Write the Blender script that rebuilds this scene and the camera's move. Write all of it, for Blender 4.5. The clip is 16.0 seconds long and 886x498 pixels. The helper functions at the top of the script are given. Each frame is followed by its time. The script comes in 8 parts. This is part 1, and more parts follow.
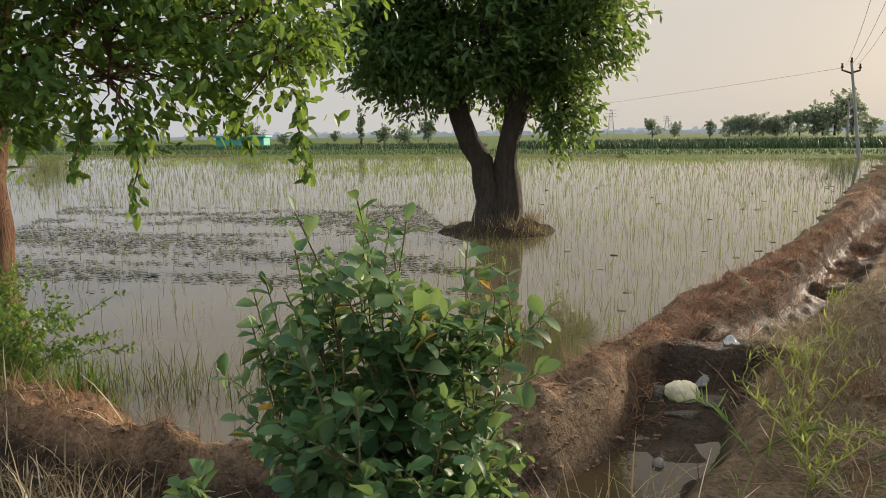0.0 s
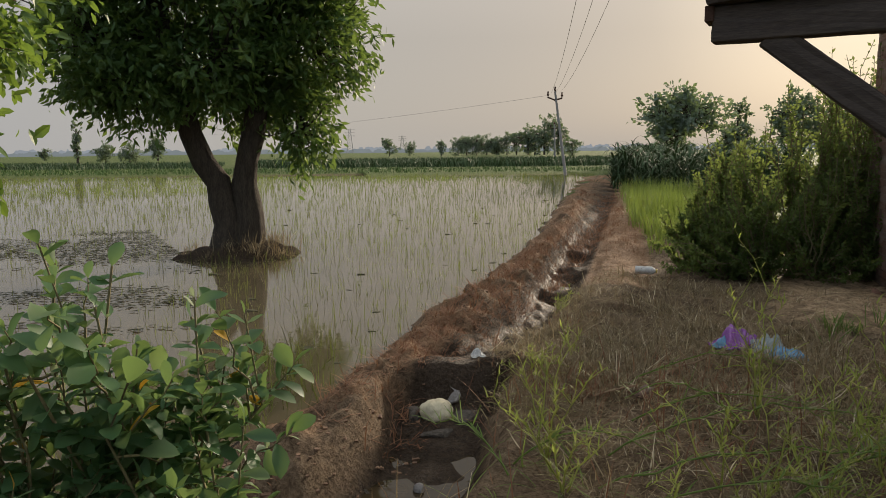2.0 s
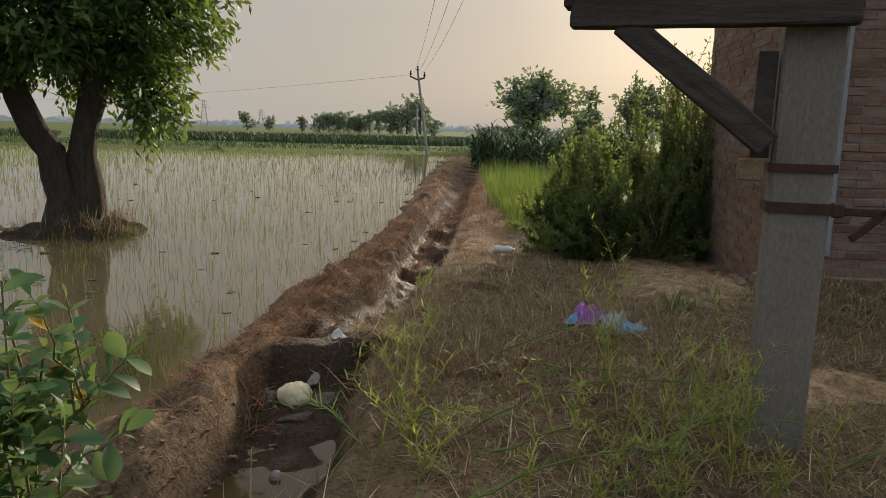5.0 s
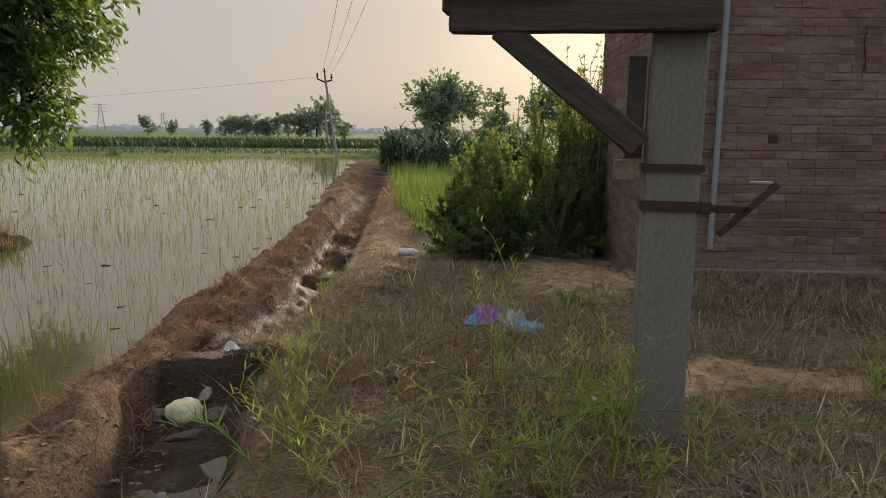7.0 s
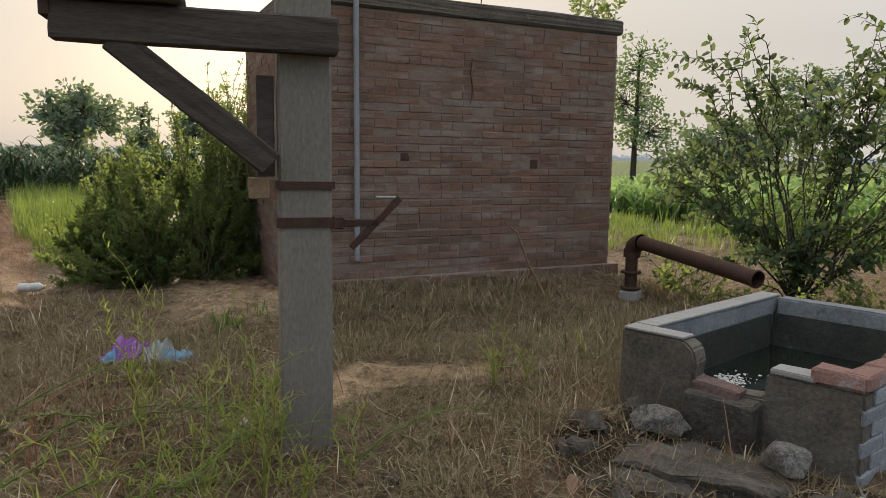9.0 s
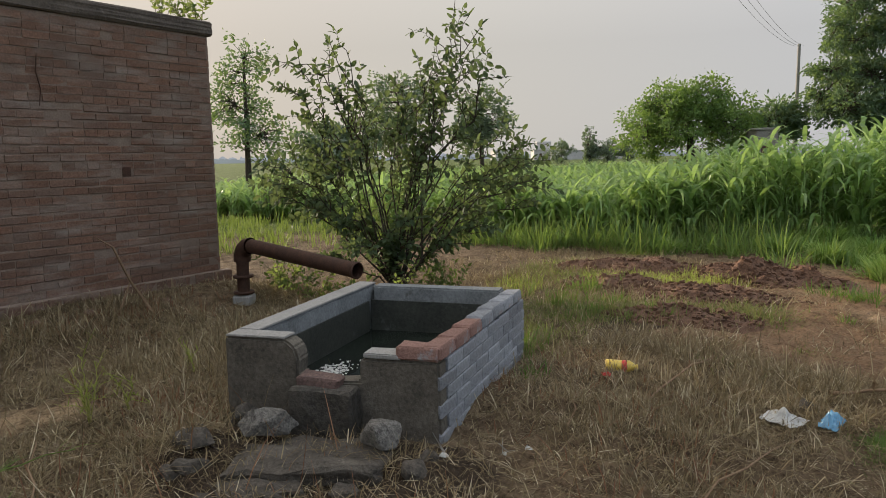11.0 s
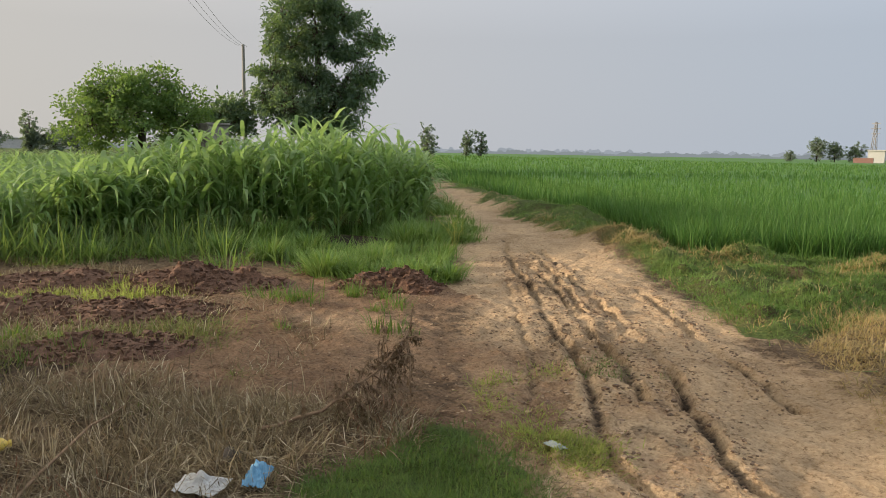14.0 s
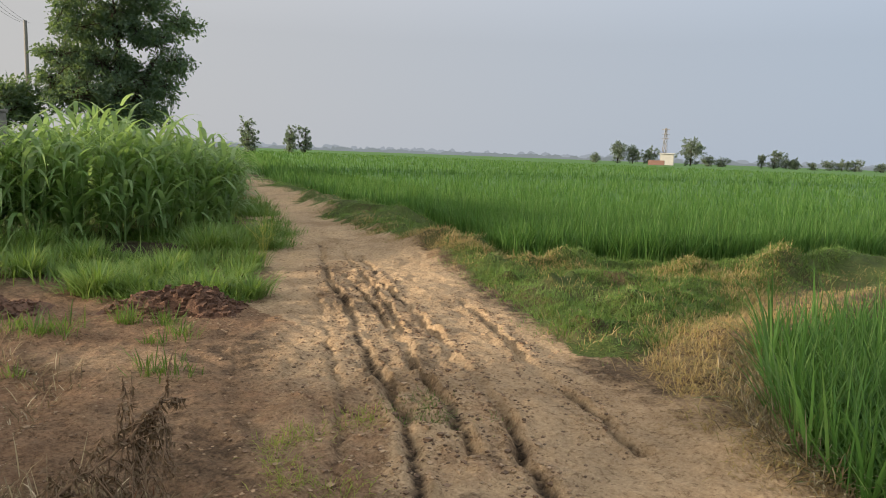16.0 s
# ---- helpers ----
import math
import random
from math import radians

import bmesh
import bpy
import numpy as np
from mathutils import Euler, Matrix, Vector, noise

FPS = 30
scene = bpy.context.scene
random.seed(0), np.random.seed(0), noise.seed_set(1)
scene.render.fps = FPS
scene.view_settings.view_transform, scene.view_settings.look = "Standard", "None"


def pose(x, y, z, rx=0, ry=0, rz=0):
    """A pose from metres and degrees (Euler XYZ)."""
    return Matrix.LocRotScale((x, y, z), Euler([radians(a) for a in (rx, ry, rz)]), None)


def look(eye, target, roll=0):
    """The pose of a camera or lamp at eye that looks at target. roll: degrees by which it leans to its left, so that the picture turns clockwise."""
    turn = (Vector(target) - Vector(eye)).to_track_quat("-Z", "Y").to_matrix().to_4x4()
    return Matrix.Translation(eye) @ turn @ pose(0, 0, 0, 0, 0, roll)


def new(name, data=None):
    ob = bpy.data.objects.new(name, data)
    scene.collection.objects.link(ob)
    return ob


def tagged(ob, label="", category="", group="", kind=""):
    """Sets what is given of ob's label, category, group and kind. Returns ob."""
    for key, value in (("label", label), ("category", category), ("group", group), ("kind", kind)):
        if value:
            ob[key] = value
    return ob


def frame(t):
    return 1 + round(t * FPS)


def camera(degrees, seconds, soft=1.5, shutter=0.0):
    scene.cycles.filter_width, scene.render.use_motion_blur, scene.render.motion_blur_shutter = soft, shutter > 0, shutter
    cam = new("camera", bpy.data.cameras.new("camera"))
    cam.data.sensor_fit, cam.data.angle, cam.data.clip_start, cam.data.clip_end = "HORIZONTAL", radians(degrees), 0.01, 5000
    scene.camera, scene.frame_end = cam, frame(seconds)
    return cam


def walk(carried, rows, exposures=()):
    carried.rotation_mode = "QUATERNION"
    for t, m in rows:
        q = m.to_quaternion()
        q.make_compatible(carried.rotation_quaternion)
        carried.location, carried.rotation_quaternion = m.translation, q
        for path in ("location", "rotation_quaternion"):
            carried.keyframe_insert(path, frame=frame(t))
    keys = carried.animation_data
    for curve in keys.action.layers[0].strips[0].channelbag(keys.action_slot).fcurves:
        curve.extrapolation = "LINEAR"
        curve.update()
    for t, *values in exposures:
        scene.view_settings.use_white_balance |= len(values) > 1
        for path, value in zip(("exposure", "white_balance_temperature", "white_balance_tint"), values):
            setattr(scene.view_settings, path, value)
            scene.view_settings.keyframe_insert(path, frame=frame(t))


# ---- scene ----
cam = camera(64.2, 16.0, soft=0.6)
PATH = [
    (0, (0.45, -0.118, 1.413), (0.075, 1.82, 1.092), -0.8),
    (0.5, (0.461, -0.076, 1.411), (0.237, 1.887, 1.102), -1.0),
    (1, (0.46, -0.009, 1.418), (0.452, 1.97, 1.136), -0.8),
    (1.5, (0.45, 0.055, 1.424), (0.656, 2.026, 1.158), -0.8),
    (2, (0.441, 0.089, 1.419), (0.775, 2.041, 1.141), -0.6),
    (2.5, (0.441, 0.114, 1.415), (0.9, 2.041, 1.14), -0.2),
    (3, (0.454, 0.129, 1.415), (1.04, 2.021, 1.145), 0.0),
    (3.5, (0.465, 0.148, 1.411), (1.183, 1.993, 1.127), 0.4),
    (4, (0.458, 0.162, 1.408), (1.176, 2.006, 1.114), 1.5),
    (6.5, (0.517, 0.141, 1.408), (1.209, 1.98, 1.034), 1.1),
    (7, (0.584, 0.123, 1.423), (1.51, 1.866, 1.098), 0.8),
    (7.5, (0.606, 0.121, 1.424), (1.732, 1.746, 1.118), 0.9),
    (8, (0.625, 0.114, 1.423), (1.928, 1.601, 1.125), 1.2),
    (8.5, (0.646, 0.096, 1.427), (2.124, 1.413, 1.145), 1.1),
    (9, (0.673, 0.055, 1.427), (2.296, 1.193, 1.165), 0.9),
    (9.2, (0.677, 0.044, 1.422), (2.343, 1.119, 1.165), 0.9),
    (11.3, (0.818, -0.156, 1.44), (2.799, -0.088, 1.18), -0.0),
    (11.5, (0.878, -0.194, 1.427), (2.861, -0.193, 1.164), 0.9),
    (12, (0.996, -0.237, 1.428), (2.951, -0.534, 1.13), 0.9),
    (12.5, (1.248, -0.274, 1.416), (3.114, -0.938, 1.143), 0.2),
    (13, (1.401, -0.334, 1.411), (3.149, -1.264, 1.128), 0.7),
    (13.5, (1.528, -0.472, 1.4), (3.206, -1.526, 1.13), 0.1),
    (14, (1.689, -0.698, 1.425), (3.284, -1.872, 1.15), 1.0),
    (14.5, (1.816, -0.839, 1.424), (3.337, -2.113, 1.168), 1.5),
    (15, (2.048, -0.973, 1.436), (3.454, -2.374, 1.192), 2.2),
    (15.5, (2.172, -1.11, 1.434), (3.469, -2.613, 1.188), 1.1),
    (16, (2.249, -1.382, 1.434), (3.511, -2.91, 1.164), 2.1),
]
EXPOSURES = [(0, 0.65), (1, 0.4), (2, 0.14), (4, 0.1), (6.5, 0.32), (7.5, 0.32), (8.5, 0.55), (9, 0.68), (11.5, 0.5), (13.5, 0.5), (16, 0.5)]
walk(cam, [(t, look(eye, target, roll)) for t, eye, target, roll in PATH], EXPOSURES)

# ---- world and light ----
SUN_AZ, SUN_EL = 40.3, 11.3          # degrees clockwise from +y, and above the horizon
world = bpy.data.worlds.new("sky")
scene.world = world
world.use_nodes = True
wn = world.node_tree.nodes
wl = world.node_tree.links
wn.clear()
sky = wn.new("ShaderNodeTexSky")
sky.sky_type = "NISHITA"
sky.sun_disc = False
sky.sun_elevation, sky.sun_rotation = radians(SUN_EL), radians(SUN_AZ)
sky.air_density, sky.dust_density, sky.ozone_density = 1.0, 4.0, 2.0
sun_dir = Vector((math.sin(radians(SUN_AZ)) * math.cos(radians(SUN_EL)),
                  math.cos(radians(SUN_AZ)) * math.cos(radians(SUN_EL)), math.sin(radians(SUN_EL))))
coord = wn.new("ShaderNodeTexCoord")
dot = wn.new("ShaderNodeVectorMath")
dot.operation = "DOT_PRODUCT"
dot.inputs[1].default_value = sun_dir
wl.new(coord.outputs["Generated"], dot.inputs[0])
veil = wn.new("ShaderNodeValToRGB")
veil.color_ramp.elements[0].position, veil.color_ramp.elements[0].color = 0.12, (2.5, 2.95, 3.6, 1)
veil.color_ramp.elements[1].position, veil.color_ramp.elements[1].color = 0.985, (3.55, 3.17, 2.8, 1)
e = veil.color_ramp.elements.new(0.62)
e.color = (3.2, 3.22, 3.32, 1)
e = veil.color_ramp.elements.new(0.86)
e.color = (3.5, 3.3, 3.02, 1)
e = veil.color_ramp.elements.new(1.0)
e.color = (4.3, 3.8, 3.25, 1)
span = wn.new("ShaderNodeMapRange")
span.inputs["From Min"].default_value = -1.0
wl.new(dot.outputs["Value"], span.inputs["Value"])
wl.new(span.outputs["Result"], veil.inputs["Fac"])
split = wn.new("ShaderNodeSeparateXYZ")
wl.new(coord.outputs["Generated"], split.inputs["Vector"])
lift = wn.new("ShaderNodeMapRange")
lift.inputs["From Min"].default_value, lift.inputs["From Max"].default_value = 0.15, 1.0
lift.inputs["To Min"].default_value, lift.inputs["To Max"].default_value = 1.0, 2.5
wl.new(split.outputs["Z"], lift.inputs["Value"])
bright = wn.new("ShaderNodeVectorMath")
bright.operation = "SCALE"
wl.new(veil.outputs["Color"], bright.inputs[0])
wl.new(lift.outputs["Result"], bright.inputs["Scale"])
haze = wn.new("ShaderNodeMix")
haze.data_type = "RGBA"
haze.inputs["Factor"].default_value = 0.95
back = wn.new("ShaderNodeBackground")
back.inputs["Strength"].default_value = 0.12
out = wn.new("ShaderNodeOutputWorld")
wl.new(sky.outputs["Color"], haze.inputs["A"])
wl.new(bright.outputs["Vector"], haze.inputs["B"])
wl.new(haze.outputs["Result"], back.inputs["Color"])
wl.new(back.outputs["Background"], out.inputs["Surface"])

sun_data = bpy.data.lights.new("sun", "SUN")
sun_data.energy, sun_data.angle, sun_data.color = 5.0, radians(3.5), (1.0, 0.83, 0.64)
sun = new("sun", sun_data)
sun.matrix_world = look(sun_dir * 50, (0, 0, 0))

rng = np.random.default_rng(7)


# ---- materials ----
def nodes_of(name):
    m = bpy.data.materials.new(name)
    m.use_nodes = True
    t = m.node_tree
    return m, t.nodes, t.links, t.nodes["Principled BSDF"]


def ramp(n, stops):
    r = n.new("ShaderNodeValToRGB")
    el = r.color_ramp.elements
    while len(el) < len(stops):
        el.new(0.5)
    for e, (p, c) in zip(el, stops):
        e.position, e.color = p, (*c, 1)
    return r


def noise_node(n, l, scale, detail=4, rough=0.6, stretch=None, kind="Object"):
    c = n.new("ShaderNodeTexCoord")
    t = n.new("ShaderNodeTexNoise")
    t.inputs["Scale"].default_value, t.inputs["Detail"].default_value, t.inputs["Roughness"].default_value = scale, detail, rough
    if stretch:
        mp = n.new("ShaderNodeMapping")
        mp.inputs["Scale"].default_value = stretch
        l.new(c.outputs[kind], mp.inputs["Vector"])
        l.new(mp.outputs["Vector"], t.inputs["Vector"])
    else:
        l.new(c.outputs[kind], t.inputs["Vector"])
    return t


def mix(n, l, fac, a, b, mode="MIX"):
    m = n.new("ShaderNodeMix")
    m.data_type, m.blend_type = "RGBA", mode
    for s, v in (("Factor", fac), ("A", a), ("B", b)):
        sock = m.inputs[s]
        if isinstance(v, (int, float)):
            sock.default_value = v
        elif isinstance(v, tuple):
            sock.default_value = (*v, 1)
        else:
            l.new(v, sock)
    return m.outputs["Result"]


def surface(name, dark, light, scale=6.0, fine=60.0, rough=0.85, bump=0.3, depth=0.01, stretch=None, metal=0.0, spec=0.3, per_object=0.0, island=0.0, spots=None):
    """A rough surface: two colours mixed at two scales, with a fine relief."""
    m, n, l, p = nodes_of(name)
    a = noise_node(n, l, scale, 5, 0.6, stretch)
    b = noise_node(n, l, fine, 4, 0.65, stretch)
    r = ramp(n, [(0.32, dark), (0.68, light)])
    l.new(a.outputs["Fac"], r.inputs["Fac"])
    r2 = ramp(n, [(0.3, tuple(0.62 * c for c in dark)), (0.7, tuple(min(1, 1.12 * c) for c in light))])
    l.new(b.outputs["Fac"], r2.inputs["Fac"])
    col = mix(n, l, 0.45, r.outputs["Color"], r2.outputs["Color"])
    if spots:
        s = noise_node(n, l, spots[1], 6, 0.7)
        sr = ramp(n, [(spots[2], (0, 0, 0)), (spots[2] + 0.1, (1, 1, 1))])
        l.new(s.outputs["Fac"], sr.inputs["Fac"])
        col = mix(n, l, sr.outputs["Color"], col, spots[0])
    if per_object or island:
        if per_object:
            info = n.new("ShaderNodeObjectInfo").outputs["Random"]
        else:
            info = n.new("ShaderNodeNewGeometry").outputs["Random Per Island"]
        h = n.new("ShaderNodeHueSaturation")
        mr = n.new("ShaderNodeMapRange")
        amount = per_object or island
        mr.inputs["To Min"].default_value, mr.inputs["To Max"].default_value = 1 - amount, 1 + amount
        l.new(info, mr.inputs["Value"])
        l.new(mr.outputs["Result"], h.inputs["Value"])
        l.new(col, h.inputs["Color"])
        col = h.outputs["Color"]
    l.new(col, p.inputs["Base Color"])
    p.inputs["Roughness"].default_value, p.inputs["Metallic"].default_value = rough, metal
    p.inputs["Specular IOR Level"].default_value = spec
    if bump:
        bn = n.new("ShaderNodeBump")
        bn.inputs["Strength"].default_value, bn.inputs["Distance"].default_value = bump, depth
        l.new(b.outputs["Fac"], bn.inputs["Height"])
        l.new(bn.outputs["Normal"], p.inputs["Normal"])
    return m


def foliage(name, colours, through_light=0.35, rough=0.45, tint=(0.35, 0.5, 0.06), gloss=0.18):
    """Leaves: each island takes its own colour; some light comes through."""
    m, n, l, p = nodes_of(name)
    geo = n.new("ShaderNodeNewGeometry")
    k = len(colours)
    r = ramp(n, [(i / max(1, k - 1), c) for i, c in enumerate(colours)])
    l.new(geo.outputs["Random Per Island"], r.inputs["Fac"])
    nz = noise_node(n, l, 40, 3)
    col = mix(n, l, 0.22, r.outputs["Color"], nz.outputs["Color"], "MULTIPLY")
    l.new(col, p.inputs["Base Color"])
    p.inputs["Roughness"].default_value = rough if gloss > 0.18 else max(rough, 0.6)
    p.inputs["Specular IOR Level"].default_value = gloss
    tr = n.new("ShaderNodeBsdfTranslucent")
    tc = mix(n, l, 0.5, col, tint)
    l.new(tc, tr.inputs["Color"])
    ms = n.new("ShaderNodeMixShader")
    ms.inputs["Fac"].default_value = through_light
    o = n["Material Output"]
    l.new(p.outputs["BSDF"], ms.inputs[1])
    l.new(tr.outputs["BSDF"], ms.inputs[2])
    l.new(ms.outputs["Shader"], o.inputs["Surface"])
    return m


def water(name, colour, rough=0.03, ripple=0.02, scale=3.0):
    m, n, l, p = nodes_of(name)
    a = noise_node(n, l, 0.6, 4)
    r = ramp(n, [(0.3, tuple(0.7 * c for c in colour)), (0.7, colour)])
    l.new(a.outputs["Fac"], r.inputs["Fac"])
    l.new(r.outputs["Color"], p.inputs["Base Color"])
    p.inputs["Roughness"].default_value, p.inputs["IOR"].default_value = rough, 1.33
    p.inputs["Specular IOR Level"].default_value = 0.5
    b = noise_node(n, l, scale, 3)
    bn = n.new("ShaderNodeBump")
    bn.inputs["Strength"].default_value, bn.inputs["Distance"].default_value = ripple, 0.1
    l.new(b.outputs["Fac"], bn.inputs["Height"])
    l.new(bn.outputs["Normal"], p.inputs["Normal"])
    return m


def ground_material():
    m, n, l, p = nodes_of("earth")
    big = noise_node(n, l, 0.9, 6, 0.65)
    mid = noise_node(n, l, 7, 6, 0.7)
    fine = noise_node(n, l, 45, 5, 0.7)
    grit = noise_node(n, l, 160, 3, 0.6)

    def attr(name, lo, hi):
        a = n.new("ShaderNodeAttribute")
        a.attribute_name = name
        add = n.new("ShaderNodeMath")
        add.operation = "ADD"
        s = n.new("ShaderNodeMath")
        s.operation = "MULTIPLY_ADD"
        l.new(mid.outputs["Fac"], s.inputs[0])
        s.inputs[1].default_value, s.inputs[2].default_value = 0.9, -0.45
        l.new(a.outputs["Fac"], add.inputs[0])
        l.new(s.outputs["Value"], add.inputs[1])
        r = ramp(n, [(lo, (0, 0, 0)), (hi, (1, 1, 1))])
        l.new(add.outputs["Value"], r.inputs["Fac"])
        return r.outputs["Color"]

    def two(a, b, node, lo=0.35, hi=0.65):
        r = ramp(n, [(lo, a), (hi, b)])
        l.new(node.outputs["Fac"], r.inputs["Fac"])
        return r.outputs["Color"]
    col = two((0.055, 0.039, 0.024), (0.23, 0.17, 0.105), mid, 0.4, 0.66)
    col = mix(n, l, 0.35, col, two((0.11, 0.07, 0.04), (0.38, 0.27, 0.175), fine))
    col = mix(n, l, attr("sand", 0.35, 0.7), col, mix(n, l, 0.5, two((0.42, 0.295, 0.17), (0.60, 0.44, 0.27), mid), two((0.29, 0.185, 0.10), (0.64, 0.475, 0.30), fine)))
    col = mix(n, l, attr("red", 0.35, 0.7), col, mix(n, l, 0.5, two((0.165, 0.10, 0.057), (0.35, 0.22, 0.13), mid), two((0.09, 0.053, 0.031), (0.41, 0.26, 0.155), fine)))
    col = mix(n, l, attr("grass", 0.35, 0.7), col, two((0.06, 0.09, 0.025), (0.13, 0.165, 0.05), fine))
    col = mix(n, l, attr("mud", 0.35, 0.7), col, two((0.035, 0.026, 0.018), (0.085, 0.06, 0.04), fine))
    patch = ramp(n, [(0.36, (0.58, 0.55, 0.52)), (0.5, (0.95, 0.95, 0.95)), (0.66, (1.18, 1.16, 1.12))])
    l.new(big.outputs["Fac"], patch.inputs["Fac"])
    col = mix(n, l, 0.6, col, patch.outputs["Color"], "MULTIPLY")
    specks = noise_node(n, l, 26, 5, 0.75)
    sp = ramp(n, [(0.36, (0.42, 0.38, 0.34)), (0.47, (1, 1, 1)), (0.62, (1, 1, 1)), (0.7, (1.25, 1.22, 1.18))])
    l.new(specks.outputs["Fac"], sp.inputs["Fac"])
    col = mix(n, l, 0.8, col, sp.outputs["Color"], "MULTIPLY")
    l.new(col, p.inputs["Base Color"])
    wet = attr("wet", 0.45, 0.8)
    rr = mix(n, l, wet, (0.92, 0.92, 0.92), (0.62, 0.62, 0.62))
    l.new(rr, p.inputs["Roughness"])
    p.inputs["Specular IOR Level"].default_value = 0.12
    b1 = n.new("ShaderNodeBump")
    b1.inputs["Strength"].default_value, b1.inputs["Distance"].default_value = 0.9, 0.08
    l.new(mid.outputs["Fac"], b1.inputs["Height"])
    b2 = n.new("ShaderNodeBump")
    b2.inputs["Strength"].default_value, b2.inputs["Distance"].default_value = 0.9, 0.025
    l.new(fine.outputs["Fac"], b2.inputs["Height"])
    l.new(b1.outputs["Normal"], b2.inputs["Normal"])
    b3 = n.new("ShaderNodeBump")
    b3.inputs["Strength"].default_value, b3.inputs["Distance"].default_value = 0.5, 0.004
    l.new(grit.outputs["Fac"], b3.inputs["Height"])
    l.new(b2.outputs["Normal"], b3.inputs["Normal"])
    l.new(b3.outputs["Normal"], p.inputs["Normal"])
    return m


M_EARTH = ground_material()
M_PADDY = water("paddy_water", (0.125, 0.102, 0.062), 0.05, 0.03, 2.0)
M_DITCH = water("ditch_water", (0.05, 0.036, 0.018), 0.03, 0.02, 4.0)
M_TANKW = water("tank_water", (0.012, 0.016, 0.012), 0.03, 0.02, 5.0)


def brick_material(name, island):
    """Worn hand-made brick: its own shade for each brick, lime bloom and soot in long patches over the whole wall."""
    m, n, l, p = nodes_of(name)
    info = n.new("ShaderNodeNewGeometry").outputs["Random Per Island"] if island else n.new("ShaderNodeObjectInfo").outputs["Random"]
    r = ramp(n, [(0.0, (0.14, 0.083, 0.058)), (0.3, (0.185, 0.10, 0.067)), (0.55, (0.16, 0.098, 0.072)), (0.8, (0.21, 0.118, 0.08)), (1.0, (0.18, 0.122, 0.094))])
    l.new(info, r.inputs["Fac"])
    geo = n.new("ShaderNodeNewGeometry")

    def patch(scale, stretch, lo, hi, detail=6):
        mp = n.new("ShaderNodeMapping")
        mp.inputs["Scale"].default_value = stretch
        l.new(geo.outputs["Position"], mp.inputs["Vector"])
        t = n.new("ShaderNodeTexNoise")
        t.inputs["Scale"].default_value, t.inputs["Detail"].default_value, t.inputs["Roughness"].default_value = scale, detail, 0.68
        l.new(mp.outputs["Vector"], t.inputs["Vector"])
        q = ramp(n, [(lo, (0, 0, 0)), (hi, (1, 1, 1))])
        l.new(t.outputs["Fac"], q.inputs["Fac"])
        return q.outputs["Color"], t
    bloom, _ = patch(1.6, (1, 1, 5.0), 0.47, 0.7)
    soot, _ = patch(0.8, (1, 1, 2.2), 0.47, 0.7)
    grain, gn = patch(55, (1, 1, 1), 0.3, 0.7, 4)
    col = mix(n, l, 0.35, r.outputs["Color"], grain, "OVERLAY")
    col = mix(n, l, mix(n, l, 0.6, (0, 0, 0), bloom), col, (0.30, 0.265, 0.225))
    col = mix(n, l, mix(n, l, 0.6, (0, 0, 0), soot), col, (0.085, 0.058, 0.043))
    l.new(col, p.inputs["Base Color"])
    p.inputs["Roughness"].default_value, p.inputs["Specular IOR Level"].default_value = 0.93, 0.2
    b = n.new("ShaderNodeBump")
    b.inputs["Strength"].default_value, b.inputs["Distance"].default_value = 0.7, 0.006
    l.new(gn.outputs["Fac"], b.inputs["Height"])
    l.new(b.outputs["Normal"], p.inputs["Normal"])
    return m


M_BRICK = brick_material("fired_brick", False)
M_BRICKS = brick_material("fired_brick_joined", True)
M_MORTAR = surface("old_mortar", (0.14, 0.098, 0.074), (0.27, 0.2, 0.155), 5, 60, 0.95, 0.5, 0.006)
M_CEMENT = surface("weathered_cement", (0.17, 0.155, 0.135), (0.30, 0.28, 0.25), 4, 55, 0.85, 0.4, 0.004, spots=((0.09, 0.08, 0.065), 3.0, 0.58))
M_TANKFRONT = surface("mossy_tank_cement", (0.05, 0.042, 0.033), (0.165, 0.143, 0.113), 3.2, 45, 0.85, 0.8, 0.008, spots=((0.045, 0.042, 0.034), 2.4, 0.56))
M_WETCEMENT = surface("water_stained_cement", (0.025, 0.022, 0.018), (0.105, 0.092, 0.075), 3.0, 40, 0.75, 1.0, 0.012, spots=((0.20, 0.185, 0.16), 4.0, 0.63))
M_DARKSLAB = surface("dark_rough_concrete", (0.032, 0.027, 0.022), (0.15, 0.128, 0.102), 7, 50, 0.85, 1.0, 0.02, spots=((0.24, 0.21, 0.18), 9, 0.64))
M_POST = surface("weathered_post_concrete", (0.14, 0.12, 0.096), (0.235, 0.205, 0.168), 3, 80, 0.88, 0.4, 0.003, stretch=(1, 1, 0.35), spots=((0.10, 0.09, 0.075), 4, 0.6))
M_POLE = surface("cast_concrete", (0.24, 0.225, 0.205), (0.36, 0.345, 0.32), 3, 80, 0.85, 0.35, 0.003, stretch=(1, 1, 0.35), spots=((0.16, 0.15, 0.135), 5, 0.62))
M_PLASTER = surface("blue_grey_plaster", (0.11, 0.115, 0.115), (0.25, 0.26, 0.26), 5, 50, 0.85, 0.4, 0.004, spots=((0.08, 0.075, 0.065), 4, 0.6))
M_TBRICK = surface("grey_washed_brick", (0.16, 0.165, 0.175), (0.34, 0.345, 0.36), 9, 60, 0.9, 0.8, 0.01, per_object=0.25, spots=((0.27, 0.14, 0.105), 6, 0.6))
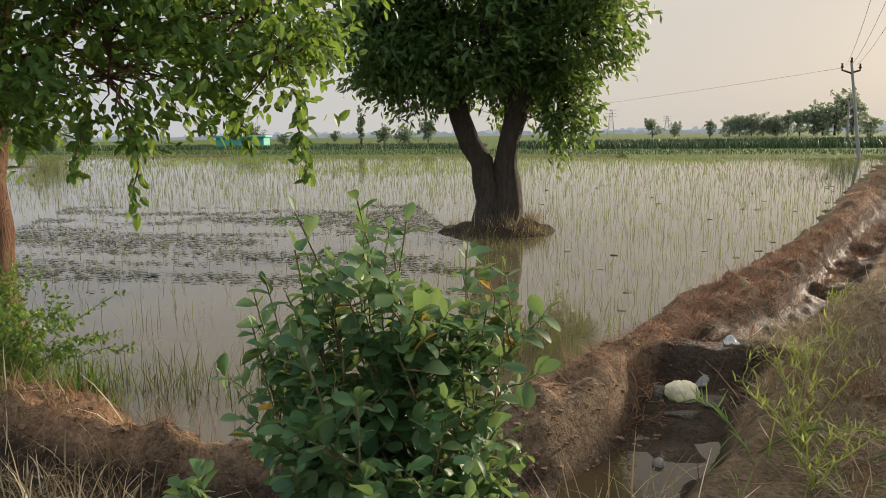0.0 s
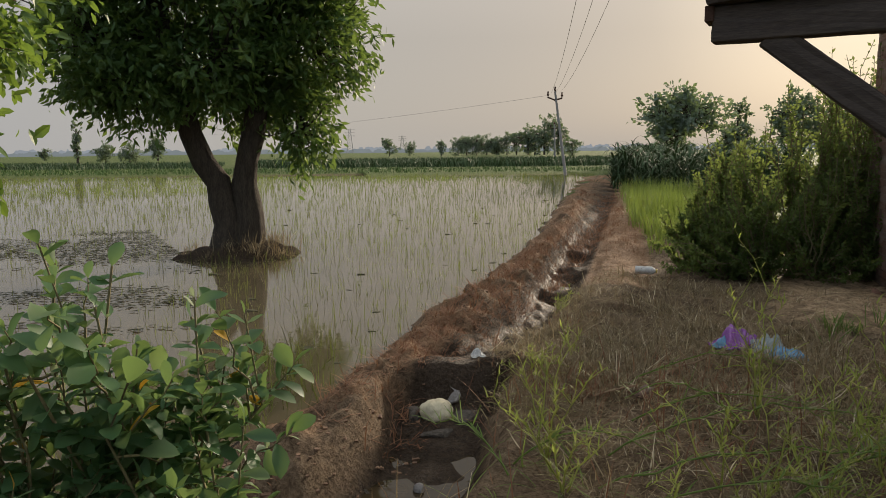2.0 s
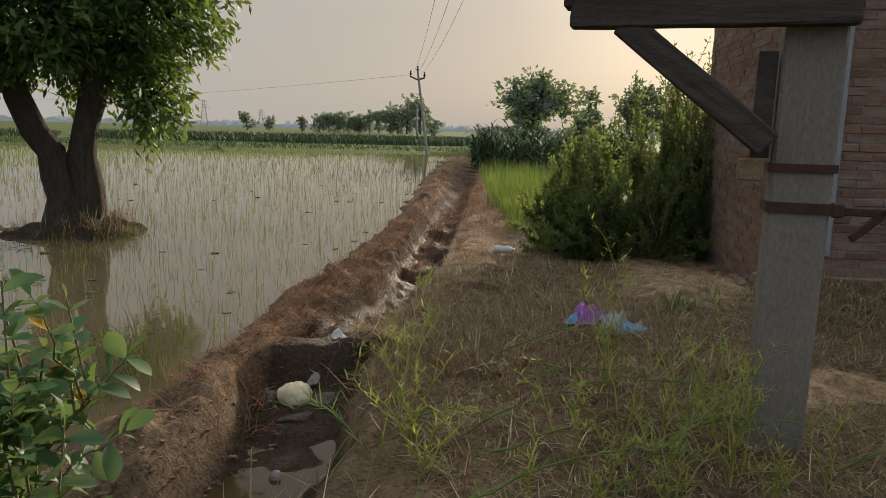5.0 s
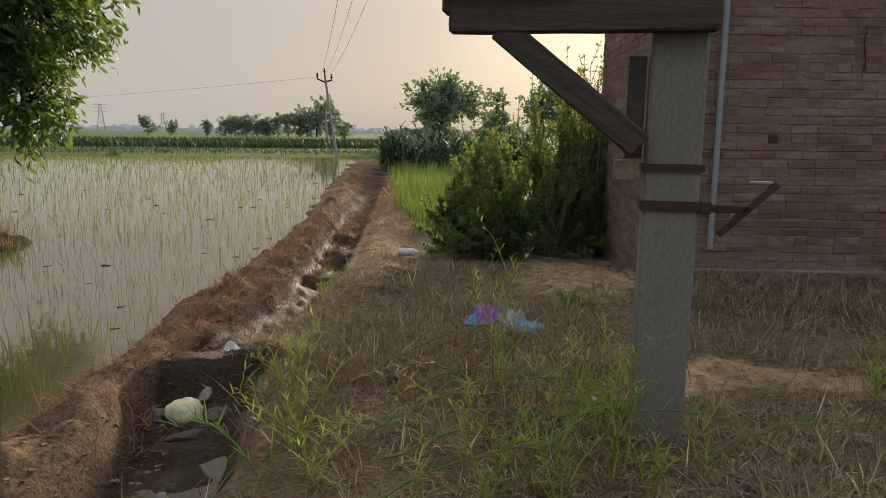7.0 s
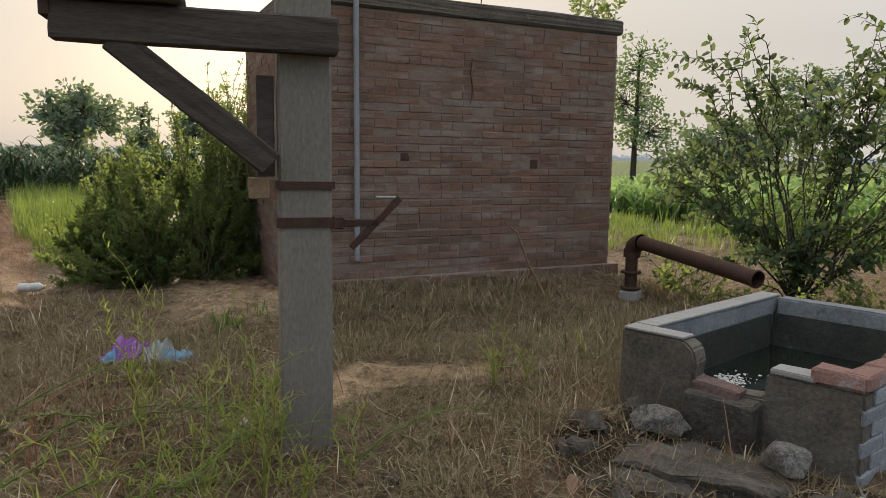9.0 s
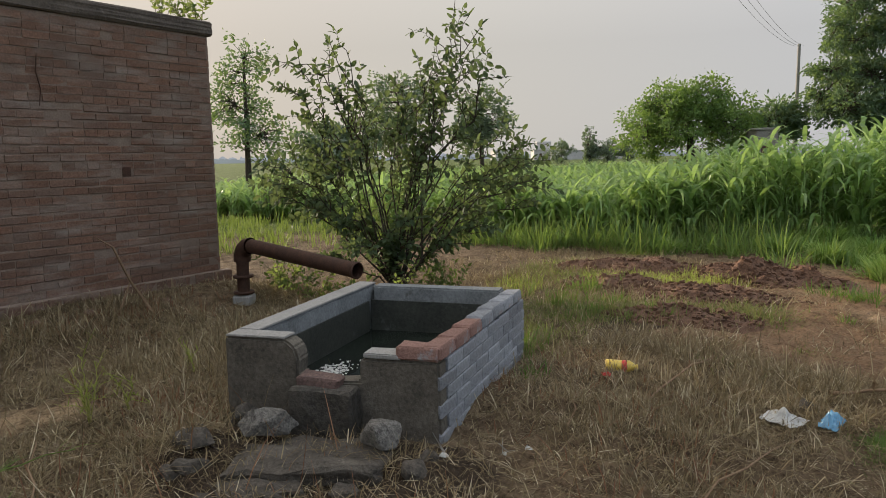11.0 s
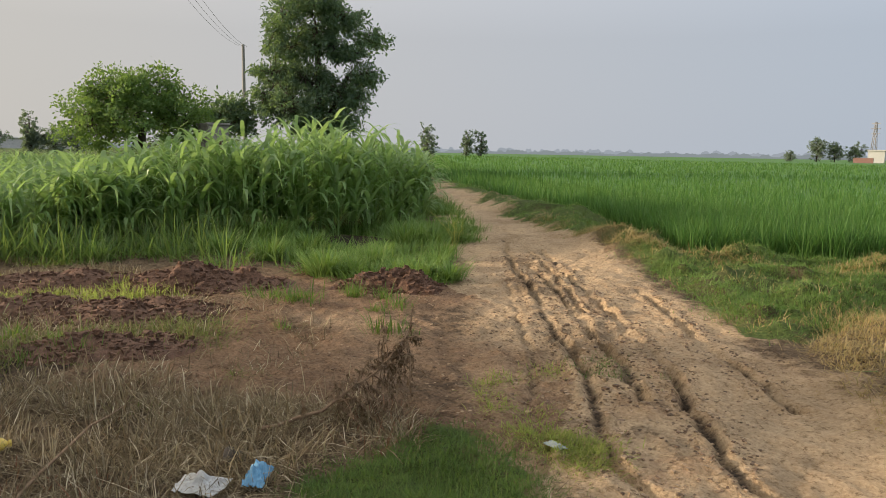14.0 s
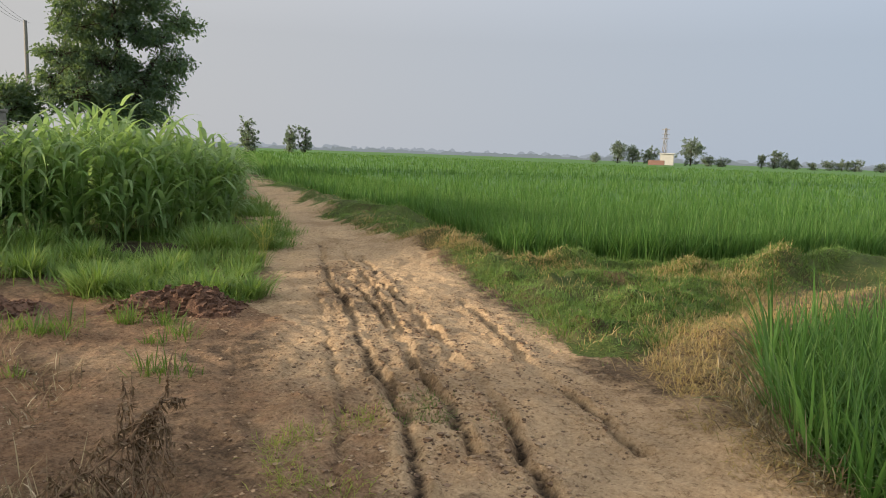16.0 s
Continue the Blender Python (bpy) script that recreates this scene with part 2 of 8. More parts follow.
M_COPING = surface("orange_coping_brick", (0.22, 0.115, 0.09), (0.35, 0.205, 0.165), 9, 70, 0.9, 0.8, 0.01, per_object=0.22, spots=((0.32, 0.31, 0.31), 6, 0.56))
M_STONE = surface("grey_rubble", (0.10, 0.09, 0.08), (0.30, 0.28, 0.26), 14, 70, 0.9, 0.8, 0.01)
M_RUST = surface("rusty_steel", (0.035, 0.022, 0.017), (0.10, 0.05, 0.032), 12, 90, 0.75, 0.4, 0.003, metal=0.3)
M_BEAM = surface("dark_wood_beam", (0.035, 0.027, 0.022), (0.085, 0.066, 0.053), 6, 60, 0.85, 0.4, 0.004, stretch=(0.4, 0.4, 3))
M_PVC = surface("grey_plastic_pipe", (0.20, 0.205, 0.21), (0.30, 0.305, 0.31), 5, 60, 0.5, 0.1, 0.002)
M_BARK = surface("tree_bark", (0.03, 0.024, 0.018), (0.10, 0.08, 0.058), 10, 45, 0.95, 1.0, 0.035, stretch=(1.8, 1.8, 0.4))
M_TWIG = surface("green_twig", (0.10, 0.085, 0.04), (0.20, 0.17, 0.08), 20, 80, 0.8, 0.3, 0.003)
M_DRYTWIG = surface("dry_twig", (0.16, 0.10, 0.06), (0.30, 0.20, 0.12), 20, 80, 0.9, 0.3, 0.003)
M_REDBARK = surface("reddish_tree_bark", (0.07, 0.038, 0.024), (0.20, 0.115, 0.07), 10, 45, 0.95, 1.0, 0.03, stretch=(2.2, 2.2, 0.35))
M_LEAF_SHRUB = foliage("shrub_leaf", [(0.04, 0.10, 0.044), (0.062, 0.14, 0.058), (0.10, 0.19, 0.074), (0.05, 0.12, 0.05), (0.18, 0.255, 0.11)], 0.34, 0.5, (0.36, 0.5, 0.12), 0.25)
M_LEAF_NEW = foliage("pale_new_leaf", [(0.16, 0.24, 0.11), (0.26, 0.32, 0.18), (0.34, 0.38, 0.24)], 0.3, 0.5, (0.42, 0.5, 0.2))
M_LEAF_YELLOW = foliage("yellowed_leaf", [(0.5, 0.3, 0.03), (0.42, 0.26, 0.05)], 0.35, 0.5, (0.6, 0.35, 0.03))
M_LEAF_MANGO = foliage("dark_tree_leaf", [(0.055, 0.115, 0.038), (0.085, 0.16, 0.05), (0.07, 0.135, 0.044), (0.13, 0.20, 0.058)], 0.42, 0.42, (0.3, 0.42, 0.06), 0.3)
M_LEAF_LEFT = foliage("bright_tree_leaf", [(0.05, 0.108, 0.024), (0.078, 0.162, 0.036), (0.125, 0.21, 0.044), (0.055, 0.12, 0.03)], 0.4, 0.45, (0.35, 0.5, 0.06), 0.3)
M_LEAF_BUSH = foliage("bush_leaf", [(0.05, 0.088, 0.03), (0.075, 0.122, 0.04), (0.11, 0.165, 0.055)], 0.5, 0.35, (0.38, 0.46, 0.1))
M_LEAF_SAPLING = foliage("sapling_leaf", [(0.05, 0.08, 0.042), (0.07, 0.105, 0.052), (0.095, 0.135, 0.066)], 0.34, 0.35, (0.28, 0.36, 0.1))
M_LEAF_ROUND = foliage("round_tree_leaf", [(0.08, 0.15, 0.05), (0.12, 0.205, 0.07), (0.16, 0.25, 0.09)], 0.45, 0.5)
M_REED = foliage("brown_reed", [(0.045, 0.034, 0.018), (0.075, 0.058, 0.028), (0.07, 0.07, 0.03)], 0.2, 0.7)
M_DEADLEAF = foliage("withered_leaf", [(0.14, 0.095, 0.055), (0.22, 0.155, 0.095), (0.29, 0.205, 0.13)], 0.2, 0.8, (0.3, 0.2, 0.1))
# Distance haze is mixed into these pale grey-green leaf colours.
M_LEAF_HAZED = foliage("hazed_distant_leaf", [(0.14, 0.175, 0.145), (0.165, 0.205, 0.17), (0.19, 0.23, 0.19)], 0.3, 0.6)
M_LEAF_TALL = foliage("tall_tree_leaf", [(0.075, 0.125, 0.088), (0.10, 0.158, 0.108), (0.13, 0.19, 0.125)], 0.35, 0.5)
M_SORGHUM = foliage("fodder_leaf", [(0.13, 0.235, 0.065), (0.21, 0.34, 0.11), (0.32, 0.45, 0.19), (0.15, 0.27, 0.08)], 0.52, 0.42, (0.42, 0.58, 0.14), 0.3)
M_CROPWEED = foliage("crop_edge_weed", [(0.07, 0.125, 0.045), (0.11, 0.18, 0.062), (0.16, 0.24, 0.085), (0.16, 0.17, 0.07)], 0.4, 0.5)
M_RICE = foliage("rice_leaf", [(0.03, 0.085, 0.018), (0.06, 0.15, 0.034), (0.11, 0.23, 0.058), (0.042, 0.115, 0.026), (0.17, 0.28, 0.085), (0.055, 0.135, 0.03)], 0.36, 0.45, (0.24, 0.44, 0.06))
M_SEEDLING = foliage("seedling_blade", [(0.09, 0.085, 0.035), (0.14, 0.13, 0.05), (0.11, 0.12, 0.038), (0.07, 0.062, 0.03)], 0.3, 0.6)
M_GRASS = foliage("green_grass", [(0.045, 0.085, 0.022), (0.08, 0.14, 0.033), (0.125, 0.205, 0.055), (0.06, 0.11, 0.027), (0.19, 0.22, 0.08)], 0.35, 0.5)
M_TURF = foliage("turf_blade", [(0.075, 0.15, 0.036), (0.135, 0.24, 0.06), (0.22, 0.34, 0.10), (0.10, 0.185, 0.045), (0.30, 0.36, 0.13)], 0.35, 0.5)
M_STRAW = foliage("dry_grass", [(0.055, 0.04, 0.024), (0.20, 0.155, 0.088), (0.44, 0.36, 0.215), (0.09, 0.066, 0.038), (0.32, 0.235, 0.13), (0.12, 0.085, 0.05), (0.74, 0.64, 0.44)], 0.25, 0.8, (0.5, 0.39, 0.2))
M_OLIVE = foliage("olive_grass", [(0.12, 0.14, 0.045), (0.19, 0.20, 0.075), (0.27, 0.25, 0.105), (0.16, 0.125, 0.07), (0.10, 0.13, 0.04)], 0.3, 0.7)
M_BLEACHED = foliage("bleached_grass", [(0.32, 0.22, 0.09), (0.48, 0.34, 0.15), (0.40, 0.31, 0.11), (0.58, 0.43, 0.21), (0.22, 0.2, 0.07)], 0.25, 0.8, (0.45, 0.34, 0.14))
M_REDSTRAW = foliage("red_brown_dry_grass", [(0.15, 0.072, 0.042), (0.23, 0.118, 0.068), (0.30, 0.17, 0.095)], 0.2, 0.8, (0.4, 0.2, 0.1))
M_WEED = foliage("yellow_green_weed", [(0.22, 0.26, 0.06), (0.34, 0.36, 0.10), (0.50, 0.45, 0.16), (0.20, 0.24, 0.06)], 0.58, 0.5)
M_FARFIELD = foliage("far_field_crop", [(0.065, 0.125, 0.035), (0.085, 0.15, 0.042), (0.11, 0.18, 0.05)], 0.04, 0.6, (0.2, 0.3, 0.06))
M_FIELD = foliage("field_crop", [(0.15, 0.19, 0.05), (0.19, 0.235, 0.065), (0.24, 0.275, 0.085)], 0.3, 0.6)
M_DARKFIELD = foliage("far_crop", [(0.045, 0.08, 0.035), (0.058, 0.098, 0.042), (0.07, 0.115, 0.05)], 0.03, 0.6, (0.2, 0.3, 0.06))
M_FLOAT = surface("floating_weed", (0.035, 0.033, 0.02), (0.075, 0.075, 0.035), 20, 80, 0.8, 0.4, 0.004)
M_CLOD = surface("turned_red_soil", (0.07, 0.038, 0.025), (0.20, 0.112, 0.07), 14, 50, 0.95, 1.0, 0.02, island=0.3)


def plain(name, colour, rough=0.5, spec=0.4, metal=0.0, wear=0.25):
    return surface(name, tuple(c * (1 - wear) for c in colour), colour, 14, 70, rough, 0.15, 0.002, spec=spec, metal=metal)


M_CLOTH = plain("white_sack", (0.60, 0.54, 0.37), 0.85)
M_WHITE = plain("white_plastic", (0.62, 0.61, 0.57), 0.5, wear=0.4)
M_PURPLE = plain("purple_wrapper", (0.27, 0.10, 0.33), 0.25)
M_BLUE = plain("light_blue_wrapper", (0.15, 0.34, 0.50), 0.25)
M_CLEAR = plain("grey_film", (0.30, 0.34, 0.32), 0.2)
M_YELLOW = plain("yellow_bottle_plastic", (0.72, 0.52, 0.10), 0.35)
M_REDP = plain("red_plastic", (0.60, 0.05, 0.04), 0.4)
M_WIRE = plain("wire", (0.16, 0.15, 0.15), 0.5)
M_FARWALL = surface("pale_far_wall", (0.45, 0.43, 0.42), (0.58, 0.56, 0.54), 0.3, 2, 0.9, 0.0)
M_TARP = plain("teal_sheet", (0.10, 0.42, 0.36), 0.5)


# ---- mesh helpers ----
def mesh_quads(name, v, f, mat, smooth=False):
    me = bpy.data.meshes.new(name)
    v = np.ascontiguousarray(v, dtype=np.float32)
    f = np.ascontiguousarray(f, dtype=np.int32)
    k = f.shape[1]
    me.vertices.add(len(v))
    me.vertices.foreach_set("co", v.ravel())
    me.loops.add(f.size)
    me.loops.foreach_set("vertex_index", f.ravel())
    me.polygons.add(len(f))
    me.polygons.foreach_set("loop_start", np.arange(0, f.size, k, dtype=np.int32))
    me.polygons.foreach_set("loop_total", np.full(len(f), k, dtype=np.int32))
    me.polygons.foreach_set("use_smooth", np.full(len(f), bool(smooth)))
    me.materials.append(mat)
    me.update()
    me.validate()
    return me


def add_np(name, v, f, mat, parent=None, smooth=False, label=""):
    ob = new(name, mesh_quads(name, v, f, mat, smooth))
    if parent:
        ob.parent = parent
    if label:
        tagged(ob, label)
    return ob


def part(name, bm, mat, parent=None, label="", smooth=False):
    me = bpy.data.meshes.new(name)
    bm.to_mesh(me)
    bm.free()
    me.materials.append(mat)
    if smooth:
        for p in me.polygons:
            p.use_smooth = True
    ob = new(name, me)
    if parent:
        ob.parent = parent
    if label:
        tagged(ob, label)
    return ob


def thing(name, at, label, category, group="", kind=""):
    e = new(name)
    e.empty_display_size = 0.1
    e.location = at
    return tagged(e, label, category, group, kind)


def value_noise(x, y, seed=0):
    xi, yi = np.floor(x).astype(np.int64), np.floor(y).astype(np.int64)
    fx, fy = x - xi, y - yi
    fx, fy = fx * fx * (3 - 2 * fx), fy * fy * (3 - 2 * fy)

    def h(a, b):
        n = (a * 374761393 + b * 668265263 + seed * 974634777) & 0xFFFFFFFF
        n = ((n ^ (n >> 13)) * 1274126177) & 0xFFFFFFFF
        return ((n ^ (n >> 16)) & 0xFFFF) / 65535.0
    return (h(xi, yi) * (1 - fx) + h(xi + 1, yi) * fx) * (1 - fy) + (h(xi, yi + 1) * (1 - fx) + h(xi + 1, yi + 1) * fx) * fy


def fbm(x, y, scale, octaves=4, seed=0):
    """Noise about 0, between about -0.5 and 0.5."""
    total, amp, out_ = 0.0, 1.0, 0
    for o in range(octaves):
        out_ = out_ + amp * (value_noise(x * scale * 2 ** o, y * scale * 2 ** o, seed + o) - 0.5)
        total += amp
        amp *= 0.5
    return out_ / total * 1.6


def dist_line(x, y, pts):
    """Distance to a polyline, and how far along it the nearest place is."""
    best = np.full(np.shape(x), 1e9)
    along = np.zeros(np.shape(x))
    run = 0.0
    for (ax, ay), (bx, by) in zip(pts[:-1], pts[1:]):
        ex, ey = bx - ax, by - ay
        ll = math.hypot(ex, ey)
        t = np.clip(((x - ax) * ex + (y - ay) * ey) / ll ** 2, 0, 1)
        d = np.hypot(x - ax - t * ex, y - ay - t * ey)
        along = np.where(d < best, run + t * ll, along)
        best = np.minimum(best, d)
        run += ll
    return best, along


def inside(x, y, poly):
    c = np.zeros(np.shape(x), dtype=bool)
    for (ax, ay), (bx, by) in zip(poly, poly[1:] + poly[:1]):
        if ay == by:
            continue
        c ^= ((ay > y) != (by > y)) & (x < (bx - ax) * (y - ay) / (by - ay) + ax)
    return c


def smooth(a, lo, hi):
    t = np.clip((a - lo) / (hi - lo), 0, 1)
    return t * t * (3 - 2 * t)


# ---- the plan ----
SHORE = [(-55, 58), (-22, 22), (-11, 10), (-4.9, 5.0), (-3.2, 3.75), (-2.11, 3.31), (-1.67, 2.99), (-1.25, 2.85), (-0.85, 2.85), (-0.2, 3.2), (0.2, 3.95), (0.42, 4.46),
         (0.79, 5.16), (1.39, 6.4), (2.21, 7.87), (4.06, 11.69), (7.93, 21.16), (14.9, 36.2), (16.5, 40.5)]
PADDY = SHORE + [(14.7, 41.7), (6.5, 43.2), (-0.4, 45.1), (-32, 52.3)]
CHANNEL = [(16.5, 37), (7.5, 17.2), (4.37, 10.4), (2.98, 7.4), (2.2, 5.8), (1.62, 4.9), (1.1, 4.05), (0.92, 3.4), (0.6, 2.85), (-0.3, 2.3), (-1.5, 2.35), (-3.5, 2.7), (-7, 4)]
TRACK = [(60, -38), (22.7, -15.6), (15.2, -11.9), (10.7, -8.9), (8.2, -7.0), (6.3, -5.7), (4.9, -4.6), (3.4, -3.6), (1.5, -2.9), (-2, -3), (-9, -5)]
RUT_A = [(10.4, -8.3), (8.86, -7.11), (7.03, -5.77), (5.81, -4.88), (5.03, -4.31), (4.42, -3.79), (3.7, -3.2), (2.4, -2.7)]
RUT_B = [(12, -9.6), (10.41, -8.61), (7.68, -6.77), (6.26, -5.65), (5.28, -4.84), (4.5, -4.2)]
RUT_C = [(9.29, -8.14), (7.34, -6.68), (5.79, -5.61), (4.71, -4.78), (3.9, -4.04), (3.2, -3.5), (2.0, -3.2)]
RUT_D = [(6.4, -6.75), (5.9, -6.37), (5.19, -5.77), (4.3, -5.1), (3.6, -4.6)]
RUT_E = [(8.2, -6.9), (6.7, -5.85), (5.6, -5.05), (4.75, -4.45), (4.2, -4.0)]
RUT_F = [(7.6, -5.9), (6.3, -4.95), (5.3, -4.2), (4.6, -3.5), (3.9, -2.95)]
RICE_EDGE = [(70, -46), (32, -22.1), (16.4, -14.1), (11.6, -12.2), (7.56, -9.3), (5.9, -10.7), (3.95, -14), (-2, -26), (-30, -80)]
RICE = RICE_EDGE + [(-30, -400), (400, -400), (400, -262)]
RICE_NEAR = [(2.45, -4.5), (2.92, -4.95), (3.35, -5.9), (3.6, -6.9), (3.3, -9.0), (2.6, -12.4), (-6, -24), (-14, -20), (-3, -5.0)]
CROP = [(13.0, -8.6), (11.75, -6.4), (12.3, -4.0), (12.5, -1.2), (13.9, 0.6), (16, 3.5), (19, 9), (40, 14), (52, -10), (36, -23.6), (22.4, -14.9)]


RUTS = ((RUT_A, 0.046, 0.034), (RUT_B, 0.04, 0.03), (RUT_C, 0.05, 0.036), (RUT_D, 0.032, 0.034), (RUT_E, 0.044, 0.03), (RUT_F, 0.022, 0.028))
VERGE = [(26, -17.8), (20.7, -15.3), (12.6, -10.6), (8.2, -8.6), (5.9, -7.0), (4.65, -5.85), (4.25, -6.1), (4.35, -7.2), (4.4, -9.2), (3.95, -12.6), (3.95, -14), (5.9, -10.7), (7.56, -9.3), (11.6, -12.2), (16.4, -14.1), (26, -19.2)]


def masks(x, y):
    k = {}
    ds, along = dist_line(x, y, SHORE)
    k["in"] = inside(x, y, PADDY)
    k["shore"] = np.where(k["in"], ds, -ds)
    k["along"] = along
    k["chan"], k["calong"] = dist_line(x, y, CHANNEL)
    k["track"], k["talong"] = dist_line(x, y, TRACK)
    return k


def rut_distance(x, y, pts):
    """Distance to a rut that wanders and breaks up a little."""
    wx = x + 0.08 * fbm(x, y, 0.9, 3, 61) + 0.05 * fbm(x, y, 7, 2, 62)
    wy = y + 0.08 * fbm(x, y, 0.9, 3, 63) + 0.05 * fbm(x, y, 7, 2, 64)
    return dist_line(wx, wy, pts)[0]


def ground_z(x, y, k=None):
    x, y = np.asarray(x, float), np.asarray(y, float)
    k = k or masks(x, y)
    near = smooth(-np.hypot(x - 3, y), -60, -18)
    z = near * (0.05 * fbm(x, y, 0.7, 4, 3) + 0.03 * fbm(x, y, 4, 4, 5) + 0.022 * fbm(x, y, 12, 3, 6))
    # hummocks of straw over the yard
    yard = smooth(-np.hypot((x - 3.2) / 1.6, (y - 0.8) / 2.8), -1.6, -0.7)
    z = z + yard * (0.19 * np.maximum(0, fbm(x, y, 1.5, 4, 9)) + 0.03 * fbm(x, y, 7, 3, 10))
    s = -k["shore"] + 0.10 * fbm(x, y, 2.2, 3, 11)
    bund = np.interp(s, [-0.9, -0.3, -0.02, 0.12, 0.3, 0.5, 0.72, 0.95, 1.3], [-0.36, -0.26, -0.14, -0.02, 0.08, 0.11, 0.04, -0.04, 0.0])
    w = smooth(-s, -1.2, -0.85)
    z = np.where(s < 1.3, z * (1 - w) + bund + w * (0.12 * fbm(x, y, 2.6, 4, 13) + 0.11 * fbm(x, y, 7, 4, 14)), z)
    z = np.where(s < -0.9, -0.36 + 0.04 * fbm(x, y, 1.5, 3, 2), z)
    # the earth island of the middle tree
    isl = np.hypot((x + 0.75) / 1.15, (y - 11.0) / 0.8) + 0.6 * fbm(x, y, 1.8, 4, 21)
    z = np.where(k["in"], np.maximum(z, -0.30 + 0.36 * smooth(-isl, -1.3, -0.35)), z)
    # water channel beside the bund
    c = k["chan"] + 0.05 * fbm(x, y, 5, 3, 17)
    low = np.interp(k["calong"], [0, 26, 34.3, 35.3, 35.7, 36.2, 36.9, 38.8, 41, 46], [-0.13, -0.13, -0.125, -0.05, 0.0, -0.19, -0.232, -0.235, -0.2, -0.2])
    half = np.interp(k["calong"], [0, 30, 35.5, 36.2, 37.2, 39], [0.17, 0.15, 0.13, 0.30, 0.28, 0.25])
    trench = low + np.where(k["calong"] < 35.5, 0.15, 0.09) * fbm(x, y, 4, 3, 19)
    z = np.where(k["shore"] < 0.0, z + (trench - z) * (1 - smooth(c, half * 0.7, half + 0.14)), z)
    # earth plug across the channel, and the hollow before it
    plug, _ = dist_line(x, y, [(0.72, 4.42), (1.2, 4.44), (1.75, 4.52)])
    crest = 0.07 + 0.06 * fbm(x, y, 5, 3, 23)
    z = np.where(k["shore"] < 0.0, np.maximum(z, crest - 1.1 * smooth(plug, 0.07, 0.42)), z)
    pit = np.hypot((x - 1.08) / 0.30, (y - 4.02) / 0.24) + 0.25 * fbm(x, y, 6, 2, 24)
    z = z + (-0.125 - z) * (1 - smooth(pit, 0.6, 1.3))
    flat = np.hypot((x - 1.02) / 0.26, (y - 3.74) / 0.16)
    z = np.where(flat < 1.2, np.maximum(z, -0.165 - 0.08 * smooth(flat, 0.6, 1.2) + 0.02 * fbm(x, y, 9, 2, 25)), z)
    # raised footpath along the channel
    z = z + 0.05 * smooth(-np.abs(k["chan"] - 0.62), -0.35, -0.1) * (k["calong"] < 34) * (k["shore"] < -1.1)
    # cart track with its ruts
    for pts, depth, wide in RUTS:
        d = rut_distance(x, y, pts)
        f = 0.35 + 0.85 * smooth(fbm(x + 3.1 * wide * 100, y, 1.4, 3, 33), -0.25, 0.15)
        lump = 0.4 + 1.6 * np.clip(fbm(x, y, 9, 2, 34), -0.2, 0.5)
        z = z - depth * f * (1 - smooth(d, wide * 0.3, wide * 1.5)) + 0.5 * depth * f * np.exp(-((d - 1.9 * wide) / (0.7 * wide)) ** 2) * lump
    tr = smooth(-k["track"], -1.6, -0.5) * near
    z = z + tr * (0.028 * fbm(x, y, 3, 4, 35) + 0.035 * fbm(x * 0.8 + y, y - x, 6, 3, 38) * smooth(-rut_distance(x, y, RUT_E), -0.7, -0.2) + 0.035 * fbm(x, y, 11, 3, 36) * smooth(fbm(x, y, 1.0, 2, 37), -0.15, 0.15))
    # verge bank by the rice
    d, _ = dist_line(x, y, RICE_EDGE)
    z = z + (0.10 + 0.34 * fbm(x, y, 1.5, 3, 43)) * np.exp(-((d - 0.8) / 0.8) ** 2) * (y < -5.5) * ~inside(x, y, RICE)
    v, _ = dist_line(x, y, VERGE + VERGE[:1])
    z = z + inside(x, y, VERGE) * smooth(v, 0.0, 0.3) * (0.05 + 0.26 * np.maximum(0, fbm(x, y, 2.2, 3, 44)) + 0.06 * np.maximum(0, fbm(x, y, 7, 2, 45)))
    d, _ = dist_line(x, y, [(2.6, -4.7), (3.35, -5.8), (3.6, -6.9), (3.3, -9.0), (2.6, -12.4)])
    z = z + 0.10 * np.exp(-((d - 0.35) / 0.35) ** 2) * ~inside(x, y, RICE_NEAR)
    z = np.where(inside(x, y, RICE_NEAR), z - 0.22, z)
    # bank of earth along the shed's foot
    a, _ = dist_line(x, y, [(4.9, 5.0), (8.2, 3.1)])
    z = z + 0.14 * smooth(-a, -1.3, -0.15) * (1 + 0.8 * fbm(x, y, 1.5, 3, 41))
    return z


def at_z(x, y):
    return float(ground_z(np.array([x]), np.array([y]))[0])


# ---- ground ----
def axis(lo, hi, step, far):
    mid = np.arange(lo, hi + step / 2, step)
    grow, d = [], step
    p = hi
    while p < far:
        d = min(d * (1.07 if d < 0.6 else 1.25), 300)
        p += d
        grow.append(p)
    p, d, low = lo, step, []
    while p > -far:
        d = min(d * (1.07 if d < 0.6 else 1.25), 300)
        p -= d
        low.append(p)
    return np.array(low[::-1] + list(mid) + grow)


gx, gy = axis(-4, 10.5, 0.045, 3200), axis(-8.5, 9, 0.045, 3200)
gx = np.concatenate([gx[gx < 2.6], np.arange(2.6, 8.6, 0.026), gx[gx > 8.6]])
gy = np.concatenate([gy[gy < -7.8], np.arange(-7.8, -2.4, 0.026), gy[gy > -2.4]])
X, Y = np.meshgrid(gx, gy)
K = masks(X, Y)
Z = ground_z(X, Y, K)
nx, ny = len(gx), len(gy)
idx = np.arange(nx * ny).reshape(ny, nx)
quads = np.stack([idx[:-1, :-1], idx[:-1, 1:], idx[1:, 1:], idx[1:, :-1]], -1).reshape(-1, 4)
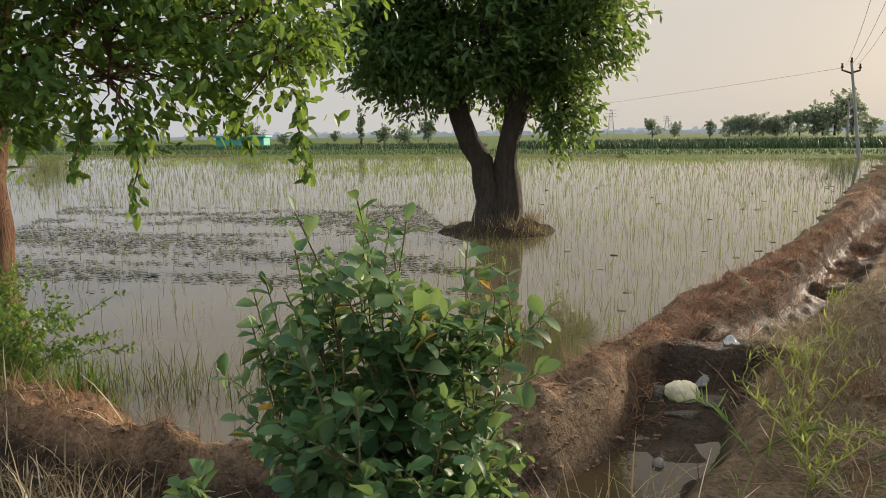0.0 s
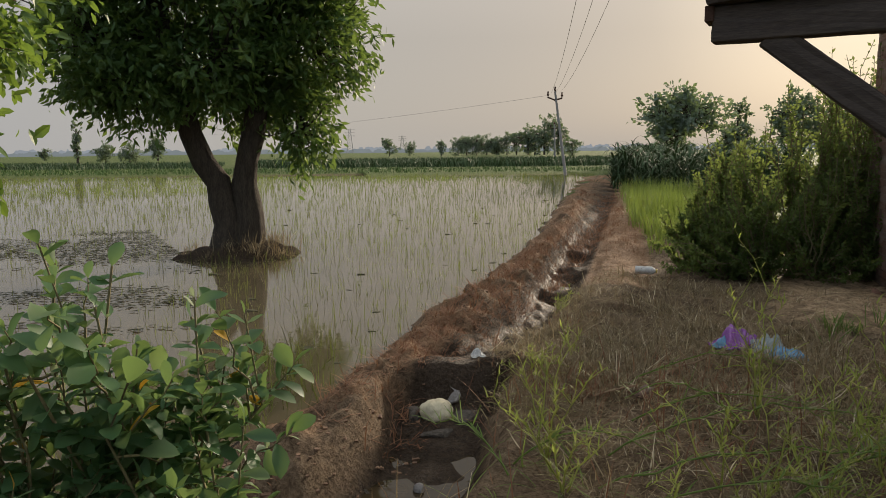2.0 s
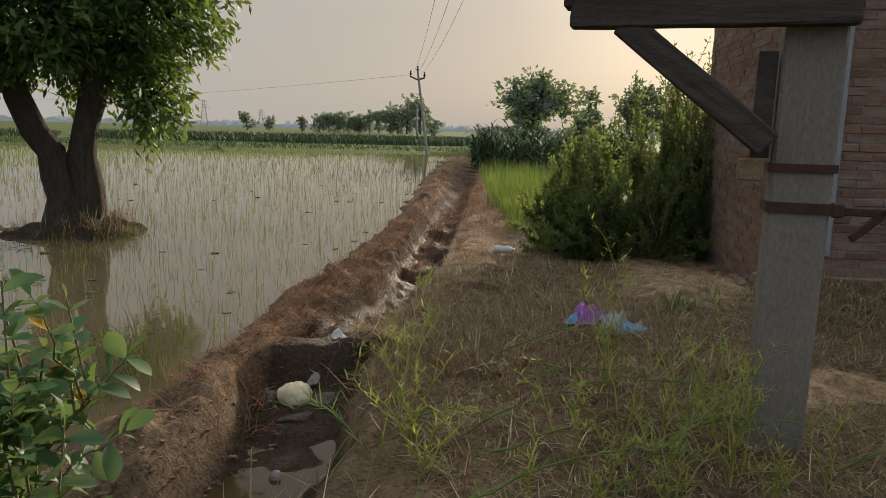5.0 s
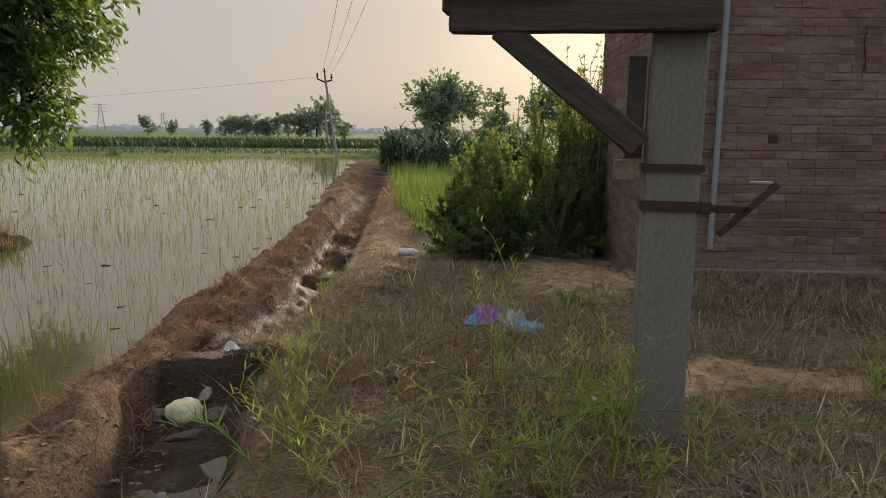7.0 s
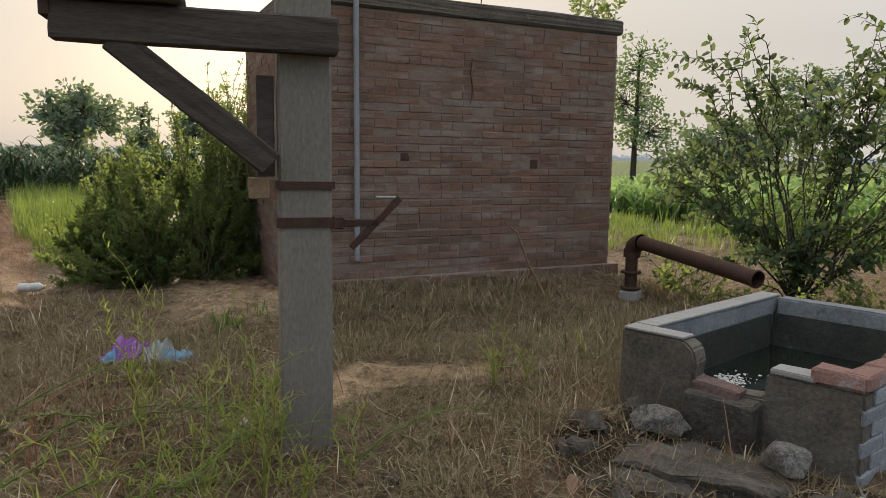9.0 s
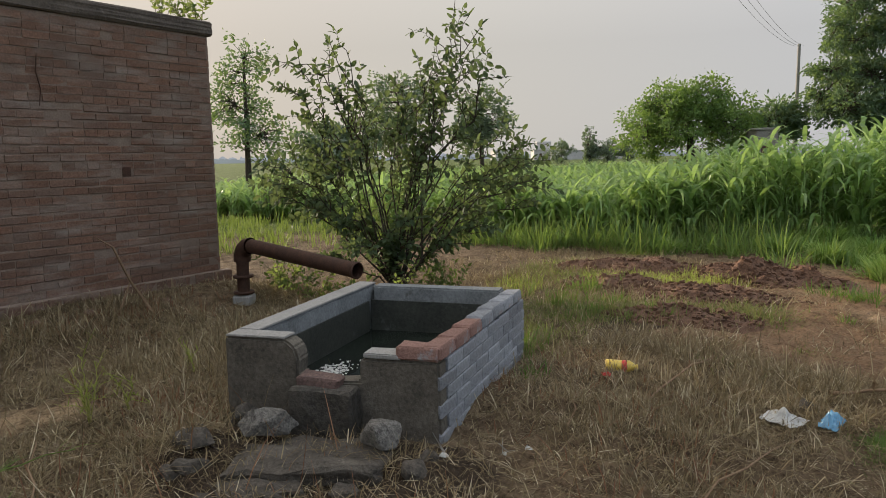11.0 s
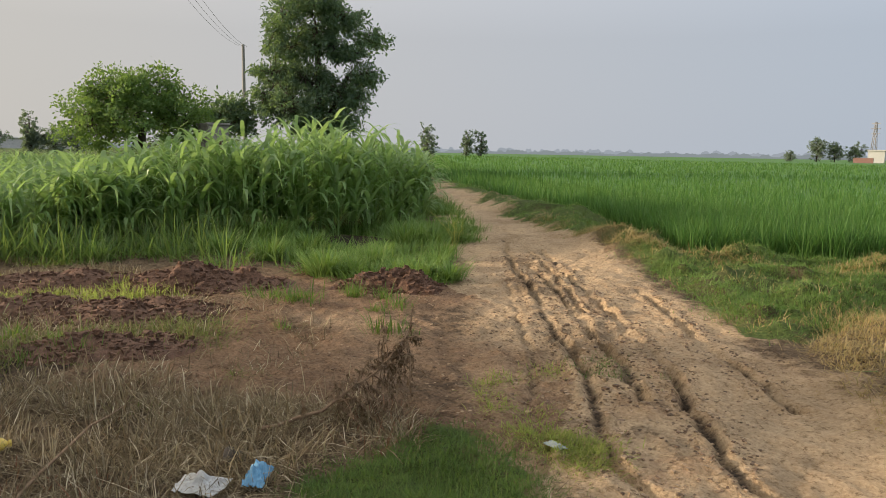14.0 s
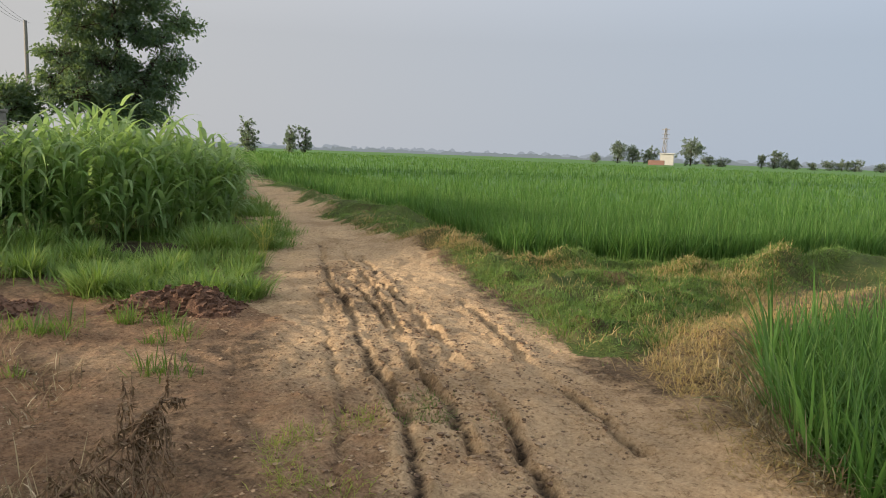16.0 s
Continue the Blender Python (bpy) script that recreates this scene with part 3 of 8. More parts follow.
ground = add_np("ground", np.stack([X, Y, Z], -1).reshape(-1, 3), quads, M_EARTH, smooth=True)
tagged(ground, "brown earth yard with straw, red soil bund and rutted sandy track", "ground", kind="structure")
big = fbm(X, Y, 0.8, 4, 51)
sand = np.maximum(smooth(-K["track"], -1.7, -0.6), 0.42 * inside(X, Y, [(3.0, -3.0), (5.0, -3.0), (7.5, -2.6), (9.0, -3.6), (8.4, -5.5), (6, -7), (3, -5)])) + 0.5 * big
path_w = 0.62 * smooth(-dist_line(X, Y, [(3.6, 3.0), (4.1, 3.0), (4.55, 2.55)])[0], -0.45, -0.08)
path_w = np.maximum(path_w, 0.55 * smooth(-dist_line(X, Y, [(4.6, 5.0), (5.2, 5.9), (5.6, 6.6)])[0], -1.0, -0.3))
sand = np.maximum(sand, path_w)
sand = np.maximum(sand, 0.62 * smooth(-np.hypot((X - 6.75) / 1.1, (Y + 3.45) / 0.55), -1.15, -0.5))
red = np.where(K["shore"] < 0.0, smooth(K["shore"], -1.0, -0.3), 0) * (0.75 + big)
red = np.maximum(red, 0.9 * smooth(-np.abs(K["chan"] - 0.62), -0.55, -0.2) * (K["calong"] < 33) * (K["shore"] < -1))
red = np.maximum(red, 0.55 * inside(X, Y, [(3.6, -2.6), (6.2, -1.2), (9.0, -1.4), (10.5, -3.0), (8.6, -5.2), (6.2, -4.9), (4.6, -3.9)]) + big * 0.5)
far_green = smooth(np.hypot(X - 2, Y - 2), 9, 16) * (~K["in"]) * (K["chan"] > 1.1) * (K["track"] > 1.6)
grass = np.maximum(far_green, 0.95 * smooth(-dist_line(X, Y, RICE_EDGE)[0], -1.6, -0.3) * (K["track"] > 1.0) * (Y < -5))
grass = np.maximum(grass, inside(X, Y, VERGE) * (0.75 + 0.8 * fbm(X, Y, 1.4, 3, 52)))
grass = np.maximum(grass, 0.8 * smooth(-np.hypot((X - 4.0) / 0.6, (Y + 2.28) / 0.6) + 0.9 * fbm(X, Y, 1.8, 4, 160), -1.0, -0.6))
mud = np.where(K["shore"] > 0.05, 1.0, 0.0)
mud = np.maximum(mud, smooth(-K["chan"], -0.4, -0.15) * (K["shore"] < 0))
mud = np.maximum(mud, 0.8 * smooth(-np.hypot((X - 3.75) / 0.5, (Y - 0.75) / 0.9), -1.2, -0.7))
mud = np.maximum(mud, 0.38 * smooth(fbm(X, Y, 0.75, 4, 78), 0.1, 0.3) * (K["track"] > 1.2) * smooth(-np.hypot(X - 3.5, Y), -13, -9))
for pts, depth, wide in RUTS:
    mud = np.maximum(mud, (0.42 + 6 * depth) * np.exp(-(rut_distance(X, Y, pts) / (wide * 1.3)) ** 2) * (0.25 + 0.75 * smooth(fbm(X, Y, 1.3, 3, 57), -0.25, 0.15)))
churn = dist_line(X, Y, [(9, -7.4), (6.4, -5.5), (5.0, -4.5), (3.8, -3.5)])[0]
mud = np.maximum(mud, 0.45 * smooth(-churn, -0.75, -0.2) * smooth(fbm(X, Y, 2.2, 4, 58), -0.02, 0.25))
mud = np.maximum(mud, 0.45 * smooth(-np.hypot((X - 5.6) / 1.1, (Y + 2.75) / 0.6), -1.1, -0.5) * smooth(fbm(X, Y, 1.6, 4, 59), -0.2, 0.15))
mud = np.maximum(mud, 0.9 * smooth(-np.hypot((X - 11.2) / 1.0, (Y + 6.0) / 0.8), -1.1, -0.5))
red = np.maximum(red, 0.5 * smooth(-churn, -0.9, -0.3) * smooth(fbm(X, Y, 1.2, 3, 60), -0.1, 0.2))
mud = np.maximum(mud, 0.85 * smooth(fbm(X, Y, 0.9, 3, 77), 0.1, 0.3) * smooth(-np.hypot((X - 6.6) / 2.4, (Y + 1.6) / 0.9), -1.2, -0.6))
wet = smooth(-K["chan"], -0.3, -0.1) * (K["shore"] < 0) + (np.abs(K["shore"]) < 0.12)
for name, a in (("sand", sand), ("red", red), ("grass", grass), ("mud", mud), ("wet", wet)):
    at = ground.data.attributes.new(name, "FLOAT", "POINT")
    at.data.foreach_set("value", np.clip(a, 0, 1).astype(np.float32).ravel())


def sheet(name, poly, z, mat, label, category):
    bm = bmesh.new()
    bm.faces.new([bm.verts.new((x, y, z)) for x, y in poly])
    bmesh.ops.triangulate(bm, faces=bm.faces[:])
    return tagged(part(name, bm, mat), label, category, kind="structure")


sheet("paddy_water", PADDY, -0.13, M_PADDY, "still muddy water flooding the rice paddy", "water")
sheet("ditch_water", [(-0.5, 1.85), (-0.4, 2.7), (0.3, 3.2), (0.55, 3.7), (0.8, 3.85), (1.25, 3.8), (1.45, 3.3), (1.2, 2.5), (0.6, 1.85)], -0.212, M_DITCH, "shallow puddle in the muddy ditch", "water")
sheet("channel_water", [(1.45, 4.9), (1.75, 5.45), (2.7, 7.4), (3.6, 9.4), (4.1, 9.2), (3.25, 7.3), (2.45, 5.6), (1.85, 4.75)], -0.172, M_DITCH, "thin water trickling along the field channel", "water")


# ---- plant and tube generators ----
def tube_np(pts, radii, sides=6):
    """Vertices and quads of a tapered tube along pts."""
    pts, radii = np.asarray(pts, float), np.asarray(radii, float)
    n = len(pts)
    tan = np.gradient(pts, axis=0)
    tan /= np.linalg.norm(tan, axis=1)[:, None] + 1e-9
    ref = np.where(np.abs(tan[:, 2:3]) > 0.9, np.array([[1.0, 0, 0]]), np.array([[0, 0, 1.0]]))
    a = np.cross(tan, ref)
    a /= np.linalg.norm(a, axis=1)[:, None]
    b = np.cross(tan, a)
    th = np.arange(sides) * 2 * np.pi / sides
    v = pts[:, None] + radii[:, None, None] * (a[:, None] * np.cos(th)[None, :, None] + b[:, None] * np.sin(th)[None, :, None])
    i = np.arange(n * sides).reshape(n, sides)
    f = np.stack([i[:-1], np.roll(i[:-1], -1, 1), np.roll(i[1:], -1, 1), i[1:]], -1).reshape(-1, 4)
    return v.reshape(-1, 3), f


class Bag:
    """Collects pieces of one mesh."""

    def __init__(self):
        self.v, self.f, self.n = [], [], 0

    def add(self, v, f):
        self.v.append(np.asarray(v, float).reshape(-1, 3))
        self.f.append(np.asarray(f, int) + self.n)
        self.n += len(self.v[-1])

    def tube(self, pts, radii, sides=6):
        self.add(*tube_np(pts, radii, sides))

    def make(self, name, mat, parent=None, smooth=False, label=""):
        return add_np(name, np.concatenate(self.v), np.concatenate(self.f), mat, parent, smooth, label)


def bent(a, b, n=6, wobble=0.05, sag=0.0, r=rng):
    """A line of points from a to b that strays a little."""
    a, b = np.asarray(a, float), np.asarray(b, float)
    t = np.linspace(0, 1, n)[:, None]
    size = np.linalg.norm(b - a)
    p = a + (b - a) * t
    p[1:-1] += r.normal(0, wobble * size, (n - 2, 3))
    p[:, 2] += sag * size * (t[:, 0] * (1 - t[:, 0])) * 4
    return p


def ribbons(base, az, length, width, lean, bend, seg=3, cup=0.0):
    """Blades: base (n,3); lean: angle from upright at the foot; bend: more lean towards the tip (radians)."""
    n = len(base)
    az, length, width, lean, bend = (np.broadcast_to(np.asarray(q, float), (n,)) for q in (az, length, width, lean, bend))
    t = np.linspace(0, 1, seg + 1)
    d = np.stack([np.cos(az), np.sin(az)], -1)
    side = np.stack([-np.sin(az), np.cos(az), np.zeros(n)], -1)
    p = base.astype(float).copy()
    rows = []
    for i, ti in enumerate(t):
        w = width * (1 - ti ** 1.7) * (0.65 + 0.7 * min(1, ti * 3)) * 0.5 + 0.0004
        rows.append(np.stack([p - side * w[:, None], p + side * w[:, None]], 1))
        if i < seg:
            a = lean + bend * (ti + 0.5 / seg) ** 1.3
            step = length / seg
            p = p + np.concatenate([d * (np.sin(a) * step)[:, None], (np.cos(a) * step)[:, None]], 1)
    v = np.stack(rows, 1).reshape(n, -1, 3)
    k = v.shape[1]
    f = np.array([[2 * i, 2 * i + 1, 2 * i + 3, 2 * i + 2] for i in range(seg)])
    return v.reshape(-1, 3), (f[None] + (np.arange(n) * k)[:, None, None]).reshape(-1, 4)


def leaves_np(p, d, length, width, r=rng, curl=0.15, roll=0.6):
    """Ovate leaves, folded along the rib and drooping at the tip: p foot, d direction."""
    n = len(p)
    d = d / (np.linalg.norm(d, axis=1)[:, None] + 1e-9)
    up = np.tile(np.array([0, 0, 1.0]), (n, 1)) + r.normal(0, roll, (n, 3))
    s = np.cross(d, up)
    s /= np.linalg.norm(s, axis=1)[:, None] + 1e-9
    u = np.cross(s, d)
    L, W = (np.broadcast_to(np.asarray(q, float), (n,))[:, None] for q in (length, width))
    c = r.normal(curl, curl, (n, 1)) * L
    rib = [p, p + d * L * 0.45 - u * c * 0.1, p + d * L - u * c]
    left = p + d * L * 0.3 - s * W * 0.5 + u * W * 0.14
    right = p + d * L * 0.3 + s * W * 0.5 + u * W * 0.14
    l2 = p + d * L * 0.72 - s * W * 0.42 - u * (c * 0.5 - W * 0.08)
    r2 = p + d * L * 0.72 + s * W * 0.42 - u * (c * 0.5 - W * 0.08)
    v = np.stack([rib[0], left, rib[1], right, l2, rib[2], r2], 1)
    q = np.array([[0, 3, 2, 1], [1, 2, 5, 4], [2, 3, 6, 5]])
    return v.reshape(-1, 3), (q[None] + (np.arange(n) * 7)[:, None, None]).reshape(-1, 4)


def cupped_np(p, d, length, width, r=rng):
    """Broad cupped leaves, widest past the middle, with raised edges and a drooping tip."""
    n = len(p)
    d = d / (np.linalg.norm(d, axis=1)[:, None] + 1e-9)
    up = np.tile(np.array([0, 0, 1.0]), (n, 1)) + r.normal(0, 0.35, (n, 3))
    s = np.cross(d, up)
    s /= np.linalg.norm(s, axis=1)[:, None] + 1e-9
    u = np.cross(s, d)
    L, W = (np.broadcast_to(np.asarray(q, float), (n,))[:, None] for q in (length, width))
    c = r.normal(0.22, 0.2, (n, 1)) * L
    cup = r.uniform(0.08, 0.3, (n, 1))
    rows = []
    for t, h in ((0.0, 0.05), (0.16, 0.42), (0.42, 0.86), (0.7, 1.0), (0.9, 0.62), (1.0, 0.06)):
        mid = p + d * L * t - u * c * t * t
        for q in (-1, 0, 1):
            rows.append(mid + s * W * (0.5 * h * q) + u * W * cup * abs(q) * h * (1 + 0.25 * r.normal(0, 1, (n, 1))))
    v = np.stack(rows, 1)
    f = np.array([[3 * i + j, 3 * i + j + 1, 3 * i + j + 4, 3 * i + j + 3] for i in range(5) for j in range(2)])
    return v.reshape(-1, 3), (f[None] + (np.arange(n) * 18)[:, None, None]).reshape(-1, 4)


def diamonds_np(p, d, length, width, r=rng, droop=0.0):
    """Small leaves of one bent quad each."""
    n = len(p)
    d = d + np.array([0, 0, -droop])
    d = d / (np.linalg.norm(d, axis=1)[:, None] + 1e-9)
    s = np.cross(d, r.normal(0, 1, (n, 3)))
    s /= np.linalg.norm(s, axis=1)[:, None] + 1e-9
    u = np.cross(s, d)
    L, W = (np.broadcast_to(np.asarray(q, float), (n,))[:, None] for q in (length, width))
    v = np.stack([p, p + d * L * 0.5 + s * W * 0.5 + u * W * 0.12, p + d * L, p + d * L * 0.5 - s * W * 0.5 + u * W * 0.12], 1)
    return v.reshape(-1, 3), np.arange(4 * n).reshape(n, 4)


def crown(name, base, trunks, blobs, clusters, per, leaf, mat, bark, label, category, seed, spread=0.3, droop=0.4, group="", hang=(), twig=0.006, fine=False, skip=0.0):
    """A tree. trunks: lists of (x, y, z, radius) from the foot up; blobs: (centre, radii) of the crown; clusters of leaves lie in them,
    each on a twig that grows from the nearest limb."""
    r = np.random.default_rng(seed)
    e = thing(name, base, label, category, group)
    b0 = np.array(base, float)
    wood = Bag()
    limbs = []
    for tr in trunks:
        tr = np.array(tr, float)
        n = 12
        t = np.linspace(0, 1, n) * (len(tr) - 1)
        pts = np.stack([np.interp(t, np.arange(len(tr)), tr[:, i]) for i in range(4)], 1)
        pts[1:, :3] += r.normal(0, 0.12, (n - 1, 3)) * pts[1:, 3:4]
        rad = pts[:, 3] * (1 + r.normal(0, 0.04, n))
        wood.tube(pts[:, :3] - b0, rad, 14 if rad[0] > 0.05 else 7)
        limbs.append(pts[:, :3])
    nodes_ = np.concatenate([q[len(q) // 3:] for q in limbs])
    pos = []
    for (c, rr), share in zip(blobs, np.array([np.prod(q[1]) ** (2 / 3) for q in blobs]) / sum(np.prod(q[1]) ** (2 / 3) for q in blobs)):
        m = max(3, int(clusters * share))
        q = r.normal(0, 1, (m, 3))
        q /= np.linalg.norm(q, axis=1)[:, None]
        q *= (r.uniform(0.12, 1, (m, 1)) ** 0.42) * (1 + 0.3 * r.normal(0, 1, (m, 1)) * 0.5)
        pos.append(np.array(c) + q * np.array(rr))
    pos = np.concatenate(pos)
    boughs = []
    for (c, rr) in blobs:
        a = nodes_[np.argmin(np.linalg.norm(nodes_ - np.array(c), axis=1))]
        line = bent(a, c, 7, 0.05, 0.03, r)
        size = max(0.012, 0.028 * max(rr))
        wood.tube(line - b0, np.linspace(size, size * 0.45, 7), 6)
        boughs.append(line[2:])
    nodes_ = np.concatenate([nodes_] + boughs)
    P, D = [], []
    for c in pos:
        a = nodes_[np.argmin(np.linalg.norm(nodes_ - c, axis=1) + 0.3 * np.maximum(0, nodes_[:, 2] - c[2]))]
        line = bent(a, c, 4, 0.08, 0.06, r)
        wood.tube(line - b0, np.linspace(twig * 1.8, twig * 0.6, 4), 4)
        away = c - a
        away = away / (np.linalg.norm(away) + 1e-6)
        k = max(2, int(per * r.uniform(0.5, 1.4)))
        t = r.uniform(0, 1, (k, 1))
        s = c - away * spread * 0.4 + away * spread * t * 1.2 + r.normal(0, spread * 0.38, (k, 3)) * (1.05 - 0.4 * t)
        P.append(s)
        D.append(away * 0.7 + r.normal(0, 0.75, (k, 3)) + np.array([0, 0, -droop]))
    for a, b in hang:
        line = bent(a, b, 8, 0.03, 0.05, r)
        wood.tube(line - b0, np.linspace(twig * 2, twig * 0.7, 8), 4)
        k = int(per * 2.2)
        t = r.uniform(0.15, 1, k)
        s = np.stack([np.interp(t * 7, np.arange(8), line[:, i]) for i in range(3)], 1)
        P.append(s + r.normal(0, 0.02, (k, 3)))
        D.append((line[-1] - line[0])[None] / np.linalg.norm(line[-1] - line[0]) * 0.5 + r.normal(0, 0.7, (k, 3)) + np.array([0, 0, -droop]))
    P, D = np.concatenate(P) - b0, np.concatenate(D)
    n = len(P)
    size = leaf[0] * r.uniform(0.6, 1.3, n)
    wood.make("trunk", bark, e, True)
    v, f = (leaves_np if fine else diamonds_np)(P, D, size, size * leaf[1], r)
    add_np("crown", v, f, mat, e)
    return e


def box_bm(sx, sy, sz, bevel=0.0, jitter=0.0, cuts=0, r=random):
    """A box centred on its base, with bevelled, uneven edges."""
    bm = bmesh.new()
    bmesh.ops.create_cube(bm, size=1)
    bmesh.ops.scale(bm, vec=(sx, sy, sz), verts=bm.verts)
    bmesh.ops.translate(bm, vec=(0, 0, sz / 2), verts=bm.verts)
    if cuts:
        bmesh.ops.subdivide_edges(bm, edges=bm.edges[:], cuts=cuts, use_grid_fill=True)
    if bevel:
        bmesh.ops.bevel(bm, geom=bm.edges[:] if not cuts else [e for e in bm.edges if e.calc_face_angle(0) > 0.5], offset=bevel, segments=1, affect="EDGES")
    if jitter:
        for v in bm.verts:
            v.co += Vector((r.uniform(-1, 1), r.uniform(-1, 1), r.uniform(-1, 1))) * jitter
    return bm


def lump_bm(sx, sy, sz, rough=0.25, seed=0, level=3, flat=0.35):
    """A stone or clod: an uneven ball with a flattened foot."""
    bm = bmesh.new()
    bmesh.ops.create_icosphere(bm, subdivisions=level, radius=0.5)
    for v in bm.verts:
        n1 = noise.noise(v.co * 2.3 + Vector((seed * 7.1, seed * 3.3, 0)))
        n2 = noise.noise(v.co * 6.0 + Vector((seed * 1.7, 0, seed * 5.3)))
        v.co *= 1 + rough * n1 + rough * 0.4 * n2
        v.co.z = max(v.co.z, -flat)
    bmesh.ops.scale(bm, vec=(sx, sy, sz), verts=bm.verts)
    bmesh.ops.translate(bm, vec=(0, 0, flat * sz), verts=bm.verts)
    return bm


# ---- brick shed ----
H0, H1 = Vector((5.25, 4.87, 0)), Vector((8.36, 3.13, 0))
SHED_L = (H1 - H0).length
shed = thing("brick_shed", H0, "old red brick shed with a flat roof and flaking mortar", "shed")
shed.rotation_euler.z = math.atan2(H1.y - H0.y, H1.x - H0.x)
SHED_H, SHED_D = 2.775, 2.6


def local_box(name, x0, x1, y0, y1, z0, z1, mat, parent, bevel=0.006, label="", cuts=0, jitter=0.0):
    bm = box_bm(x1 - x0, y1 - y0, z1 - z0, bevel, jitter, cuts)
    bmesh.ops.translate(bm, vec=((x0 + x1) / 2, (y0 + y1) / 2, z0), verts=bm.verts)
    return part(name, bm, mat, parent, label)


front = local_box("front_wall", 0, SHED_L, 0, 0.23, -0.1, SHED_H, M_MORTAR, shed, 0.004)
local_box("back_wall", 0, SHED_L, SHED_D - 0.23, SHED_D, -0.1, SHED_H, M_BRICKS, shed)
side_l = local_box("side_wall", 0, 0.23, 0.232, SHED_D - 0.232, -0.1, SHED_H, M_MORTAR, shed, 0.004)
side_r = local_box("side_wall", SHED_L - 0.23, SHED_L, 0.232, SHED_D - 0.232, -0.1, SHED_H, M_MORTAR, shed, 0.004)
M_ROOF = surface("sooty_roof_cement", (0.07, 0.055, 0.045), (0.16, 0.13, 0.105), 4, 50, 0.9, 0.7, 0.01, spots=((0.22, 0.19, 0.16), 5, 0.62))
local_box("roof_slab", -0.06, SHED_L + 0.06, -0.035, SHED_D + 0.06, SHED_H + 0.002, SHED_H + 0.16, M_ROOF, shed, 0.02, "dark weathered cement roof slab with a broken edge", 7, 0.005)
plinth = local_box("plinth", -0.06, SHED_L + 0.09, -0.085, -0.012, -0.1, 0.235, M_MORTAR, shed, 0.01, "brick plinth step")
HOLES = ((1.03, 1.40), (2.52, 1.35))
COURSE, BL = 0.0765, 0.236
brick_meshes = []
for q in range(10):
    me = bpy.data.meshes.new("brick")
    bm = box_bm(BL - 0.005, 0.03, COURSE - 0.013, 0.005, 0.003, 0, random.Random(q))
    bm.to_mesh(me)
    bm.free()
    me.materials.append(M_BRICK)
    brick_meshes.append(me)
joined = Bag()
rb = random.Random(11)
unit = np.array([[-1, -1, 0], [1, -1, 0], [1, 1, 0], [-1, 1, 0], [-1, -1, 1], [1, -1, 1], [1, 1, 1], [-1, 1, 1]], float)
unit_f = np.array([[0, 3, 2, 1], [4, 5, 6, 7], [0, 1, 5, 4], [1, 2, 6, 5], [2, 3, 7, 6], [3, 0, 4, 7]])
count = 0
rows_n = int(SHED_H / COURSE)
for row in range(3, rows_n):
    z = row * COURSE
    headers = row % 4 == 2
    bl = BL / 2 if headers else BL
    x = (0.0 if row % 2 else -BL / 2) + rb.uniform(-0.01, 0.01)
    while x < SHED_L - 0.02:
        a, b = max(x, 0.004), min(x + bl, SHED_L - rb.uniform(-0.012, 0.012))
        mid = (a + b) / 2
        x += bl
        if b - a < 0.05 or any(abs(mid - hx) < 0.09 and abs(z + 0.035 - hz) < 0.05 for hx, hz in HOLES):
            continue
        proud = 0.0105 + rb.uniform(-0.004, 0.003) + (0.006 if rb.random() < 0.08 else 0)
        if count < 300 and not headers and abs(b - a - BL) < 0.01 and 5 <= row <= 25:
            ob = new("brick", brick_meshes[rb.randrange(10)])
            ob.parent = front
            ob.location = (mid, -0.001 + proud, z + 0.006)
            ob.rotation_euler = (rb.uniform(-0.012, 0.012), rb.uniform(-0.014, 0.014), rb.uniform(-0.015, 0.015))
            count += 1
        else:
            v = unit * np.array([(b - a - 0.005) / 2, 0.015, COURSE - 0.013]) + np.array([mid, -0.001 + proud, z + 0.006])
            v += np.random.default_rng(row * 91 + int(mid * 50)).normal(0, 0.0028, v.shape)
            joined.add(v, unit_f)
ob = joined.make("upper_brickwork", M_BRICKS, front)
tagged(ob, "courses of worn red bricks", kind="stuff")
bag = Bag()
for row, (z0, hh, bl) in enumerate(((-0.02, 0.115, 0.236), (0.108, 0.118, 0.122))):
    x = -0.05
    while x < SHED_L + 0.06:
        b = min(x + bl * rb.uniform(0.92, 1.05), SHED_L + 0.088)
        v = unit * np.array([(b - x - 0.008) / 2, 0.02, hh]) + np.array([(x + b) / 2, -0.069 + rb.uniform(-0.006, 0.006), z0])
        bag.add(v + np.random.default_rng(row * 77 + int((x + 1) * 90)).normal(0, 0.004, v.shape), unit_f)
        x = b
tagged(bag.make("plinth_bricks", M_BRICKS, plinth), "bricks set on edge along the plinth", kind="stuff")
for wall, xx, ysign in ((side_l, 0.0105, 1), (side_r, SHED_L - 0.0105, 1)):
    bag = Bag()
    for row in range(0, rows_n):
        y = (0.0 if row % 2 else -BL / 2) + 0.0
        while y < SHED_D:
            a, b = max(y, 0.0), min(y + BL, SHED_D)
            y += BL
            if b - a > 0.05:
                v = unit * np.array([0.015, (b - a - 0.008) / 2, COURSE - 0.009]) * rb.uniform(0.97, 1.03) + np.array([xx + rb.uniform(-0.004, 0.004), (a + b) / 2, row * COURSE + 0.006])
                bag.add(v, unit_f)
    tagged(bag.make("side_brickwork", M_BRICKS, wall), "courses of worn red bricks", kind="stuff")
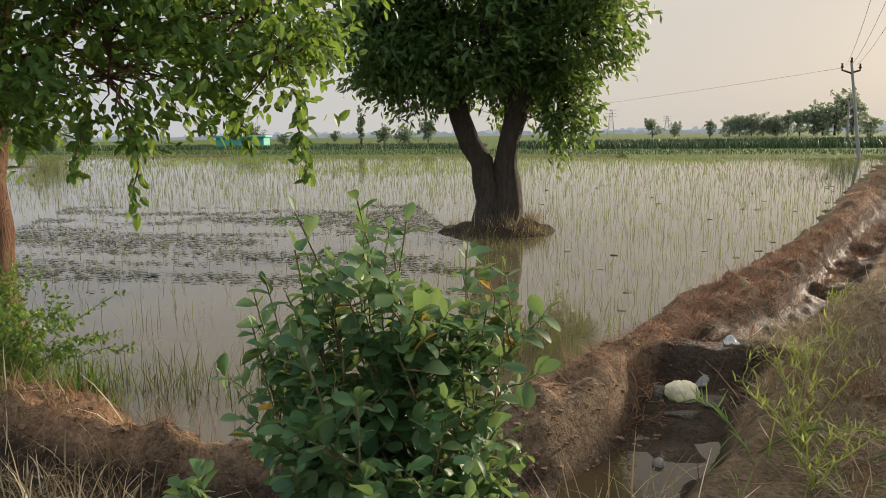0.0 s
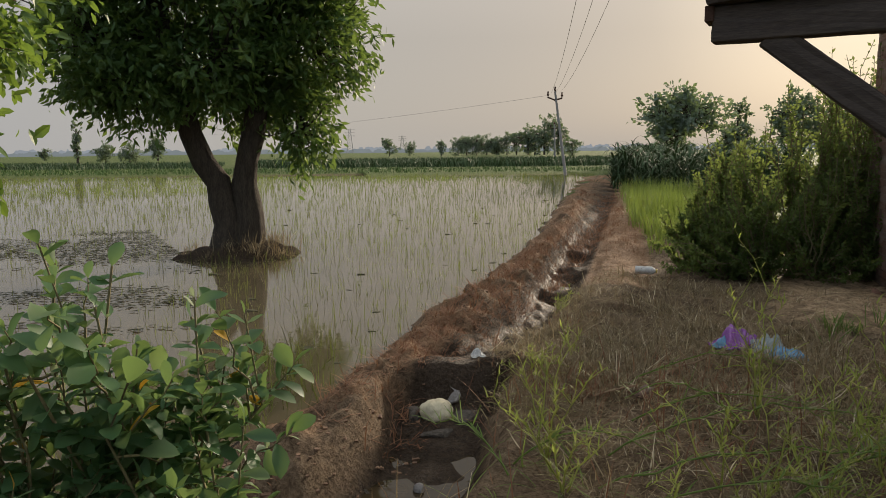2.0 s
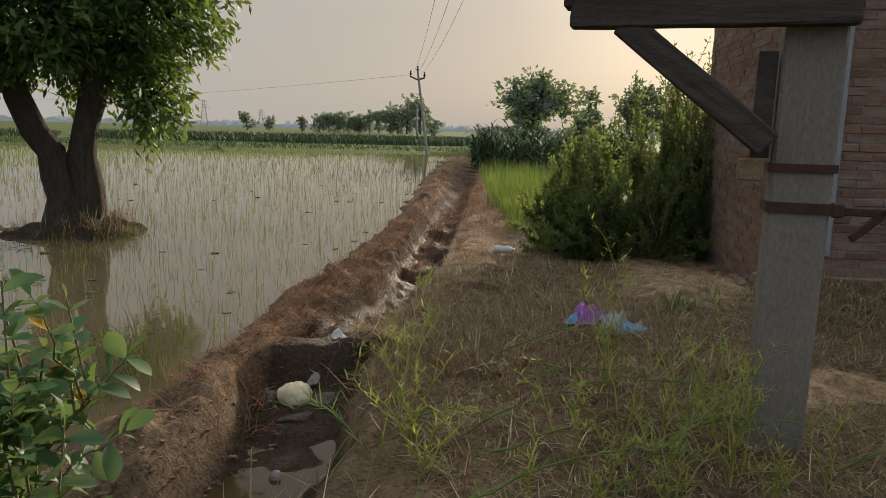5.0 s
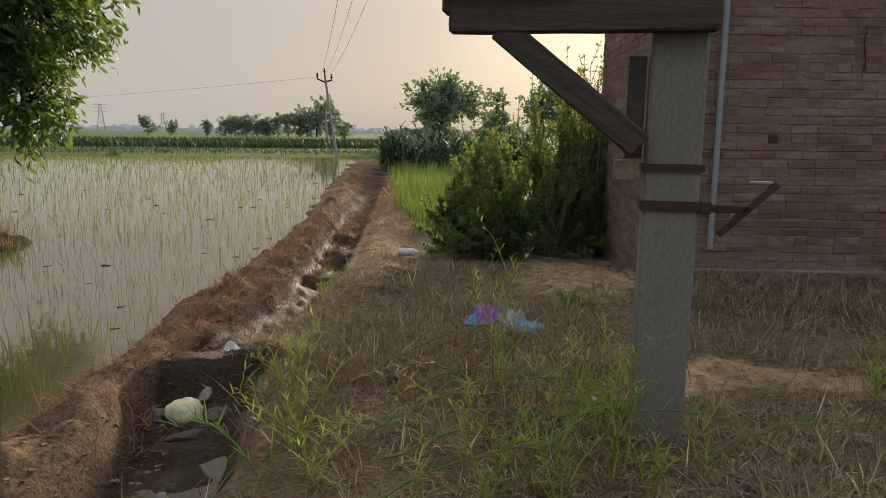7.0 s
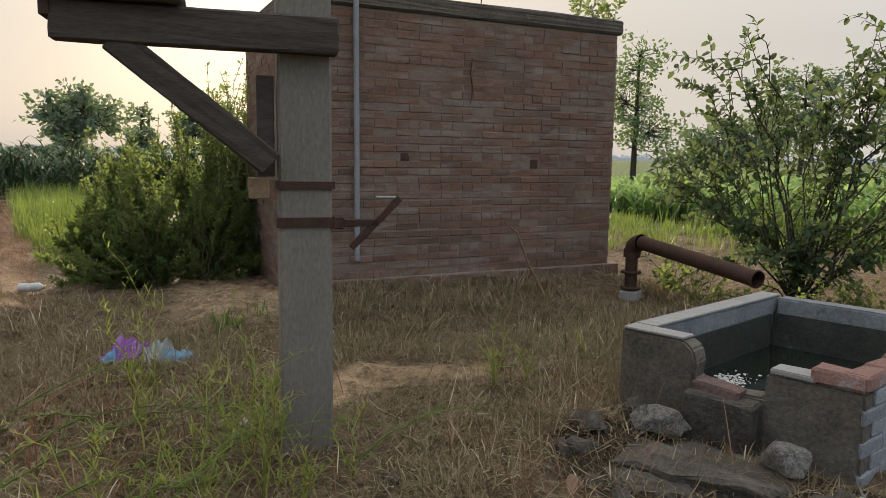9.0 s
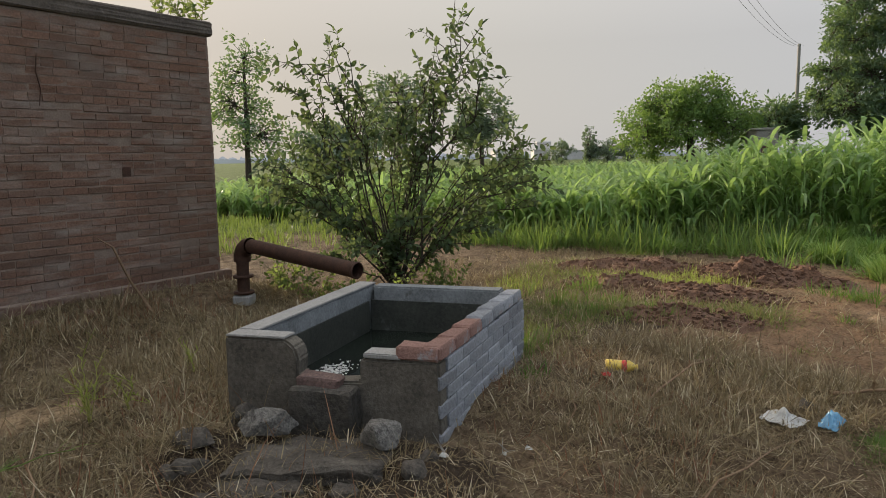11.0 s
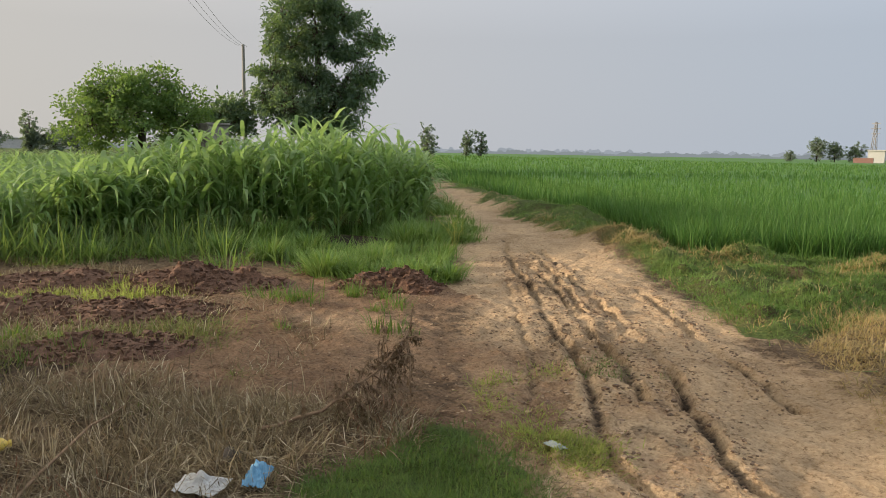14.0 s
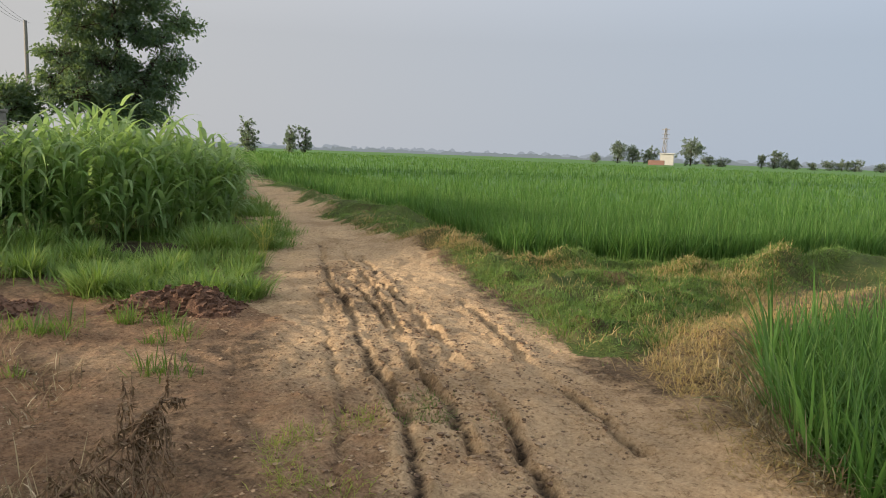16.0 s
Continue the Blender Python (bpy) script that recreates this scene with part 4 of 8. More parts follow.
for hx, hz in HOLES:
    local_box("putlog_hole", hx - 0.045, hx + 0.045, -0.004, 0.0, hz - 0.045, hz + 0.045, M_RUST, front, 0.0, "dark putlog hole")
# grey pipe up the front wall
pv = Bag()
pv.tube([(0.52, -0.06, 0.42), (0.52, -0.06, 1.2), (0.515, -0.06, 2.0), (0.51, -0.06, 3.2)], [0.026] * 4, 12)
pv.make("drain_pipe", M_PVC, shed, True, "grey plastic pipe fixed to the front wall")
rods = Bag()
for rx, tilt in ((1.53, -0.1), (1.88, 0.05)):
    rods.tube([(rx, 0.1, SHED_H + 0.1), (rx + tilt, 0.1, SHED_H + 0.45)], [0.006, 0.006], 6)
rods.make("reinforcing_rod", M_RUST, shed, True, "rusty steel rods standing out of the roof")
crack = Bag()
crack.tube(np.array([(1.73, -0.028, 1.95), (1.75, -0.028, 2.1), (1.72, -0.028, 2.25), (1.74, -0.028, 2.4)]), [0.004, 0.007, 0.007, 0.004], 4)
crack.make("wall_crack", M_RUST, front, False, "dark crack in the brickwork")

# ---- concrete pillar with a beam and a brace ----
C0, C1 = Vector((2.87, 2.51, 0)), Vector((3.06, 2.36, 0))
gantry = thing("pole_frame", (C0 + C1) / 2, "grey concrete post carrying a dark beam on a slanting brace", "post")
gantry.rotation_euler.z = math.atan2(C1.y - C0.y, C1.x - C0.x)
PW = (C1 - C0).length
local_box("post", -PW / 2, PW / 2, 0.0, 0.16, -0.15, 7.3, M_POST, gantry, 0.012, "", 0)
local_box("beam", -1.005, PW / 2 + 0.02, -0.10, -0.004, 1.862, 2.018, M_BEAM, gantry, 0.008, "", 6, 0.003)
local_box("cross_plank", -1.03, -0.505, -0.15, 0.2, 2.021, 2.26, M_BEAM, gantry, 0.01, "", 4, 0.006)
local_box("splice_plate", -1.035, -0.995, -0.105, 0.02, 1.95, 2.019, M_RUST, gantry, 0.004, "rusty plate on the beam's end")
bm = box_bm(0.117, 0.07, 0.81, 0.006, 0.003, 3, random.Random(9))
bmesh.ops.rotate(bm, cent=(0, 0, 0), matrix=Matrix.Rotation(radians(-50.7), 3, "Y"), verts=bm.verts)
bmesh.ops.translate(bm, vec=(-0.155, -0.052, 1.375), verts=bm.verts)
part("brace", bm, M_BEAM, gantry)
for z, hgt in ((1.265, 0.035), (1.09, 0.045)):
    bm = bmesh.new()
    for x0, x1, y0, y1 in ((-PW / 2 - 0.012, PW / 2 + 0.012, -0.012, -0.002), (-PW / 2 - 0.012, -PW / 2 - 0.002, 0, 0.17), (PW / 2 + 0.002, PW / 2 + 0.012, 0, 0.17), (-PW / 2 - 0.012, PW / 2 + 0.012, 0.162, 0.172)):
        g = bmesh.ops.create_cube(bm, size=1)["verts"]
        bmesh.ops.scale(bm, vec=(x1 - x0, y1 - y0, hgt), verts=g)
        bmesh.ops.translate(bm, vec=((x0 + x1) / 2, (y0 + y1) / 2, z + hgt / 2), verts=g)
    part("clamp_strap", bm, M_RUST, gantry, "rusty steel strap")
local_box("angle_iron", -PW / 2 - 0.09, -PW / 2 - 0.014, 0.03, 0.10, 1.32, 1.77, M_BEAM, gantry, 0.004, "rusty angle iron beside the post")
local_box("wood_block", -PW / 2 - 0.135, -PW / 2 - 0.04, 0.0, 0.06, 1.22, 1.315, M_DRYTWIG, gantry, 0.006, "weathered wooden block")
local_box("bracket_arm", PW / 2 + 0.013, PW / 2 + 0.22, -0.01, 0.02, 1.09, 1.125, M_RUST, gantry, 0.004, "rusty flat bar")
local_box("bolt_block", PW / 2 + 0.004, PW / 2 + 0.05, -0.022, 0.032, 1.08, 1.14, M_RUST, gantry, 0.006)
bm = box_bm(0.032, 0.028, 0.33, 0.004)
bmesh.ops.rotate(bm, cent=(0, 0, 0), matrix=Matrix.Rotation(radians(45), 3, "Y"), verts=bm.verts)
bmesh.ops.translate(bm, vec=(PW / 2 + 0.088, 0.004, 0.99), verts=bm.verts)
part("bracket_strut", bm, M_RUST, gantry)
local_box("bent_tab", PW / 2 + 0.21, PW / 2 + 0.30, -0.012, 0.03, 1.222, 1.232, M_PVC, gantry, 0.002, "pale bent metal tab")

# ---- water tank ----
TA, TF, TE, TB = (Vector(q) for q in ((4.36, 1.43, 0), (4.15, 0.235, 0), (5.78, -0.21, 0), (6.02, 1.02, 0)))
TH, TT = 0.50, 0.13
tank = thing("water_tank", TA, "open brick and cement water tank with a broken spout gap", "water tank")


def wall_between(name, p, q, z0, z1, inward, mat, t0=0.0, t1=1.0, label="", thick=TT, cut=0.0, bevel=0.012):
    """A plastered wall from p to q (fractions t0 to t1 of the way), thickened inwards."""
    d = q - p
    a, b = p + d * t0, p + d * t1
    u = d.normalized()
    nrm = Vector((-u.y, u.x, 0))
    if nrm.dot(inward - (p + q) / 2) < 0:
        nrm = -nrm
    bm = bmesh.new()
    vs = [bm.verts.new(w) for w in (a, b, b + nrm * thick - u * cut, a + nrm * thick + u * cut)]
    fc = bm.faces.new(vs)
    g = bmesh.ops.extrude_face_region(bm, geom=[fc])["geom"]
    bmesh.ops.translate(bm, vec=(0, 0, z1 - z0), verts=[w for w in g if isinstance(w, bmesh.types.BMVert)])
    bmesh.ops.translate(bm, vec=(-TA.x, -TA.y, z0), verts=bm.verts)
    bmesh.ops.recalc_face_normals(bm, faces=bm.faces[:])
    bmesh.ops.bevel(bm, geom=bm.edges[:], offset=bevel, segments=2, affect="EDGES")
    for v in bm.verts:
        v.co += Vector((noise.noise(v.co * 9), noise.noise(v.co * 9 + Vector((5, 0, 0))), noise.noise(v.co * 7 + Vector((0, 9, 0))))) * 0.006
    return part(name, bm, mat, tank, label)


TC = (TA + TE) / 2
wall_between("left_wall", TA, TB, -0.1, TH, TC, M_PLASTER, 0.079, 1, "plastered wall with a rim coloured pale for sun")
wall_between("back_wall", TB, TE, -0.1, TH, TC, M_PLASTER, 0.115, 0.885)
right = wall_between("right_wall", TF + (TC - TF).normalized() * 0.012, TE + (TC - TE).normalized() * 0.012, -0.1, TH - 0.07, TC, M_PLASTER, 0.08, 1)
# Lining colour joins real wet algae with the shade inside the tank.
M_LINING = surface("wet_algae_and_shade_cement", (0.018, 0.02, 0.017), (0.06, 0.062, 0.05), 3.5, 40, 0.55, 0.6, 0.006, spots=((0.11, 0.115, 0.105), 4.0, 0.62))
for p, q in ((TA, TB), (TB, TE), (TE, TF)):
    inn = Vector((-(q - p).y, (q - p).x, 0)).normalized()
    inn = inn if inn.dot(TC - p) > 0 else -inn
    wall_between("wet_shaded_lining", p + inn * (TT + 0.012), q + inn * (TT + 0.012), 0.05, TH - 0.1, TC, M_LINING, 0.11, 0.89, "wet algae-stained lining, darkened for inner shade", 0.012, 0, 0.002)
fd = TF - TA
fu = fd.normalized()
fn = Vector((-fu.y, fu.x, 0))
fn = fn if fn.dot(TC - TA) > 0 else -fn
bm = bmesh.new()
outline = [(0.0, -0.1), (0.004, TH), (0.30, TH), (0.345, TH - 0.035), (0.36, 0.40), (0.352, 0.305), (0.47, 0.285), (0.56, 0.295), (0.645, 0.30), (0.638, 0.38), (0.645, TH - 0.075), (0.995, TH - 0.075), (1.0, -0.1)]
face = bm.faces.new([bm.verts.new(fu * (t * fd.length) + Vector((0, 0, z))) for t, z in outline])
g = bmesh.ops.extrude_face_region(bm, geom=[face])["geom"]
bmesh.ops.translate(bm, vec=fn * TT, verts=[w for w in g if isinstance(w, bmesh.types.BMVert)])
bmesh.ops.recalc_face_normals(bm, faces=bm.faces[:])
bmesh.ops.bevel(bm, geom=bm.edges[:], offset=0.012, segments=2, affect="EDGES")
for v in bm.verts:
    v.co += Vector((noise.noise(v.co * 9), noise.noise(v.co * 9 + Vector((5, 0, 0))), noise.noise(v.co * 7 + Vector((0, 9, 0))))) * 0.008
part("front_wall", bm, M_TANKFRONT, tank, "water-stained cement front wall with a broken spout gap")
bm = box_bm((0.645 - 0.352) * fd.length, 0.13, 0.385, 0.014, 0.004, 4, random.Random(61))
for v in bm.verts:
    v.co += Vector((noise.noise(v.co * 7), noise.noise(v.co * 7 + Vector((5, 0, 0))), 1.6 * noise.noise(v.co * 8 + Vector((0, 9, 0))))) * 0.014
bmesh.ops.rotate(bm, cent=(0, 0, 0), matrix=Matrix.Rotation(math.atan2(fu.y, fu.x), 3, "Z"), verts=bm.verts)
bmesh.ops.translate(bm, vec=fu * (0.5 * fd.length) - fn * 0.062 + Vector((0, 0, -0.1)), verts=bm.verts)
part("spout_block", bm, M_WETCEMENT, tank, "dark wet concrete spout block under the gap")
# First two caps: sunlight on the rim put into a pale colour.
wall_between("pale_cap", TA, TB, TH + 0.002, TH + 0.014, TC, M_POLE, 0.081, 0.985, "cement rim coloured pale for the sun on it", TT, 0, 0.004)
wall_between("pale_cap", TA, TF, TH + 0.002, TH + 0.014, TC, M_POLE, 0.01, 0.30, "cement rim coloured pale for the sun on it", TT, 0, 0.004)
wall_between("pale_cap", TA, TF, TH - 0.072, TH - 0.045, TC, M_POLE, 0.66, 0.83, "whitewashed cap", TT, 0, 0.006)
d = (TE - TF)
u = d.normalized()
ang = math.atan2(u.y, u.x)
tb_meshes = []
for q in range(8):
    me = bpy.data.meshes.new("tank_brick")
    bm = box_bm(0.226, 0.028, 0.07, 0.006, 0.0035, 0, random.Random(50 + q))
    bm.to_mesh(me)
    bm.free()
    me.materials.append(M_TBRICK)
    tb_meshes.append(me)
cop = bpy.data.meshes.new("coping_brick")
bm = box_bm(0.225, 0.118, 0.07, 0.012, 0.005, 0, random.Random(3))
bm.to_mesh(cop)
bm.free()
cop.materials.append(M_COPING)
cop2 = cop.copy()
cop2.materials[0] = M_TBRICK
nout = Vector((u.y, -u.x, 0))
for row in range(6):
    s = 0.115 if row % 2 else 0.0
    while s < d.length - 0.02:
        a, b = s, min(s + 0.232, d.length)
        mid = (a + b) / 2
        pt = TF + u * mid + nout * rb.uniform(-0.016, -0.010)
        ob = new("brick", tb_meshes[rb.randrange(8)])
        ob.parent = right
        ob.location = (pt.x - TA.x, pt.y - TA.y, row * 0.0745 - 0.02)
        ob.rotation_euler = (rb.uniform(-.02, .02), rb.uniform(-.02, .02), ang + rb.uniform(-.015, .015))
        ob.scale = ((b - a) / 0.232, 1, 1)
        s += 0.232
s = 0.0
k = 0
while s < d.length - 0.1:
    pt = TF + u * (s + 0.116) - nout * 0.055
    ob = new("coping_brick", cop if k < 3 else cop2)
    ob.parent = right
    ob.location = (pt.x - TA.x, pt.y - TA.y, TH - 0.068 + rb.uniform(-0.004, 0.004))
    ob.rotation_euler = (rb.uniform(-.02, .02), rb.uniform(-.02, .02), ang + rb.uniform(-.03, .03))
    s += 0.232
    k += 1
fdir = (TF - TA).normalized()
pt = TF - fdir * 0.125 + u * 0.055
ob = new("coping_brick", cop)
ob.parent = right
ob.location = (pt.x - TA.x + 0.0, pt.y - TA.y, TH - 0.068)
ob.rotation_euler = (0.02, 0.0, math.atan2(fdir.y, fdir.x))
inner = [TA.lerp(TC, 0.08), TF.lerp(TC, 0.08), TE.lerp(TC, 0.08), TB.lerp(TC, 0.08)]
sheet("tank_water", [(q.x, q.y) for q in inner], 0.175, M_TANKW, "dark still water inside the tank", "water")


lip = TA.lerp(TF, 0.47) - fn * 0.02
lip_mesh = cop.copy()
lip_mesh.materials[0] = surface("stained_brick", (0.06, 0.042, 0.037), (0.20, 0.125, 0.105), 9, 60, 0.85, 0.8, 0.01)
ob = new("lip_brick", lip_mesh)
ob.parent = tank
ob.location = (lip.x - TA.x, lip.y - TA.y, 0.262)
ob.rotation_euler = (0.06, 0.05, math.atan2(fdir.y, fdir.x) + 0.05)
tagged(ob, "pinkish worn brick set in the spout gap")
flakes = Bag()
fr = np.random.default_rng(44)
for q in range(150):
    c = Vector((4.83, 0.95, 0)) + fu * fr.normal(0, 0.05) + fn * fr.normal(0, 0.07)
    s_ = fr.uniform(0.003, 0.012)
    flakes.add(unit * np.array([s_, s_ * fr.uniform(0.4, 0.9), 0.004]) * fr.uniform(0.6, 1.3, (8, 3)) + np.array([c.x, c.y, 0.175]), unit_f)
tagged(flakes.make("floating_scraps", M_WHITE), "white scraps floating on the tank water", "litter", kind="stuff")


def chunk_bm(sx, sy, sz, seed):
    """A broken angular lump."""
    r = random.Random(seed)
    bm = bmesh.new()
    for _ in range(18):
        a, b = r.uniform(0, 6.283), r.uniform(-0.9, 1)
        c = (1 - b * b * 0.8) ** 0.5 * r.uniform(0.75, 1.0)
        bm.verts.new((math.cos(a) * c * sx * 0.55, math.sin(a) * c * sy * 0.55, max(-0.3, b) * sz * 0.6))
    bmesh.ops.convex_hull(bm, input=bm.verts[:])
    bmesh.ops.delete(bm, geom=[v for v in bm.verts if not v.link_faces], context="VERTS")
    bmesh.ops.bevel(bm, geom=bm.edges[:], offset=0.006, segments=1, affect="EDGES")
    bmesh.ops.triangulate(bm, faces=bm.faces[:])
    bmesh.ops.subdivide_edges(bm, edges=bm.edges[:], cuts=1)
    for v in bm.verts:
        v.co += v.co.normalized() * 0.05 * max(sx, sy) * noise.noise(v.co * 22 + Vector((seed, 0, 0)))
    bmesh.ops.translate(bm, vec=(0, 0, 0.16 * sz), verts=bm.verts)
    return bm


def rubble(x, y, sx, sy, sz, turn, seed, mat=M_DARKSLAB, label="broken lump of grey concrete by the tank", name="rubble_stone", category="stone", lift=0.0, level=3, rough=0.3):
    ob = part(name, chunk_bm(sx, sy, sz, seed), mat, None, "", False)
    ob.matrix_world = pose(x, y, at_z(x, y) - 0.015 + lift, 0, 0, turn)
    return tagged(ob, label, category, "rubble" if name == "rubble_stone" else "")


def slab(x, y, sx, sy, sz, turn, tilt, seed, label, z=None):
    bm = box_bm(sx, sy, sz, 0.012, 0.012, 4, random.Random(seed))
    for v in bm.verts:
        v.co += Vector((noise.noise(v.co * 6 + Vector((seed, 0, 0))), noise.noise(v.co * 6 + Vector((0, seed, 0))), noise.noise(v.co * 5 + Vector((0, 0, seed))))) * 0.05
    ob = part("concrete_slab", bm, M_DARKSLAB)
    ob.matrix_world = pose(x, y, (at_z(x, y) if z is None else z) - 0.02, tilt, 0, turn)
    return tagged(ob, label, "slab")


M_SPECK = surface("speckled_old_concrete", (0.035, 0.03, 0.026), (0.26, 0.24, 0.21), 38, 90, 0.92, 1.0, 0.012)
slab(3.87, 0.84, 0.42, 0.74, 0.085, 3, 0, 2, "broad broken concrete slab before the tank", 0.0)
slab(3.62, 0.98, 0.22, 0.36, 0.07, 12, -6, 4, "sunken broken edge of the concrete slab", -0.02)
rubble(4.05, 1.10, 0.16, 0.32, 0.17, 12, 3, M_SPECK, "pale speckled lump of old concrete against the tank", lift=0.06)
rubble(4.2, 1.27, 0.15, 0.2, 0.16, 40, 51, lift=0.02)
rubble(3.93, 0.50, 0.22, 0.24, 0.17, 60, 5, M_SPECK, "pale speckled lump of old concrete on the slab", lift=0.06)
rubble(3.72, 0.33, 0.17, 0.15, 0.1, 10, 6)
rubble(3.86, 0.27, 0.12, 0.1, 0.08, 70, 52)
rubble(3.60, 0.60, 0.18, 0.15, 0.1, 40, 7)
rubble(3.50, 0.86, 0.2, 0.13, 0.08, 70, 8)
rubble(3.52, 1.22, 0.16, 0.12, 0.08, 15, 53)
rubble(3.70, 1.42, 0.18, 0.14, 0.09, 120, 11)
rubble(3.88, 1.38, 0.2, 0.16, 0.11, 30, 54)
rubble(4.2, 1.52, 0.15, 0.13, 0.09, 0, 9)
rubble(3.42, 1.05, 0.14, 0.1, 0.06, 50, 55)
rubble(3.95, 1.45, 0.16, 0.2, 0.08, 15, 10)
rubble(3.72, 1.36, 0.2, 0.14, 0.09, 120, 11)
rubble(3.93, 0.2, 0.06, 0.07, 0.05, 0, 12, M_WHITE, "small pale stone in the straw")
rubble(4.02, -0.09, 0.06, 0.04, 0.04, 50, 13, M_WHITE, "small pale stone in the straw")
rubble(4.07, -0.2, 0.06, 0.06, 0.05, 0, 14, M_WHITE, "small pale stone in the straw")
rubble(4.72, -1.76, 0.14, 0.12, 0.09, 0, 15, label="grey stone lying in dry grass")
rubble(3.4, 1.25, 0.2, 0.1, 0.07, 30, 16, M_BRICK, "broken red brick half buried in straw", "brick_piece", "brick")
rubble(2.95, 1.9, 0.16, 0.1, 0.06, 80, 17, label="flat grey stone in the straw")

# ---- outlet pipe ----
pipe = thing("outlet_pipe", (7.42, 2.5, 0), "rusty steel pump outlet pipe on a concrete foot", "pipe")
local_box("footing", -0.09, 0.09, -0.09, 0.09, -0.12, 0.13, M_POLE, pipe, 0.015, "pale concrete footing")
pb = Bag()
pb.tube([(0, 0, 0.12), (0, 0, 0.3), (0, 0, 0.50)], [0.06, 0.06, 0.06], 16)
pb.make("riser", M_RUST, pipe, True)
pb = Bag()
arc = [(0, 0, 0.46)] + [(-0.53 * 0.14 * (1 - math.cos(a)), -0.85 * 0.14 * (1 - math.cos(a)), 0.50 + 0.12 * math.sin(a)) for a in np.linspace(0, math.pi / 2, 7)]
pb.tube(arc, [0.082] * len(arc), 16)
pb.make("elbow", M_RUST, pipe, True, "dark rusted elbow")
pb = Bag()
end = np.array([-0.84, -1.33, 0.50])
st = np.array([-0.07, -0.12, 0.62])
way = np.linspace(0, 1, 6)[:, None]
pts = st + (end - st) * way
pb.tube(pts, [0.068] * 6, 20)
pb.make("spout", M_RUST, pipe, True)
pb = Bag()
way = (end - st) / np.linalg.norm(end - st)
pb.tube([end - way * 0.03, end - way * 0.029, end - way * 0.001, end], [0.066, 0.074, 0.074, 0.066], 20)
pb.make("spout_rim", M_RUST, pipe, True)
for zz in (0.14, 0.30):
    pb = Bag()
    pb.tube([(0, 0, zz), (0, 0, zz + 0.001), (0, 0, zz + 0.025), (0, 0, zz + 0.026)], [0.05, 0.10, 0.10, 0.05], 16)
    pb.make("flange", M_RUST, pipe, True)


# ---- poles and wires ----
def power_pole(x, y, h, lean, label, arm=True, az=0.0, r0=0.14):
    e = thing("electric_pole", (x, y, at_z(x, y) - 0.3), label, "electric pole", "power line poles")
    top = np.array([lean[0], lean[1], h + 0.3])
    b = Bag()
    b.tube(bent((0, 0, 0), top, 6, 0.0), np.linspace(r0, r0 * 0.6, 6), 8)
    b.make("shaft", M_POLE, e, True)
    if arm:
        d = np.array([math.cos(az), math.sin(az), 0])
        b = Bag()
        b.tube([top - d * 0.62 + (0, 0, -0.35), top + (0, 0, -0.5), top + d * 0.62 + (0, 0, -0.35)], [0.05] * 3, 4)
        b.make("cross_arm", M_RUST, e)
        for q in (-0.6, 0.0, 0.6):
            b = Bag()
            o = top + d * q + (0, 0, -0.3 if q else 0.0)
            b.tube([o, o + (0, 0, 0.1), o + (0, 0, 0.13), o + (0, 0, 0.28)], [0.03, 0.09, 0.05, 0.05], 8)
            b.make("insulator", M_RUST, e, True)
    return np.array([x, y, at_z(x, y) - 0.3]) + top


def wire(a, b, sag, label="thin sagging power line wire"):
    t = np.linspace(0, 1, 24)[:, None]
    a, b = np.array(a, float), np.array(b, float)
    p = a + (b - a) * t
    p[:, 2] -= 4 * sag * (t * (1 - t))[:, 0]
    bag = Bag()
    bag.tube(p, [0.007] * 24, 4)
    return tagged(bag.make("power_wire", M_WIRE), label, "wire", "power line wires")


POLE1 = power_pole(14.87, 40.52, 5.05, (-0.68, 0.25), "leaning concrete electric pole in the flooded field", True, 0.5, 0.105)
POLE2 = power_pole(42.4, -16.1, 7.3, (0.0, 0.0), "upright electric pole among trees", False)
POLE3 = np.array([2.97, 2.5, 7.2])          # head of the concrete post
power_pole(26.5, 77, 4.1, (-0.1, 0), "distant electric pole beyond the paddy", True, 0.5)
for q in (-0.6, 0.0, 0.6):
    wire(POLE1 + (0.5 * q, 0.3 * q, -0.1), POLE3 + (q, 0, 0), 0.9)
    wire(POLE3 + (q, 0, 0), POLE2 + (0, q * 0.4, -0.1), 1.1)
wire(POLE1 + (-0.5, -0.3, -0.25), (-13.7, 87.8, 3.4), 0.35)

